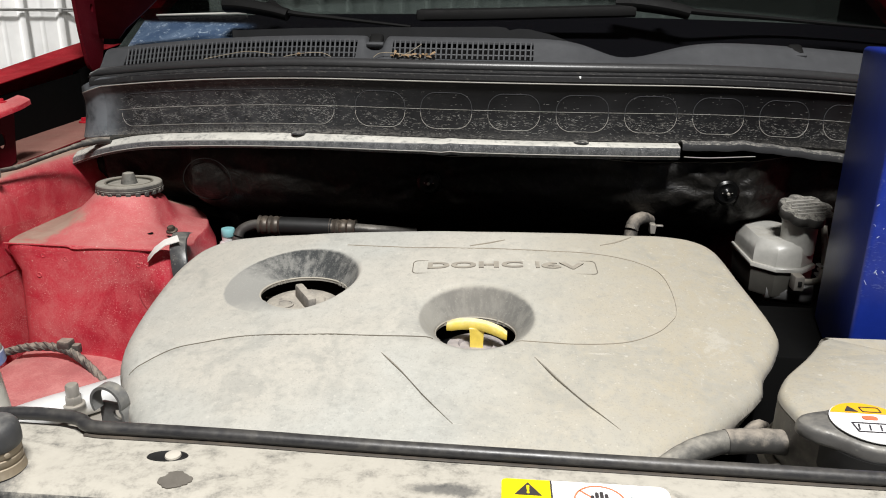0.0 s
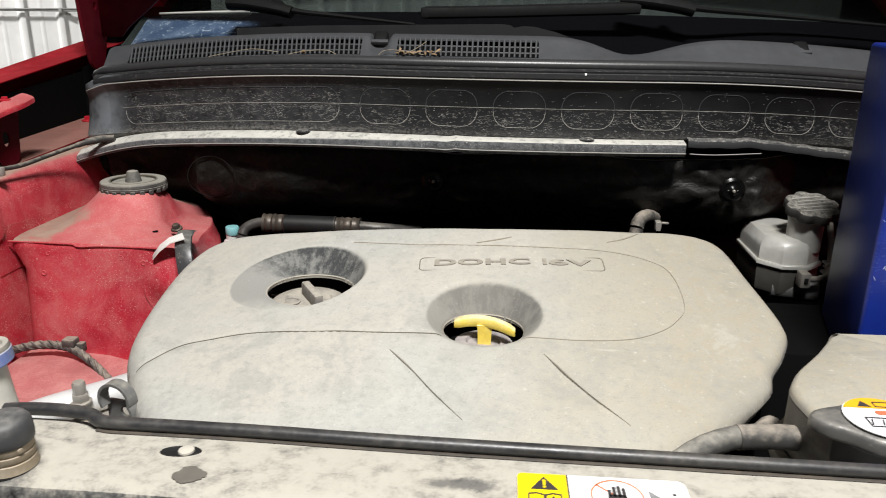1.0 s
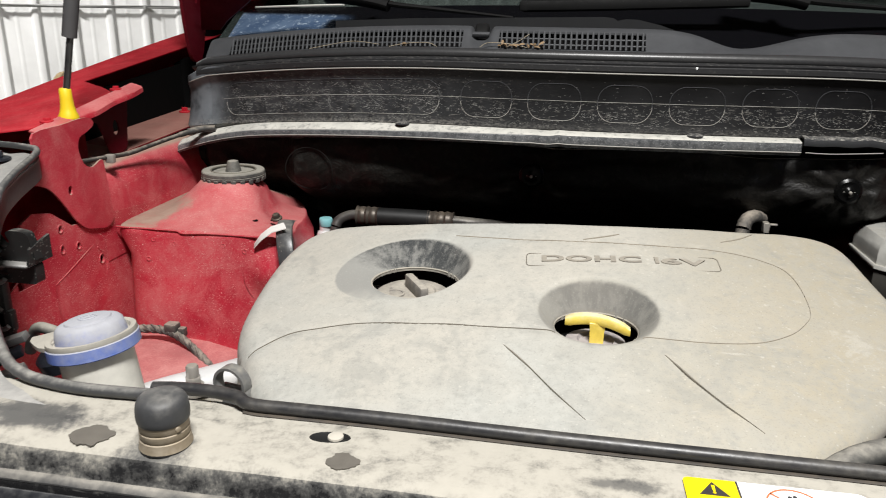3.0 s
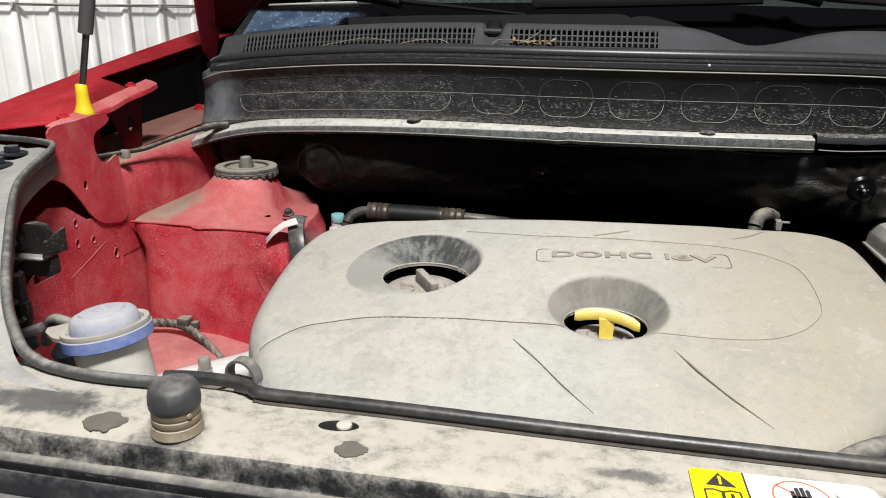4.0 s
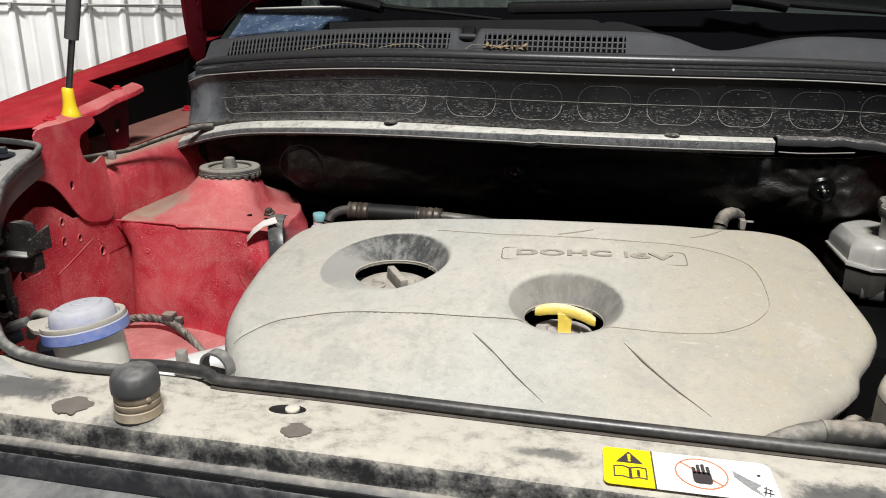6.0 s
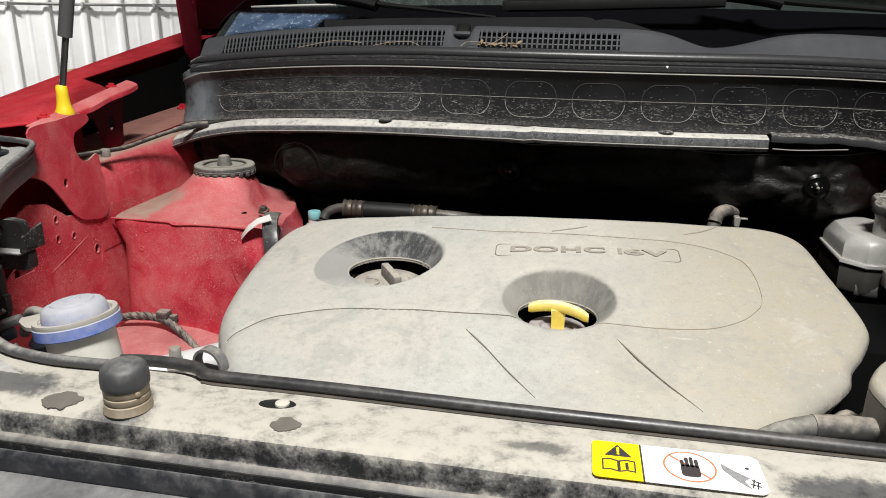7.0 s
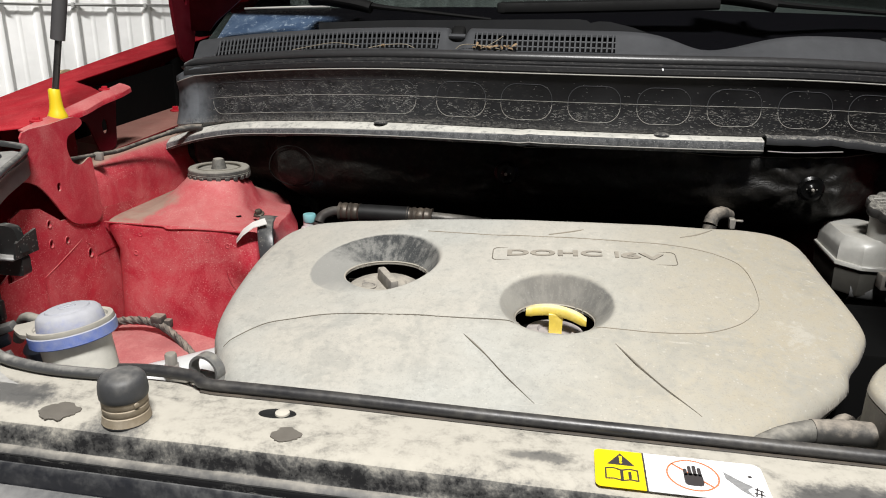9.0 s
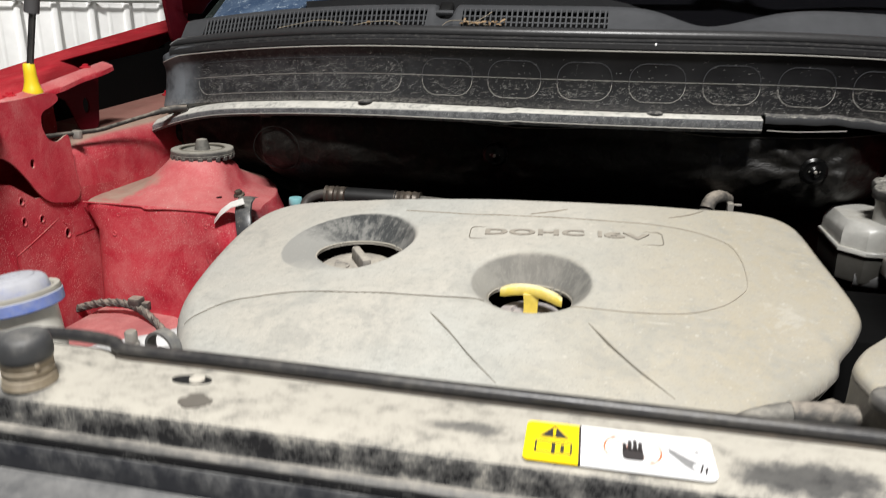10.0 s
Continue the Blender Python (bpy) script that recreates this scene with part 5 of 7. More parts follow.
def engine_cover():
    outline = np.array(smooth2([(-0.366, 0.628), (-0.386, 0.675), (-0.3955, 0.728), (-0.3985, 0.785), (-0.395, 0.835), (-0.380, 0.872), (-0.346, 0.890), (-0.300, 0.888), (-0.236, 0.879), (-0.122, 0.870), (0.018, 0.869), (0.145, 0.880), (0.196, 0.887), (0.232, 0.882), (0.256, 0.860), (0.268, 0.800), (0.279, 0.735), (0.2805, 0.708), (0.277, 0.692), (0.262, 0.661), (0.2455, 0.634), (0.236, 0.608), (0.213, 0.582), (0.187, 0.556), (0.150, 0.524), (0.090, 0.490), (0.0, 0.470), (-0.12, 0.470), (-0.22, 0.485), (-0.280, 0.512), (-0.325, 0.565)], 24))
    cell = 0.0018
    xs, ys = np.arange(-0.406, 0.288, cell), np.arange(0.462, 0.912, cell)
    X, Y = np.meshgrid(xs, ys)
    P = np.stack([X.ravel(), Y.ravel()], 1)
    # signed distance to the outline
    best = np.full(len(P), 9.0)
    near = np.zeros_like(P)
    for k in range(0, len(P), 4000):
        q = P[k:k + 4000]
        d = ((q[:, None, :] - outline[None]) ** 2).sum(2)
        i = d.argmin(1)
        best[k:k + 4000], near[k:k + 4000] = np.sqrt(d[np.arange(len(q)), i]), outline[i]
    inside = np.zeros(len(P), bool)
    for (ax, ay), (bx, by) in zip(outline, np.roll(outline, -1, 0)):
        cross = (ay > P[:, 1]) != (by > P[:, 1])
        with np.errstate(divide="ignore", invalid="ignore"):
            inside ^= cross & (P[:, 0] < (bx - ax) * (P[:, 1] - ay) / (by - ay) + ax)
    sd = np.where(inside, best, -best)
    snap = np.abs(sd) < cell * 0.6
    P[snap], sd[snap] = near[snap], 0.0
    # hollows: outer centre and half axes, hole centre, radius and level
    cones = [((-0.2290, 0.7600), 0.0760, 0.0670, OIL, 0.0478, 0.9035), (DIP, 0.0575, 0.0575, (-0.0195, 0.6840), 0.0405, 0.8955)]
    for oc, rx, ry, c, ri, lz in cones:
        v = P - np.array(c)
        r = np.sqrt((v ** 2).sum(1))
        s = np.abs(r - ri) < cell * 0.6
        P[s] = np.array(c) + v[s] / r[s, None] * ri
    x, y = P[:, 0], P[:, 1]
    Z = 0.922 + 0.195 * (y - 0.70) - 0.28 * (x - 0.02) ** 2
    # rounded rim
    R = 0.020 - 0.007 * np.clip((x - 0.15) / 0.08, 0, 1)
    e = np.clip(R - sd, 0, R) / R
    Z -= R * (1 - np.sqrt(1 - (0.985 * e) ** 2))
    # front panel falls a little lower than the middle
    fall = np.clip((0.655 - y) / 0.2, 0, 1)
    Z -= 0.010 * fall ** 2

    def groove(path, width, depth):
        line = np.array([(q.x, q.y) for q in curve([(a, b, 0) for a, b in path], 14)])
        d = np.full(len(P), 9.0)
        for k in range(0, len(P), 8000):
            d[k:k + 8000] = np.sqrt(((P[k:k + 8000, None] - line[None]) ** 2).sum(2).min(1))
        return depth * np.exp(-(d / width) ** 2)
    Z -= groove(SEAM_FRONT, 0.0040, 0.0009) + groove(SEAM_BACK, 0.0040, 0.0007)
    for c in CREASES:
        (ax, ay), (bx, by) = c[0], c[-1]
        side = ((x - ax) * (by - ay) - (y - ay) * (bx - ax)) / math.hypot(bx - ax, by - ay)
        t = ((x - ax) * (bx - ax) + (y - ay) * (by - ay)) / ((bx - ax) ** 2 + (by - ay) ** 2)
        band = np.clip(t * 4, 0, 1) * np.clip((1 - t) * 3, 0, 1)
        Z -= (0.0035 if bx < 0.14 else 0.0012) * band * np.exp(-np.clip(side, 0, 1) / 0.02) * (lambda q: q * q * (3 - 2 * q))(np.clip(side / 0.006 + 0.3, 0, 1))
    for oc, rx, ry, c, ri, lz in cones:
        dx, dy = x - c[0], y - c[1]
        r = np.maximum(np.sqrt(dx ** 2 + dy ** 2), 1e-6)
        ux, uy = dx / r, dy / r
        # reach of the outer rim along this bearing from the hole's centre
        px, py = (c[0] - oc[0]) / rx, (c[1] - oc[1]) / ry
        qx, qy = ux / rx, uy / ry
        k = qx ** 2 + qy ** 2
        h = px * qx + py * qy
        reach = (-h + np.sqrt(np.maximum(h * h - k * (px * px + py * py - 1), 0))) / k
        t = np.clip((reach + 0.003 - r) / np.maximum(reach + 0.003 - ri, 0.004), 0, 1)
        t = np.where(t < 0.25, 2 * t * t, t - 0.125) / 0.875
        Z += (lz - Z) * t
    for i in range(len(Z)):
        Z[i] += 0.0007 * noise.noise((x[i] * 17, y[i] * 17, 0))
    W, Hn = len(xs), len(ys)
    idx = np.arange(W * Hn).reshape(Hn, W)
    quads = np.stack([idx[:-1, :-1], idx[:-1, 1:], idx[1:, 1:], idx[1:, :-1]], -1).reshape(-1, 4)
    keep = (sd[quads] >= -1e-9).all(1)
    for oc, rx, ry, c, ri, lz in cones:
        keep &= ~((np.sqrt(((P[quads] - np.array(c)) ** 2).sum(2)) <= ri + 1e-7).all(1))
    quads = quads[keep]
    used = np.unique(quads)
    remap = -np.ones(len(P), int)
    remap[used] = np.arange(len(used))
    verts = np.column_stack([P, Z])[used]
    faces = remap[quads]
    # skirt round the rim and short collars in the holes
    edges = {}
    for f in faces:
        for a, b in zip(f, np.roll(f, -1)):
            edges[(int(a), int(b))] = 1
    rim = [(a, b) for a, b in edges if (b, a) not in edges]
    extra, tris, low = [], [], {}

    def below(i):
        if i not in low:
            vx, vy, vz = verts[i]
            hole = None
            for oc, rx, ry, c, ri, lz in cones:
                if math.hypot(vx - c[0], vy - c[1]) < ri + 0.004:
                    hole = c
            low[i] = len(verts) + len(extra)
            if hole:
                extra.append((vx, vy, vz - 0.004))
            else:
                tuck = 0.01 - 0.085 * min(1, max(0, (vx - 0.10) / 0.08))
                extra.append((vx + (vx + 0.05) * tuck, vy + (vy - 0.69) * tuck, vz - 0.045))
        return low[i]
    for a, b in rim:
        tris.append((a, below(a), below(b), b))
    ob = tagged(empty("engine_cover", (-0.05, 0.69, 0.88)), "black plastic engine cover under thick beige dust", "engine cover")
    all_faces = [tuple(map(int, f)) for f in faces] + tris
    part("shell", (np.vstack([verts, np.array(extra)]), all_faces), "cover", ob, angle=60)
    grid = Z.reshape(Hn, W)

    def surf(x, y):
        u, v = (x - xs[0]) / cell, (y - ys[0]) / cell
        i, j = min(W - 2, max(0, int(u))), min(Hn - 2, max(0, int(v)))
        u, v = u - i, v - j
        return float((grid[j, i] * (1 - u) + grid[j, i + 1] * u) * (1 - v) + (grid[j + 1, i] * (1 - u) + grid[j + 1, i + 1] * u) * v)

    def ribbon(path, width, name, steps=10, drop=-0.0007, mat="seam"):
        line = curve([(a, b, 0) for a, b in path], steps)
        n = len(line)
        rows = []
        for i, q in enumerate(line):
            d = (line[min(i + 1, n - 1)] - line[max(i - 1, 0)]).normalized()
            w = width(i / (n - 1)) if callable(width) else width
            s = Vector((-d.y, d.x, 0)) * w / 2
            za, zb = surf(q.x - s.x, q.y - s.y), surf(q.x + s.x, q.y + s.y)
            if name == "crease_line":
                za = zb = max(za, zb, surf(q.x - 0.002, q.y - 0.001), surf(q.x + 0.002, q.y + 0.001))
            rows.append([(q.x - s.x, q.y - s.y, za - drop), (q.x + s.x, q.y + s.y, zb - drop)])
        part(name, sheet(rows, 0.0015), mat, ob)
    ribbon(SEAM_FRONT, 0.00055, "seam_line", 16, -0.0009)
    ribbon(SEAM_BACK[:9], 0.0004, "seam_line", 16, -0.0009, "seamfaint")
    ribbon(SEAM_BACK[8:], 0.0006, "seam_line", 16, -0.0009, "seamfaint")
    # fold shadows drawn as tapering darker ribbons
    for c in CREASES[:2]:
        ribbon(c, lambda t: 0.00020 + 0.00115 * math.sin(min(1, (t * 1.9) ** 0.8) * math.pi) ** 2 - 0.00014 * t, "crease_line", 18, -0.0004, "crease")
    for c in ([(-0.034, 0.817), (-0.012, 0.825), (0.006, 0.833)], [(0.116, 0.834), (0.136, 0.846), (0.155, 0.862)]):
        ribbon(c, lambda t: 0.0004 + 0.0016 * math.sin(t * math.pi), "crease_line", mat="seamfaint")
    for oc, rx, ry, c, ri, lz in cones:
        part("hole_lip", tube([(c[0] + (ri + 0.0004) * math.cos(a), c[1] + (ri + 0.0004) * math.sin(a), lz - 0.0008) for a in (2 * math.pi * i / 72 for i in range(72))], 0.0011, 6, smooth=False, closed=True), "hole_lip", ob)
    # moulded name frame and lettering
    tilt = math.atan2(0.0115, 0.191)
    cx, cy = 0.0065, 0.7755
    frame_line = [(cx + a * math.cos(tilt) - b * math.sin(tilt), cy + a * math.sin(tilt) + b * math.cos(tilt)) for a, b in rounded(-0.1005, 0.1005, -0.0135, 0.0135, 0.005, 4)]
    line = [(a, b, surf(a, b) + 0.0002) for a, b in frame_line]
    part("name_frame", tube(line, 0.0006, 5, smooth=False, closed=True), "seam", ob)
    text = bpy.data.curves.new("lettering", "FONT")
    text.body, text.size, text.extrude, text.align_x, text.align_y = "DOHC 16V", 0.0165, 0.0006, "CENTER", "CENTER"
    text.space_character, text.offset = 1.05, 0.0005
    tmp = new("lettering", text)
    me = bpy.data.meshes.new_from_object(tmp.evaluated_get(bpy.context.evaluated_depsgraph_get()))
    bpy.data.objects.remove(tmp)
    w = max(v.co.x for v in me.vertices) - min(v.co.x for v in me.vertices)
    for v in me.vertices:
        a, b = v.co.x * 0.172 / w, v.co.y
        if a < 0.025:
            a = -0.086 + (a + 0.086) * 1.02
        elif a < 0.046:
            a = 0.032 + (a - 0.033) * 0.8
        elif a < 0.0640:
            a = 0.0425 + (a - 0.0497) * 1.25
        else:
            a = 0.0615 + (a - 0.0640) * 1.1
        px_, py_ = cx + a * math.cos(tilt) - b * math.sin(tilt), cy + a * math.sin(tilt) + b * math.cos(tilt)
        v.co = (px_, py_, surf(px_, py_) + 0.0006 + v.co.z)
    me.transform(Matrix.Translation(-place(ob)))
    me.materials.append(M["letter"])
    letters = new("lettering", me)
    letters.parent = ob
    # bracket foot at the corner
    part("corner_grommet", tube([(0.202, 0.552, 0.868), (0.219, 0.565, 0.877), (0.231, 0.580, 0.868)], 0.0062, 10), "loom", ob)


# darker than the cover: the letters' edge shadows are in this colour
M["letter"] = dusty("dusty_raised_lettering", (0.13, 0.12, 0.11), 0.6, (0.38, 0.345, 0.285), amount=0.45, up=0.2, vary=0.8, scale=40.0, soft=0.4)
engine_cover()


def engine():
    ob = tagged(empty("engine", (-0.05, 0.70, 0.5)), "near-black engine block under its cover", "engine")
    # unseen block, coloured near-black as the shade under the cover
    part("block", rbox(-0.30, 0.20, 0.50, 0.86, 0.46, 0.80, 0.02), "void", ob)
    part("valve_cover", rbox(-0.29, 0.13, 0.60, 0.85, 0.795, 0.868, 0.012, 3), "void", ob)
    cap = tagged(empty("oil_filler_cap", (-0.222, 0.757, 0.868)), "dusty oil filler cap with a raised grip", "cap")
    at = (-0.2160, 0.7535, 0.8795)
    part("disc", turned([(0.040, 0.0), (0.0415, 0.003), (0.0405, 0.010), (0.036, 0.0125), (0.026, 0.0132), (0.024, 0.0115), (0.001, 0.0115)], at, 44), "capdust", cap)
    part("grip", rbox(-0.0048, 0.0048, -0.026, 0.026, 0, 0.0165, 0.0025, 2, pose(at[0] + 0.005, at[1] - 0.004, at[2] + 0.010, 0, 0, 32)), "capdust", cap)
    part("moulded_ring", turned([(0.0115, 0.0), (0.0115, 0.0016), (0.0095, 0.0016), (0.0092, 0.0007), (0.0005, 0.0007)], (at[0] - 0.018, at[1] - 0.012, at[2] + 0.0115), 20), "capdust", cap)
    for i in range(3):
        part("ring_mark", rbox(-0.012, 0.012, -0.0012, 0.0012, -0.0012, 0.0012, 0.0004, 1, pose(-0.258 + 0.013 * i, 0.790 + 0.006 * i, 0.880, 0, 0, 14)), "steel", ob)
    # dipstick
    d = tagged(empty("dipstick", (-0.016, 0.685, 0.868)), "yellow plastic dipstick handle in the cover's hollow", "dipstick")
    arc = []
    for k in range(13):
        t = -1 + 2 * k / 12
        arc.append((-0.0188 + 0.0305 * t, 0.6865 - 0.011 * t - 0.004 * t * t, 0.9045 - 0.0055 * t * t + 0.0015 * t))
    rings = []
    for i, q in enumerate(arc):
        k = 0.75 if i in (0, 12) else 1.0
        rings.append([(q[0] + dx, q[1] + b * k, q[2] + c * k) for dx, b, c in ((0, -0.0048, -0.0052), (0, 0.0045, -0.0052), (0, 0.0055, -0.0035), (0, 0.0055, 0.0026), (0, 0.0042, 0.0038), (0, -0.0046, 0.0038), (0, -0.0056, 0.0026), (0, -0.0056, -0.0035))])
    part("bar", loft(rings), "yellow", d)
    part("stem", loft([[(-0.0182 + w * a, 0.6855 + 0.0048 * b, z) for a, b in ((-1, -1), (1, -1), (1, 1), (-1, 1))] for w, z in ((0.0066, 0.860), (0.0066, 0.885), (0.0068, 0.894), (0.0076, 0.901))]), "yellow", d)
    part("collar", turned([(0.030, 0.0), (0.031, 0.004), (0.029, 0.011), (0.018, 0.013), (0.016, 0.010), (0.001, 0.010)], (-0.019, 0.684, 0.871), 30), "collar", d)
    # line behind the engine: coupling, hose, fittings
    hose = tagged(empty("coolant_line", (-0.3, 1.12, 0.87)), "dark metal pipe with crimped hose couplings", "pipe")
    y0, zp = 1.060, 0.887
    part("elbow", tube([(-0.402, 1.045, 0.840), (-0.402, 1.050, 0.866), (-0.396, 1.056, 0.879), (-0.380, y0, 0.886), (-0.366, y0, zp)], 0.0081, 12), "pipedark", hose)
    part("coupling", tube([(-0.369 + 0.0034 * k, y0, zp) for k in range(11)], lambda t: 0.0141 + 0.0011 * math.cos(t * 25), 16, smooth=False), "rusty", hose)
    part("hose", tube([(-0.336, y0, zp), (-0.295, y0, zp), (-0.256, y0, zp)], 0.0138, 14), "black", hose)
    part("coupling", tube([(-0.259 + 0.0036 * k, y0, zp) for k in range(12)], lambda t: 0.0131 + 0.0011 * math.cos(t * 25), 16, smooth=False), "rusty", hose)
    part("pipe", tube([(-0.221, y0, zp), (-0.196, y0, zp - 0.001), (-0.172, y0 + 0.01, zp - 0.005), (-0.133, y0 + 0.03, zp - 0.012)], 0.0081, 12), "pipedark", hose)
    port = tagged(empty("service_port", (-0.417, 1.056, 0.84)), "metal service port with a pale blue cap", "valve")
    part("body", turned([(0.013, -0.05), (0.013, 0.0), (0.0115, 0.004), (0.0085, 0.006), (0.0085, 0.014)], (-0.420, 1.056, 0.855), 18), "alu", port)
    part("cap", turned([(0.0095, 0.0), (0.0102, 0.001), (0.0102, 0.011), (0.0095, 0.0125), (0.001, 0.013)], (-0.4185, 1.056, 0.868), 22), "teal", port)
    # heater hose end
    elb = tagged(empty("hose_elbow", (0.19, 1.04, 0.9)), "dusty rubber hose elbow behind the engine", "hose")
    part("bend", tube([(0.182, 1.020, 0.875), (0.182, 1.022, 0.905), (0.187, 1.030, 0.921), (0.199, 1.040, 0.925), (0.212, 1.055, 0.918)], 0.0096, 14, ripple=0.02), "loom", elb)
    part("clip", rbox(0.208, 0.216, 1.020, 1.032, 0.908, 0.922, 0.001, 1), "steel", elb)
    part("clip_ear", rbox(0.216, 0.226, 1.022, 1.026, 0.918, 0.921, 0.0008, 1), "steel", elb)
    # front hose and its fitting
    fh = tagged(empty("front_hose", (0.17, 0.49, 0.9)), "dust-covered rubber hose beside the engine cover", "hose")
    part("hose", tube([(0.105, 0.452, 0.885), (0.128, 0.472, 0.897), (0.155, 0.489, 0.903), (0.185, 0.4985, 0.905), (0.2285, 0.4985, 0.9045)], 0.0086, 16, ripple=0.012), "hosedust", fh)
    part("sleeve", tube([(0.172, 0.4955, 0.9046), (0.200, 0.4990, 0.9050), (0.2300, 0.4985, 0.9044)], 0.0093, 16), "wire", fh, "dark dusty rubber sleeve")
    part("fitting", rbox(0.227, 0.262, 0.487, 0.5025, 0.897, 0.9020, 0.0015, 2), "bronze", fh)
    part("pipe_end", tube([(0.222, 0.5005, 0.905), (0.262, 0.50, 0.904)], 0.0062, 12, smooth=False), "bronze", fh)
    # lifting eye and light alloy pipe
    eye = tagged(empty("lifting_eye", (-0.395, 0.625, 0.82)), "dusty steel lifting eye bolted to the engine", "lifting eye")
    e = Vector((-0.346, 0.574, 0.859))
    turn_eye = Matrix.Translation(e) @ pose(0, 0, 0, 0, 0, -12)

    def strip(line, half, thick):
        """A flat steel strip bent along a line in the upright plane."""
        rings = []
        for i, (u, v) in enumerate(line):
            (ua, va), (ub, vb) = line[max(i - 1, 0)], line[min(i + 1, len(line) - 1)]
            l = math.hypot(ub - ua, vb - va)
            nx, nz = -(vb - va) / l * thick / 2, (ub - ua) / l * thick / 2
            rings.append([turn_eye @ Vector(q) for q in ((u + nx, -half, v + nz), (u + nx, half, v + nz), (u - nx, half, v - nz), (u - nx, -half, v - nz))])
        return loft(rings)
    loop = [(0.0158 * math.cos(radians(a)), 0.0158 * math.sin(radians(a))) for a in range(215, -20, -8)]
    hook = [(0.0172, -0.008), (0.0178, -0.014), (0.0195, -0.0175), (0.0230, -0.0185), (0.0262, -0.0165), (0.0280, -0.0130)]
    part("ring", strip(loop + hook, 0.0058, 0.0026), "eyesteel", eye)
    back_plate = plate(rounded(-0.018, 0.020, -0.040, -0.006, 0.004, 3), [ring2(0.002, -0.017, 0.006, 0.005, 16)], 0.003, "y", 0.006)
    back_plate.transform(turn_eye)
    part("foot", back_plate, "eyesteel", eye)
    part("bolt", join(hexbolt((-0.407, 0.612, 0.8300), 0.0080, 0.010, 0.010), turned([(0.0062, 0.010), (0.0062, 0.020), (0.0052, 0.022), (0.0005, 0.022)], (-0.407, 0.612, 0.8300), 16)), "steel", eye)
    arm = tagged(empty("alloy_pipe", (-0.40, 0.64, 0.82)), "pale cast alloy bracket beside the engine", "bracket")
    part("bar", tube([(-0.50, 0.515, 0.822), (-0.44, 0.595, 0.824), (-0.40, 0.648, 0.820), (-0.345, 0.715, 0.818)], 0.0175, 18, flat=0.8), "alu", arm)
    part("web", rbox(-0.43, -0.34, 0.60, 0.66, 0.775, 0.808, 0.006), "steel", arm)


M["capdust"] = dusty("dust_caked_cap", (0.16, 0.15, 0.14), 0.6, (0.48, 0.44, 0.37), amount=0.3, up=0.3, vary=0.9, scale=60.0, soft=0.35)
M["collar"] = dusty("dusty_collar", (0.24, 0.22, 0.23), 0.5, (0.44, 0.40, 0.37), amount=0.15, up=0.35, vary=0.9, scale=60.0, soft=0.35)
M["pipedark"] = dusty("dull_dark_pipe", (0.10, 0.095, 0.09), 0.4, (0.3, 0.28, 0.24), amount=0.2, up=0.3, metal=0.6)
M["hosedust"] = dusty("hose_under_dust", (0.045, 0.045, 0.043), 0.6, (0.40, 0.375, 0.32), amount=0.14, up=0.36, vary=0.8, scale=45.0, soft=0.35)
M["eyesteel"] = dusty("grimy_zinc_strip", (0.20, 0.20, 0.195), 0.4, (0.36, 0.34, 0.29), amount=0.18, up=0.25, metal=0.35, vary=1.0, scale=90.0)
engine()


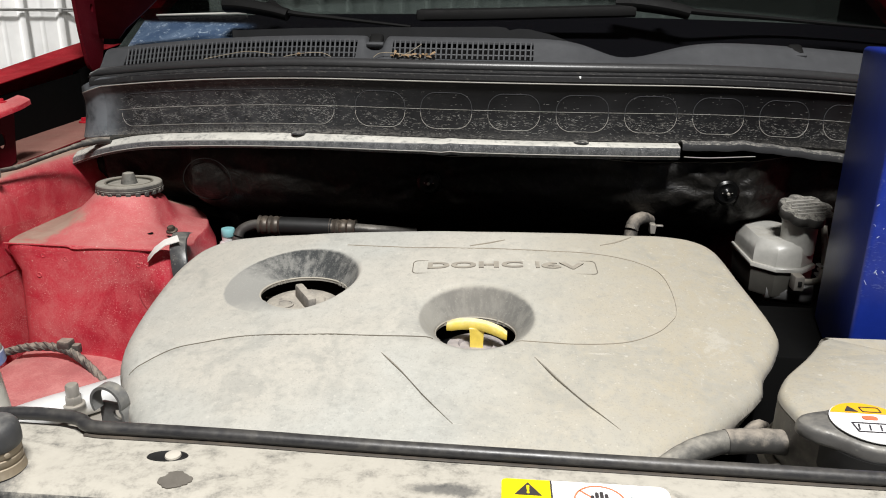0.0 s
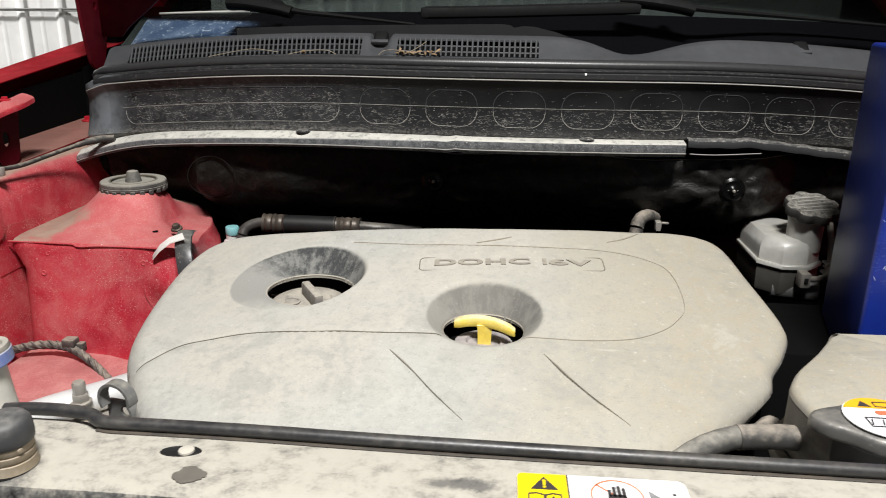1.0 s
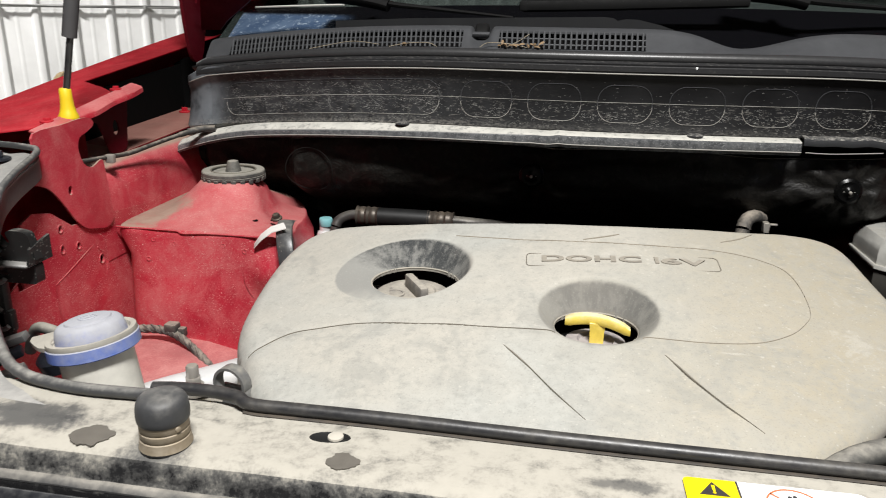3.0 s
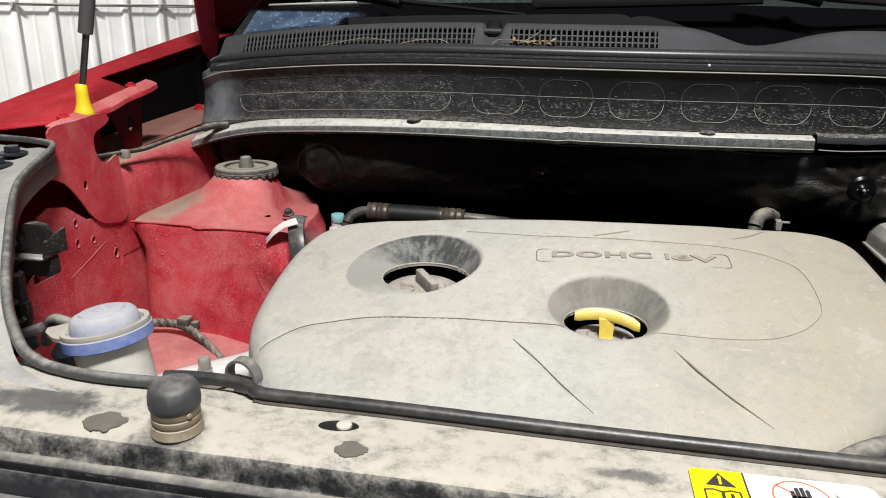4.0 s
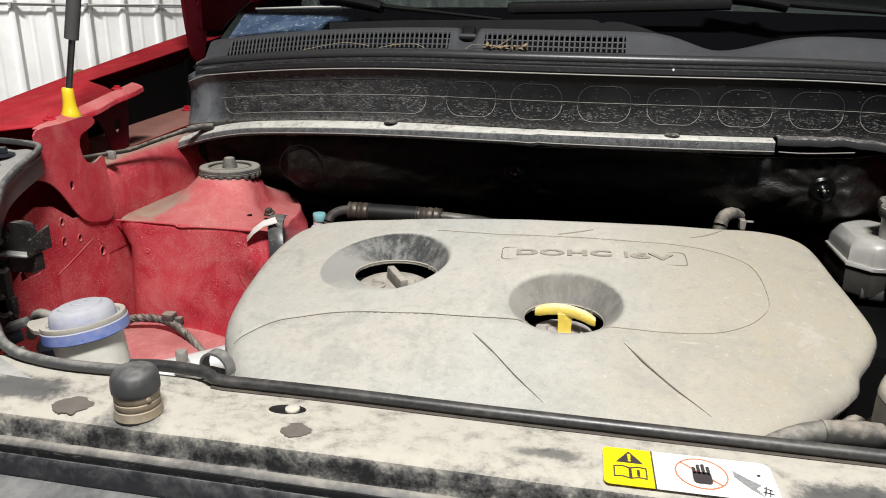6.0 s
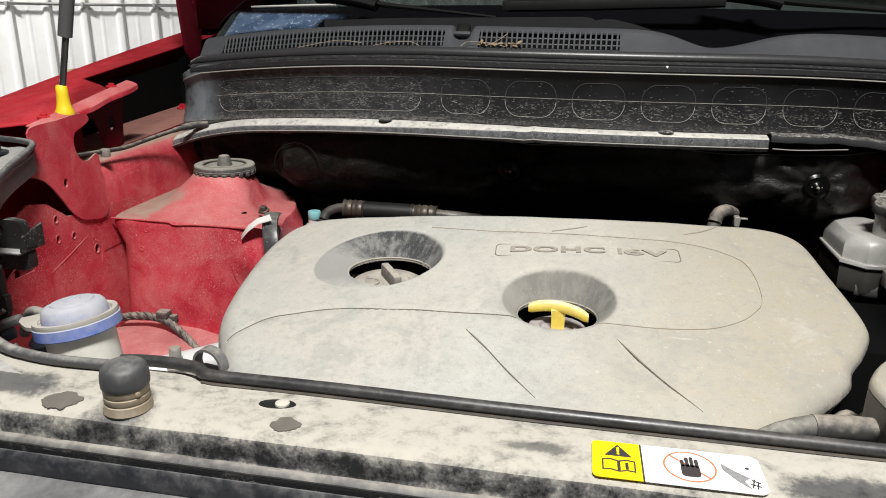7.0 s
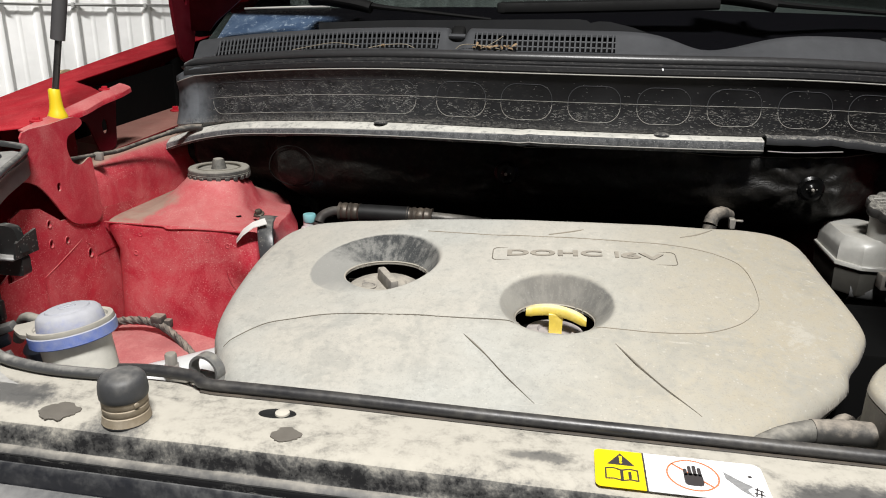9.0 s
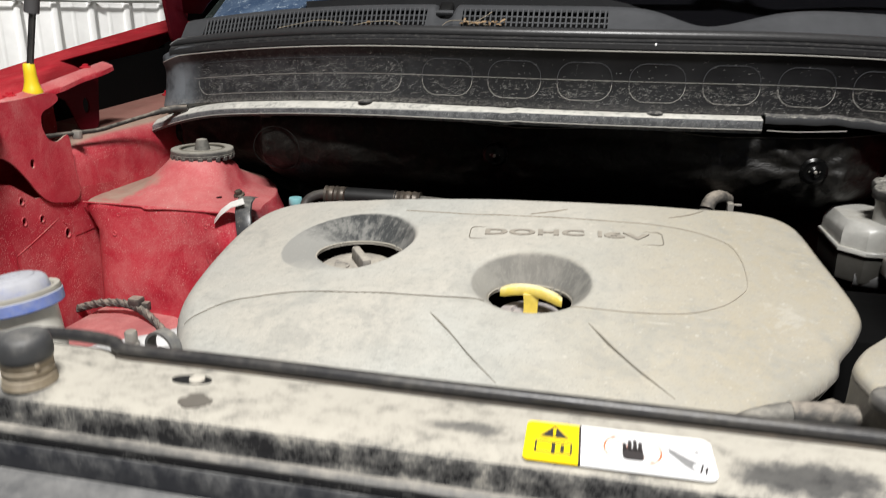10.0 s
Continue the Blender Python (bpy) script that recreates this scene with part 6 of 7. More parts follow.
# ---- front panel, seal, bump stop, label ----
def front_panel():
    ob = tagged(empty("front_crossmember", (0, 0.33, 0.95)), "black front crossmember panel under patchy beige dust", "panel")
    prof = [(0.376, 0.930), (0.374, 0.955), (0.3715, 0.9645), (0.366, 0.9662), (0.345, 0.9662), (0.325, 0.9660), (0.314, 0.9655), (0.3095, 0.9638), (0.3078, 0.9605), (0.3068, 0.9560), (0.3062, 0.9520), (0.3050, 0.9503), (0.3030, 0.9498), (0.3012, 0.9486), (0.3006, 0.9455), (0.3006, 0.90)]

    def back(x):
        return 0.10 * max(0, abs(x) - 0.30) ** 2
    rows = []
    for i in range(121):
        x = -0.62 + 1.24 * i / 120
        row = []
        for y, z in prof:
            w = 0.0004 * noise.noise((x * 20, y * 40, 0)) - 0.0016 * math.exp(-((x + 0.236 + 0.1 * (y - 0.34)) / 0.004) ** 2) * (1 if y > 0.312 else 0)
            row.append((x, y + back(x), z + w))
        rows.append(row)
    part("panel", sheet(rows, 0.002), "rail", ob)
    part("lip_dust", sheet([[(x, y + back(x), z + 0.0006 * noise.noise((x * 60, y * 60, 0))) for y, z in ((0.3058, 0.9512), (0.3045, 0.9516), (0.3024, 0.9508), (0.3008, 0.9490))] for x in [-0.6 + 1.2 * i / 90 for i in range(91)]], 0.001), "lip2", ob, "dust along the panel's front lip")
    # headlamp carrier that runs back along the fender
    inner = curve([(-0.340, 0.352, 0.9655), (-0.378, 0.362, 0.9665), (-0.412, 0.388, 0.9675), (-0.461, 0.442, 0.972), (-0.527, 0.525, 0.987), (-0.594, 0.616, 1.003), (-0.615, 0.663, 1.013), (-0.637, 0.728, 1.021), (-0.650, 0.748, 1.024)], 6)
    outer = curve([(-0.345, 0.310, 0.963), (-0.40, 0.305, 0.962), (-0.47, 0.32, 0.960), (-0.56, 0.37, 0.963), (-0.66, 0.46, 0.975), (-0.73, 0.58, 0.998), (-0.76, 0.66, 1.010), (-0.77, 0.73, 1.020), (-0.77, 0.76, 1.024)], 6)
    rows = []
    for a, b in zip(inner, outer):
        rows.append([a + Vector((0, 0, -0.02))] + [a + (b - a) * k / 6 + Vector((0, 0, 0.0015 * math.sin(k * 2.2))) for k in range(7)] + [b + Vector((-0.004, -0.006, -0.03))])
    part("headlamp_carrier", sheet(rows, 0.002), "carrier", ob, "dusty pale headlamp carrier")
    for x, y, z in ((-0.683, 0.722, 1.0225), (-0.674, 0.687, 1.0165)):
        part("bolt", hexbolt((x, y, z), 0.0085, 0.009, 0.0155), "boltdark", ob)
    # hole with a white plug
    slot = loft([[(x, y, z) for x, y in ring2(-0.1732, 0.3450, 0.0108 * k, 0.0047 * k, 32, 0.12)] for k, z in ((1.06, 0.9660), (1.0, 0.9668), (0.9, 0.9666), (0.02, 0.9664))])
    part("hole_rim", slot, "black", ob)
    part("plug", turned([(0.0044, 0), (0.0042, 0.0010), (0.0030, 0.0015), (0.0003, 0.0016)], (-0.1700, 0.3450, 0.9667), 24), "rim", ob, "white plug")
    # wet marks in the dust
    rnd = random.Random(7)
    for cx, cy, rx, ry, n in ((-0.1600, 0.3245, 0.0082, 0.0066, 56), (-0.299, 0.3215, 0.0108, 0.0098, 72)):
        loop = []
        for i in range(n):
            a = 2 * math.pi * i / n
            k = 1 + 0.28 * noise.noise((math.cos(a) * 1.6 + cx * 50, math.sin(a) * 1.6, 1)) + 0.16 * noise.noise((math.cos(a) * 5, math.sin(a) * 5 + cx * 9, 4))
            loop.append((cx + rx * k * math.cos(a), cy + ry * k * math.sin(a)))
        part("damp_mark", plate(loop, (), 0.0006, "z", 0.9667), "damp", ob, "dark damp mark in the dust")
    # grille top below the panel
    trim = tagged(empty("grille_trim", (0, 0.24, 0.92)), "dusty grey-black grille top trim", "trim")
    tp = [(0.2988, 0.90), (0.2988, 0.9440), (0.2982, 0.9455), (0.2970, 0.9457), (0.2958, 0.9440), (0.2950, 0.9380), (0.2944, 0.9325)]
    part("trim_face", sheet([[(x, y + back(x), z) for y, z in tp] for x in [-0.62 + 1.24 * i / 60 for i in range(61)]], 0.003), "trimface", trim, "dark upright edge of the trim")
    tq = [(0.2946, 0.9318), (0.2938, 0.9332), (0.2922, 0.9334), (0.2905, 0.9322), (0.284, 0.9305), (0.268, 0.928), (0.245, 0.923), (0.20, 0.910), (0.17, 0.885), (0.15, 0.84)]
    part("trim_top", sheet([[(x, y + back(x), z + 0.0004 * noise.noise((x * 25, y * 30, 7))) for y, z in tq] for x in [-0.62 + 1.24 * i / 90 for i in range(91)]], 0.003), "trim", trim)


M["trimface"] = dusty("scuffed_dark_trim_edge", (0.018, 0.019, 0.023), 0.32, (0.20, 0.20, 0.195), amount=0.14, up=0.3, vary=0.9, scale=40.0, soft=0.4, grain=0.5)
M["lip2"] = dusty("dust_on_edge", (0.05, 0.05, 0.05), 0.5, (0.36, 0.335, 0.29), amount=-0.05, up=0.55, vary=0.7, scale=40.0, soft=0.3)
M["carrier"] = dusty("pale_dusty_panel", (0.16, 0.16, 0.16), 0.35, (0.47, 0.455, 0.42), amount=0.22, up=0.3, vary=0.7, scale=14.0, soft=0.4)
M["boltdark"] = dusty("dark_bolt", (0.030, 0.034, 0.044), 0.35, (0.26, 0.265, 0.27), amount=0.0, up=0.3, metal=0.5, scale=60.0)
M["damp"] = plain("damp_dust", (0.115, 0.104, 0.088), 0.65, vary=0.25, scale=120.0)
front_panel()


def bump_seal():
    ob = tagged(empty("front_seal", (0, 0.35, 0.97)), "black rubber seal along the front panel", "seal")
    zt = 0.9702
    right = [(0.60, 0.384, zt), (0.40, 0.368, zt), (0.25, 0.3625, zt), (0.10, 0.3615, zt), (-0.05, 0.3615, zt), (-0.14, 0.3628, zt), (-0.200, 0.3625, zt), (-0.220, 0.3622, zt), (-0.2295, 0.3635, zt + 0.0004), (-0.2375, 0.3680, zt + 0.0012), (-0.255, 0.3700, zt + 0.0015), (-0.275, 0.3700, zt + 0.0012), (-0.290, 0.3685, zt + 0.0006)]
    part("seal_run", tube(right, 0.0040, 12, 8, flat=0.95, ripple=0.010), "rubber", ob)
    lower = [(x, y - 0.0036, 0.9668) for x, y, z in right[1:9]]
    part("seal_foot", tube(lower, 0.0015, 8, 8, flat=0.45, ripple=0.02), "footdust", ob, "dusty foot of the seal")
    left = [(-0.282, 0.3625, zt), (-0.299, 0.3612, zt), (-0.328, 0.3605, zt), (-0.352, 0.3630, zt), (-0.377, 0.3690, zt + 0.001), (-0.405, 0.3870, zt + 0.003), (-0.462, 0.4440, 0.979), (-0.528, 0.5265, 0.994), (-0.595, 0.6180, 1.010), (-0.614, 0.6620, 1.020), (-0.634, 0.7200, 1.028), (-0.645, 0.7400, 1.031), (-0.660, 0.7480, 1.032), (-0.70, 0.7540, 1.033), (-0.76, 0.7560, 1.034)]
    part("seal_run", tube(left, 0.0038, 12, 8, flat=0.95, ripple=0.012), "greyrubber", ob)
    stop = tagged(empty("bump_stop", (-0.257, 0.325, 0.966)), "black rubber bump stop on a threaded brass-coloured stem", "bump stop")
    at = (-0.2570, 0.3247, 0.9660)
    part("base_ring", turned([(0.0140, -0.001), (0.0136, 0.0006), (0.0125, 0.0010)], at, 32), "black", stop)
    stem = part("stem", turned([(0.0138, 0.0000), (0.0133, 0.0016), (0.0130, 0.0048), (0.0122, 0.0054), (0.0128, 0.0062), (0.0128, 0.0094), (0.0122, 0.0101), (0.0128, 0.0109), (0.0126, 0.0160)], at, 32), "brass", stop)
    part("cap", turned([(0.0128, 0.0142), (0.0135, 0.0152), (0.0137, 0.0180), (0.0134, 0.0225), (0.0127, 0.0255), (0.0112, 0.0274), (0.0090, 0.0283), (0.004, 0.0288), (0.0005, 0.0289)], at, 32), "stopcap", stop)
    part("pip", turned([(0.0016, 0), (0.0014, 0.0008), (0.0006, 0.0010)], seg=10, m=pose(at[0] + 0.0112, at[1] - 0.0060, at[2] + 0.0125, 90, 0, 62)), "brass", stem)


bump_seal()


def warning_label():
    z = 0.9669
    ob = tagged(empty("warning_label", (0.05, 0.33, z)), "yellow and white warning label with dark symbols", "label")
    turn = Matrix.Translation((0.0525, 0.3283, 0)) @ Matrix.Rotation(radians(0.8), 4, "Z")

    def flat(name, loop, mat, level, holes=(), label=""):
        bm = plate(loop, holes, 0.0003, "z", level)
        bm.transform(turn)
        part(name, bm, mat, ob, label, smooth=False)
    edge = rounded(-0.0170, 0.0425, -0.0160, 0.0168, 0.005)
    flat("white_field", [(-0.0170, -0.0160)] + edge[21:] + edge[:7] + [(-0.0170, 0.0168)], "label", z + 0.0004)
    flat("yellow_field", [(-0.0180, 0.0168)] + [q for q in rounded(-0.0430, -0.0180, -0.0160, 0.0168, 0.003) if q[0] < -0.03] + [(-0.0180, -0.0160)], "labelyellow", z + 0.0004)
    flat("divider", [(-0.0180, -0.016), (-0.0170, -0.016), (-0.0170, 0.0168), (-0.0180, 0.0168)], "ink", z + 0.0004)
    # warning triangle with its mark, open book
    flat("warning_triangle", [(-0.0365, 0.0035), (-0.0225, 0.0035), (-0.0295, 0.0140)], "ink", z + 0.0007)
    flat("warning_mark", [(-0.0301, 0.0065), (-0.0289, 0.0065), (-0.0287, 0.0110), (-0.0303, 0.0110)], "labelyellow", z + 0.0010)
    flat("warning_mark", ring2(-0.0295, 0.0052, 0.0008, None, 8), "labelyellow", z + 0.0010)
    for s in (-1, 1):
        c = -0.0295
        loop = [(c, -0.0105), (c + s * 0.0040, -0.0092), (c + s * 0.0085, -0.0098), (c + s * 0.0085, 0.0000), (c + s * 0.0040, 0.0008), (c, -0.0006)]
        hole = [(c + s * 0.0008, -0.0094), (c + s * 0.0040, -0.0083), (c + s * 0.0077, -0.0088), (c + s * 0.0077, -0.0008), (c + s * 0.0040, -0.0001), (c + s * 0.0008, -0.0014)]
        flat("book_page", loop, "ink", z + 0.0007, [hole])
    flat("book_mark", rounded(-0.0262, -0.0246, -0.0078, -0.0020, 0.0004, 2), "ink", z + 0.0007)
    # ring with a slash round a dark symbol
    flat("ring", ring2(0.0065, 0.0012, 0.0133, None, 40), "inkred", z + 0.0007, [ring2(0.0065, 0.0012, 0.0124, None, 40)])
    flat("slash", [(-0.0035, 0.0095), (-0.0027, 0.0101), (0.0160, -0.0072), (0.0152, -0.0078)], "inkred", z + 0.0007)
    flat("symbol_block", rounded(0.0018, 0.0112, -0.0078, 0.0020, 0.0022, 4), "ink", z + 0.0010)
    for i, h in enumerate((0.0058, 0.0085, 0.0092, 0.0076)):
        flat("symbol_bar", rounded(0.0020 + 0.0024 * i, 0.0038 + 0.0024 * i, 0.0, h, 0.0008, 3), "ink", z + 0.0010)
    # worn second symbol: wedge, dot and short strokes
    flat("symbol_wedge", [(0.0225, 0.0070), (0.0228, 0.0015), (0.0290, -0.0075), (0.0345, -0.0125), (0.0318, -0.0065), (0.0350, -0.0035), (0.0290, 0.0010)], "inkgrey", z + 0.0007)
    flat("symbol_dot", ring2(0.0352, 0.0050, 0.0011, 0.0009, 10), "ink", z + 0.0007)
    for a, b in (((0.0355, -0.0050), (0.0395, -0.0070)), ((0.0370, -0.0040), (0.0350, -0.0115)), ((0.0385, -0.0060), (0.0372, -0.0120)), ((0.0345, -0.0085), (0.0395, -0.0100))):
        d = Vector((b[0] - a[0], b[1] - a[1])).normalized() * 0.00035
        flat("symbol_stroke", [(a[0] - d.y, a[1] + d.x), (a[0] + d.y, a[1] - d.x), (b[0] + d.y, b[1] - d.x), (b[0] - d.y, b[1] + d.x)], "ink", z + 0.0007)


M["inkgrey"] = plain("worn_grey_ink", (0.22, 0.22, 0.22), 0.5, vary=0.4, scale=400.0)
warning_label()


# ---- right side of the bay ----
def right_side():
    box = tagged(empty("air_box", (0.40, 0.52, 0.80)), "dust-covered plastic air box with a scooped corner", "air box")
    plan = [(0.290, 0.6235), (0.31, 0.6255), (0.60, 0.634), (0.655, 0.60), (0.655, 0.45), (0.62, 0.43), (0.30, 0.430), (0.240, 0.452), (0.219, 0.476), (0.2135, 0.500), (0.2132, 0.518), (0.2175, 0.5305), (0.2275, 0.5480), (0.2410, 0.5650), (0.2550, 0.5825), (0.2650, 0.5965), (0.2735, 0.6085), (0.280, 0.618)]
    plan = smooth2(plan, 6)
    c = Vector((0.42, 0.53))
    rings = []
    for s, z in ((1.0, 0.70), (1.0, 0.80), (1.0, 0.880), (1.0, 0.9285), (0.997, 0.9315), (0.99, 0.9340), (0.975, 0.9360), (0.6, 0.9385)):
        rings.append([(c.x + (a - c.x) * s, c.y + (b - c.y) * s, z) for a, b in plan])
    part("lid", loft(rings[3:]), "cover", box)
    part("side_wall", loft([[(a, b, z + 0.0) for a, b, z in r] for r in rings[:3]] + [[(c.x + (a - c.x) * 0.999, c.y + (b - c.y) * 0.999, 0.9275) for a, b, z in rings[2]]]), "airside", box, "grimy dark side")
    part("seam_flange", tube([(a - 0.002, b - 0.001, 0.882) for a, b in plan], 0.007, 8, smooth=False, closed=True), "airside", box)
    cap = tagged(empty("radiator_cap", (0.252, 0.446, 0.93)), "dusty metal radiator cap with a warning label", "cap")
    at = (0.254, 0.466, 0.9305)
    loop = []
    for i in range(64):
        a = 2 * math.pi * i / 64
        r = 0.0290 + 0.0175 * max(0, math.cos(a)) ** 12 + 0.0175 * max(0, -math.cos(a)) ** 12
        loop.append((r * math.cos(a - radians(6)), r * math.sin(a - radians(6))))
    rings = [[(at[0] + x * s, at[1] + y * s, at[2] + z) for x, y in loop] for s, z in ((0.90, -0.001), (0.97, 0.0), (1.0, 0.002), (1.0, 0.0065), (0.97, 0.0095), (0.90, 0.011), (0.1, 0.0125))]
    part("cap_plate", loft(rings), "capmetal", cap)
    part("neck", turned([(0.026, -0.10), (0.026, -0.03), (0.030, -0.02), (0.030, 0.0)], at, 32), "black", cap)
    lz = at[2] + 0.0135
    white = [q for q in ring2(at[0], at[1], 0.0258, None, 60)]
    part("label_disc", plate(white, (), 0.0006, "z", lz), "label", cap, "white round label")
    seg = [q for q in ring2(at[0], at[1], 0.0252, None, 80) if q[1] > at[1] + 0.011]
    part("label_segment", plate(seg, (), 0.0003, "z", lz + 0.0006), "labelamber", cap, "amber label segment")
    x, y = at[0], at[1]
    part("warning_triangle", plate([(x - 0.0125, y + 0.0125), (x - 0.0035, y + 0.0125), (x - 0.008, y + 0.0200)], (), 0.0003, "z", lz + 0.0010), "ink", cap)
    part("book_mark", plate(rounded(x - 0.001, x + 0.012, y + 0.0125, y + 0.0195, 0.001, 2), [rounded(x - 0.0002, x + 0.0112, y + 0.0133, y + 0.0187, 0.001, 2)], 0.0003, "z", lz + 0.0010), "ink", cap)
    part("red_mark", plate(rounded(x - 0.004, x + 0.006, y + 0.003, y + 0.008, 0.002, 3), (), 0.0003, "z", lz + 0.0006), "inkred", cap)
    part("symbol_frame", plate([(x - 0.014, y - 0.013), (x + 0.016, y - 0.013), (x + 0.016, y - 0.001), (x - 0.014, y - 0.001)], [[(x - 0.013, y - 0.012), (x + 0.015, y - 0.012), (x + 0.015, y - 0.002), (x - 0.013, y - 0.002)]], 0.0003, "z", lz + 0.0006), "ink", cap)
    for i in range(4):
        q = x - 0.010 + 0.007 * i
        part("symbol_stroke", plate([(q - 0.0026, y - 0.0105), (q - 0.0016, y - 0.0105), (q + 0.0004, y - 0.0035), (q - 0.0006, y - 0.0035)], (), 0.0003, "z", lz + 0.0006), "ink", cap)
    # brake fluid reservoir
    res = tagged(empty("brake_fluid_reservoir", (0.39, 1.01, 0.84)), "milky plastic brake fluid reservoir with a dusty cap", "reservoir")
    body_loop = [q for q in rounded(0.340, 0.421, 0.962, 1.10, 0.024, 1)]
    cxy = (0.3805, 1.03)

    def lvl(s, z):
        return [(cxy[0] + (a - cxy[0]) * s, cxy[1] + (b - cxy[1]) * s, z) for a, b in body_loop]
    part("lower_tank", loft([lvl(0.93, 0.842), lvl(0.96, 0.846), lvl(0.985, 0.866), lvl(0.985, 0.879)]), "tankdark", res, "lower tank with shade in its colour")
    part("joint_flange", loft([lvl(1.02, 0.8785), lvl(1.045, 0.8800), lvl(1.045, 0.8838), lvl(1.03, 0.8850)]), "milky", res)
    for tx, tz in ((0.4255, 0.889), (0.4275, 0.8825), (0.4245, 0.876)):
        part("moulded_tab", rbox(tx - 0.007, tx + 0.003, 0.958, 0.975, tz - 0.0018, tz + 0.0018, 0.001, 1), "milky", res)
    part("upper_tank", loft([lvl(0.96, 0.885), lvl(0.955, 0.901), lvl(0.89, 0.910), lvl(0.80, 0.9165), lvl(0.68, 0.9175)]), "milky", res)
    part("neck", turned([(0.0225, 0.0), (0.0225, 0.04), (0.0235, 0.042), (0.0235, 0.05)], (0.398, 0.994, 0.90), 28), "milky", res)
    cap_at = pose(0.4005, 0.988, 0.9625, 17, -3, 12)
    fluid_cap = part("cap", turned([(0.0335, -0.0125), (0.0348, -0.011), (0.0352, -0.0025), (0.0338, -0.0003), (0.031, 0.0), (0.018, 0.0006), (0.001, 0.0008)], seg=96, m=cap_at, lobes=8, depth=0.13), "capgrey", res, "scalloped dusty cap")
    for i in range(5):
        part("cap_text_bar", rbox(-0.022 + 0.004 * (i % 2), 0.022 - 0.005 * ((i + 1) % 2), -0.0012, 0.0012, -0.0004, 0.0005, 0, m=cap_at @ pose(0, -0.016 + 0.0078 * i, 0.0010)), "ridge", fluid_cap)
    plug = part("sensor_plug", rbox(0.381, 0.394, 0.938, 0.956, 0.862, 0.882, 0.002), "steel", res)
    part("plug_latch", rbox(0.3855, 0.3905, 0.9365, 0.9395, 0.868, 0.876, 0.001), "black", plug)
    part("cylinder", tube([(0.362, 0.985, 0.848), (0.418, 0.972, 0.848)], 0.017, 16, smooth=False), "grimy", res)
    part("brake_pipe", tube([(0.392, 0.947, 0.873), (0.408, 0.948, 0.873), (0.421, 0.955, 0.880), (0.432, 0.985, 0.905), (0.44, 1.02, 0.93)], 0.0042, 10), "steel", res)
    # assumed tray in shade black closes the dark space below the reservoir
    blk = tagged(empty("battery_tray", (0.40, 0.85, 0.7)), "dark plastic tray beside the engine", "tray")
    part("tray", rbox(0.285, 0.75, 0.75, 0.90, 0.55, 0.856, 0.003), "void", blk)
    blue = tagged(empty("blue_steel_box", (0.47, 0.71, 0.84)), "scuffed dark blue painted steel box standing in the bay", "box")
    lean = pose(0.334, 0.680, 0, 0, 0, -14)
    part("case", rbox(0.0, 0.30, 0.0, 0.190, 0.8565, 1.172, 0.0045, 3, lean), "bluebox", blue)
    for i in range(44):
        rnd = random.Random(100 + i)
        x, z, l, a = rnd.uniform(0.001, 0.06), rnd.uniform(0.86, 1.12), rnd.uniform(0.0008, 0.0045), rnd.uniform(-1.0, 1.0)
        dx, dz = l * math.sin(a), l * math.cos(a)
        part("scratch", tube([lean @ Vector((x, -0.0001, z)), lean @ Vector((x + dx, -0.0001, z + dz))], 0.00018 + 0.00022 * rnd.random(), 5, smooth=False), "scratch", blue)
    # right inner wing and fender, closing the bay
    part("inner_wing", plate([(0.30, 0.50), (1.25, 0.50), (1.25, 0.985), (0.30, 0.96)], (), 0.003, "x", 0.70), "red", body)
    rows = [[(0.69, y, 1.03 + 0.11 * (y - 0.84)), (0.74, y, 1.04 + 0.11 * (y - 0.84)), (0.83, y, 1.05 + 0.12 * (y - 0.84)), (0.90, y, 0.98), (0.91, y, 0.65)] for y in (0.30, 0.6, 0.9, 1.2, 1.5)]
    part("fender", sheet(rows, 0.002), "redclean", body, "glossy red front fender")


M["grimy"] = dusty("grimy_cast_metal", (0.16, 0.16, 0.16), 0.5, (0.30, 0.28, 0.24), amount=0.1, up=0.3, metal=0.3)
M["capmetal"] = dusty("worn_cap_metal", (0.15, 0.147, 0.142), 0.34, (0.24, 0.228, 0.20), amount=0.14, up=0.3, metal=0.45, vary=1.1, scale=45.0, specks=0.5)
M["labelamber"] = plain("amber_label", (0.85, 0.42, 0.01), 0.35, vary=0.03)
# darker copy of the milky plastic, shade put into its colour
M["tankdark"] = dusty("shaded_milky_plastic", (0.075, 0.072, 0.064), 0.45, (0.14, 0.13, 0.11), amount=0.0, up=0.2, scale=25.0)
M["scratch"] = plain("pale_scratch", (0.42, 0.47, 0.62), 0.6)
right_side()


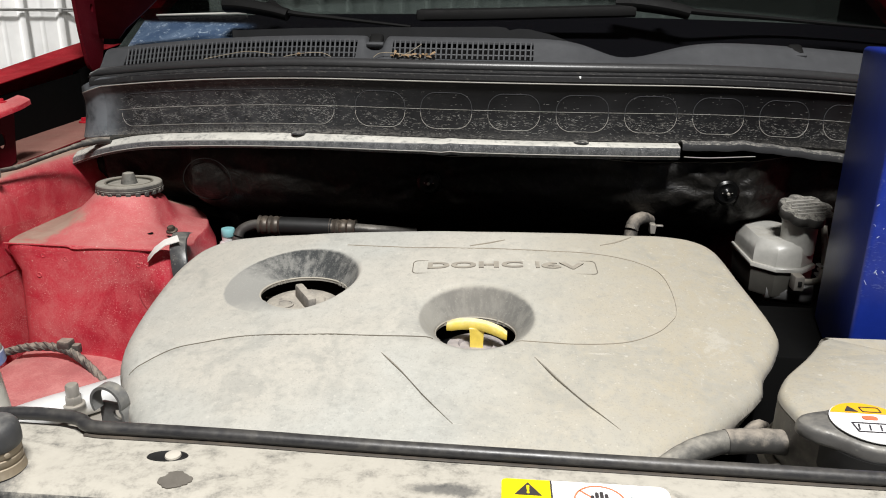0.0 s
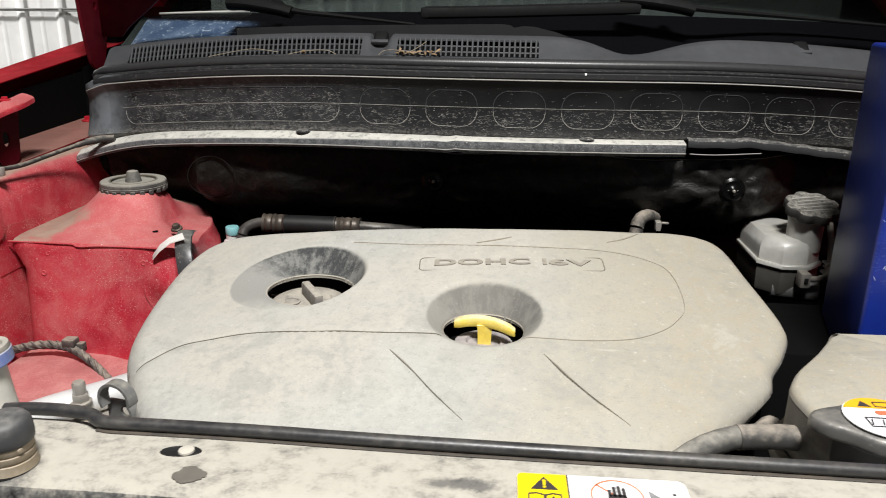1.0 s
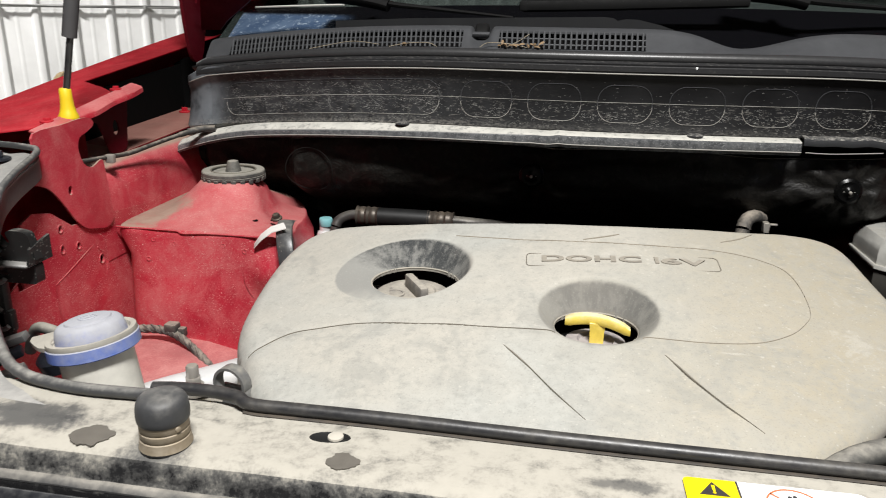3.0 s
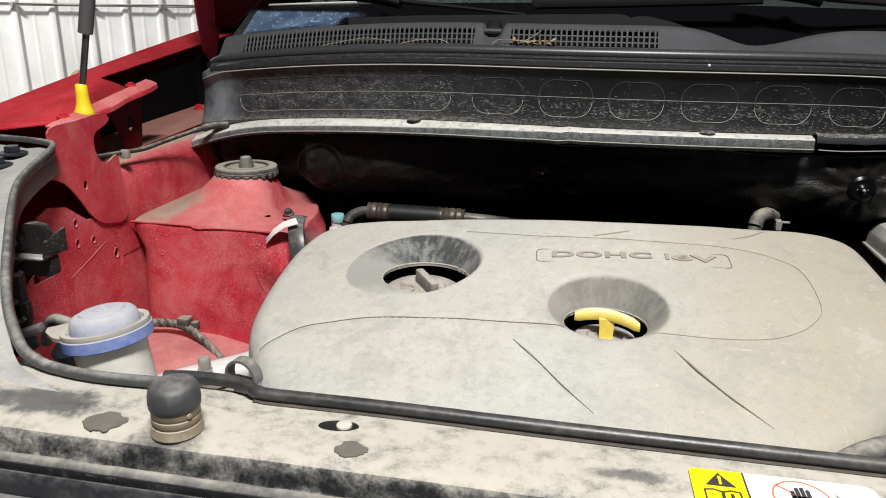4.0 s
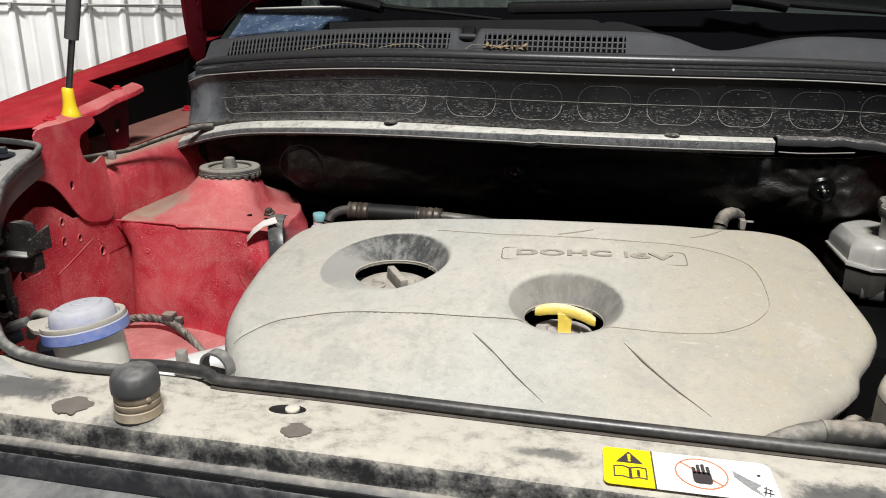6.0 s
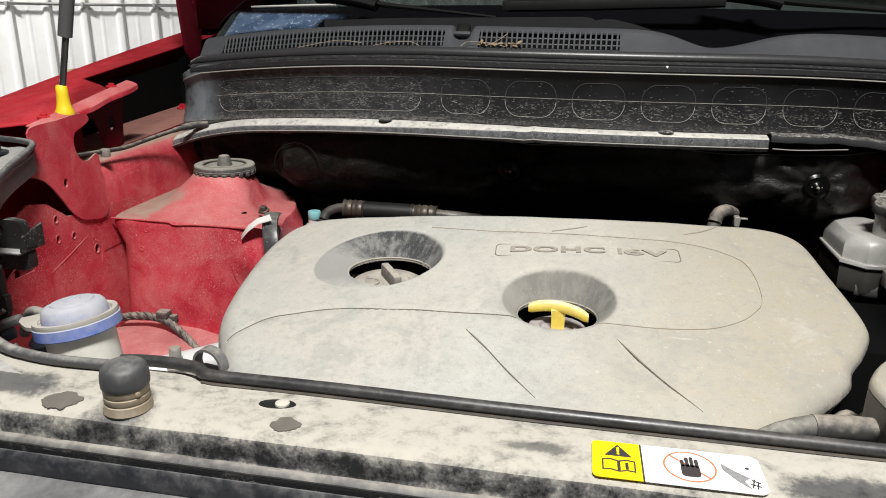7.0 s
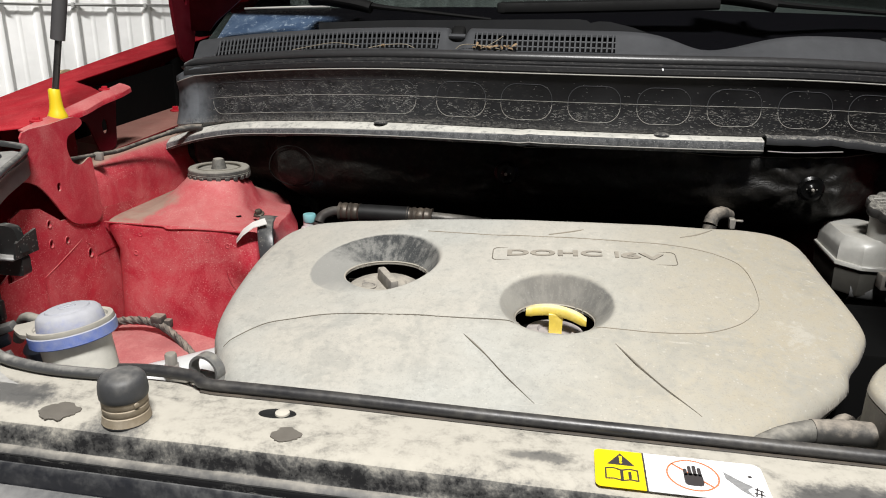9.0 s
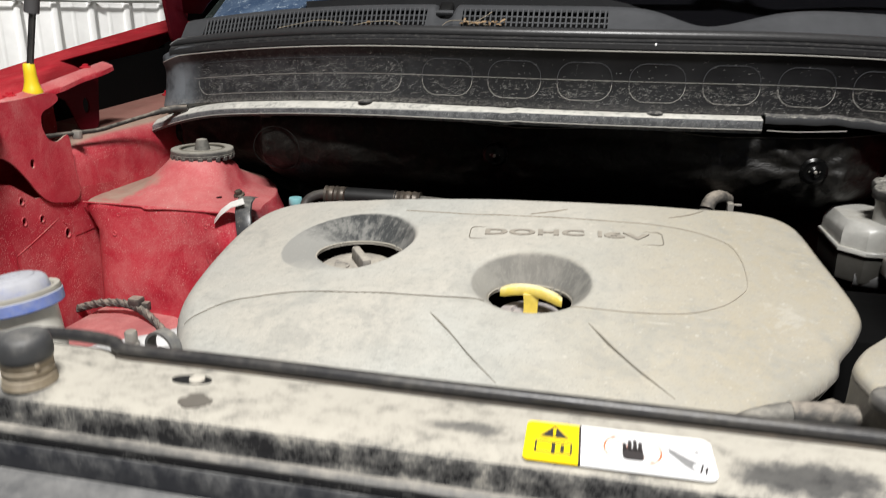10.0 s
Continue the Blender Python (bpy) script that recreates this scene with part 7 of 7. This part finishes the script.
# ---- left side of the bay ----
def left_side():
    w = tagged(empty("washer_reservoir", (-0.427, 0.495, 0.80)), "milky washer fluid reservoir with a dusty blue cap", "reservoir")
    tilt = pose(-0.4235, 0.4970, 0.9340, -2, -9, 0) @ Matrix.Scale(0.765, 4)
    part("neck", turned([(0.037, -0.16), (0.037, -0.02), (0.039, -0.012), (0.039, -0.004)], seg=40, m=tilt), "tank", w)
    part("rim", turned([(0.037, -0.004), (0.0445, -0.003), (0.0455, 0.000), (0.0445, 0.004), (0.039, 0.0035), (0.037, 0.0005), (0.034, 0.0)], seg=48, m=tilt), "rim", w)
    part("band", turned([(0.0452, -0.0145), (0.0462, -0.0135), (0.0462, -0.002), (0.0452, -0.001), (0.040, -0.0005)], seg=48, m=tilt), "bluecap", w, "blue band")
    lid = part("lid", turned([(0.0358, 0.0), (0.0352, 0.006), (0.0335, 0.0130), (0.0305, 0.0165), (0.0270, 0.0176), (0.0235, 0.0178), (0.0225, 0.0196), (0.0195, 0.0202), (0.001, 0.0204)], seg=48, m=tilt), "lid", w, "dusty lilac-blue lid")
    tab = []
    for k, half in ((-0.030, 0.034), (-0.040, 0.031), (-0.050, 0.024), (-0.060, 0.016), (-0.068, 0.009), (-0.072, 0.003)):
        tab.append([tilt @ Vector((k, y, z)) for y, z in ((-half, -0.003), (half, -0.003), (half, 0.0015), (0, 0.003), (-half, 0.0015))])
    lug = loft(tab)
    part("pull_tab", lug, "rim", w)
    part("emblem", tube([tilt @ Vector((0.009 * math.cos(a), 0.008 * math.sin(a), 0.0206)) for a in (2 * math.pi * i / 20 for i in range(20))], 0.0007, 5, 1, closed=True), "lid", lid)
    for a in (30, 90, 150):
        part("emblem_bar", tube([tilt @ Vector((0.008 * math.cos(radians(a)), 0.007 * math.sin(radians(a)), 0.0206)), tilt @ Vector((-0.008 * math.cos(radians(a)), -0.007 * math.sin(radians(a)), 0.0206))], 0.0006, 5, smooth=False), "lid", lid)
    # tank body in the plastic whose colour holds the shade
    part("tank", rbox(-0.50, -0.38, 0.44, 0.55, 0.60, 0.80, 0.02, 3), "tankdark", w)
    # loom over the frame rail
    loom = tagged(empty("wiring_loom", (-0.56, 0.84, 0.77)), "taped grey wiring loom across the inner wing", "cable")
    pts = [(-0.70, 0.845, 0.742), (-0.660, 0.846, 0.756), (-0.625, 0.848, 0.7665), (-0.590, 0.848, 0.7695), (-0.565, 0.846, 0.7655), (-0.535, 0.835, 0.754), (-0.500, 0.815, 0.738), (-0.47, 0.79, 0.724), (-0.43, 0.77, 0.712)]
    part("sheath", tube(pts, 0.0052, 10, 12, ripple=0.09), "loom", loom)
    line = curve(pts, 14)
    for turn in (0, 2.1, 4.2):
        helix = [(q.x, q.y + 0.0042 * math.cos(i * 0.42 + turn), q.z + 0.0042 * math.sin(i * 0.42 + turn)) for i, q in enumerate(line)]
        part("wire", tube(helix, 0.0021, 6, smooth=False), "wire", loom)
    clip = part("clip", rbox(-0.579, -0.561, 0.842, 0.858, 0.767, 0.780, 0.003, 2), "loom", loom)
    part("clip_ear", rbox(-0.561, -0.551, 0.846, 0.856, 0.761, 0.774, 0.002, 2), "loom", clip)
    # bonnet release cable
    cab = tagged(empty("release_cable", (-0.68, 1.0, 0.99)), "grey sheathed release cable with a clamp", "cable")
    part("sheath", tube([(-0.672, 0.845, 0.996), (-0.664, 0.895, 0.9935), (-0.658, 0.935, 0.9920), (-0.652, 0.975, 0.9955), (-0.642, 1.015, 1.0005), (-0.625, 1.048, 1.0065), (-0.607, 1.060, 1.0095)], lambda t: 0.0031 if t < 0.75 else 0.0040, 10), "wire", cab)
    part("clamp", rbox(-0.666, -0.654, 0.889, 0.897, 0.986, 0.998, 0.002, 2), "steel", cab)
    part("end_sleeve", tube([(-0.628, 1.044, 1.0060), (-0.612, 1.057, 1.0092), (-0.592, 1.062, 1.0100)], 0.0052, 12), "wire", cab)
    # black latch bracket and dark parts in the corner
    br = tagged(empty("corner_bracket", (-0.585, 0.62, 0.92)), "dusty black plastic bracket behind the seal", "bracket")
    upper = smooth2([(-0.618, 0.985), (-0.600, 0.962), (-0.593, 0.960), (-0.589, 0.966), (-0.592, 0.974), (-0.586, 0.977), (-0.570, 0.975), (-0.566, 0.966), (-0.563, 0.952), (-0.565, 0.948), (-0.60, 0.944), (-0.622, 0.942)], 3)
    part("upper_plate", plate(upper, (), 0.010, "y", 0.614), "bracketblack", br)
    part("lower_plate", plate(rounded(-0.622, -0.566, 0.922, 0.943, 0.004, 3), [ring2(-0.603, 0.934, 0.006, 0.005, 12)], 0.012, "y", 0.616), "bracketblack", br)
    part("shelf", rbox(-0.622, -0.566, 0.604, 0.632, 0.942, 0.946, 0.0015, 1), "carrier", br, "dusty ledge")
    part("side_cheek", plate([(0.606, 0.944), (0.640, 0.944), (0.640, 0.968), (0.622, 0.964), (0.610, 0.960)], (), 0.003, "x", -0.564), "bracketblack", br)
    for x, z in ((-0.607, 0.962), (-0.607, 0.931), (-0.617, 0.899), (-0.612, 0.880)):
        part("crescent", tube([(x + 0.010 * math.cos(radians(a)), 0.611, z + 0.008 * math.sin(radians(a))) for a in range(190, 350, 20)], 0.0026, 8), "carrier", br)
    part("stay", rbox(-0.645, -0.604, 0.612, 0.624, 0.845, 0.926, 0.004, 2, Matrix()), "bracketblack", br)
    part("stay_block", rbox(-0.632, -0.600, 0.612, 0.622, 0.868, 0.892, 0.003, 2), "bracketblack", br)
    lamp = tagged(empty("headlamp_back", (-0.55, 0.53, 0.82)), "dark headlamp housing with grey connectors", "headlamp")
    part("housing", rbox(-0.66, -0.52, 0.44, 0.58, 0.68, 0.842, 0.02, 3), "black", lamp)
    part("disc", turned([(0.026, 0), (0.0265, 0.012), (0.022, 0.016), (0.001, 0.017)], seg=28, m=pose(-0.545, 0.615, 0.842, 12, -14, 0)), "boltdark", lamp)
    for i, (x, y, z, l, ry) in enumerate(((-0.578, 0.575, 0.862, 0.03, 30), (-0.56, 0.552, 0.856, 0.034, 24), (-0.535, 0.538, 0.852, 0.03, 36), (-0.588, 0.60, 0.868, 0.024, 10))):
        part("connector", rbox(-l / 2, l / 2, -0.006, 0.006, -0.004, 0.004, 0.0015, 2, pose(x, y, z, 10, -20, ry)), ("boltdark", "carrier")[i % 2], lamp)
    part("plug_wire", tube([(-0.60, 0.63, 0.84), (-0.585, 0.625, 0.868), (-0.565, 0.62, 0.872), (-0.55, 0.625, 0.862)], 0.006, 10), "rubberdust", lamp)


M["bracketblack"] = dusty("dusty_black_bracket", (0.012, 0.012, 0.012), 0.45, (0.30, 0.29, 0.265), amount=-0.04, up=0.42, vary=0.9, scale=40.0, soft=0.3, specks=0.4)
left_side()
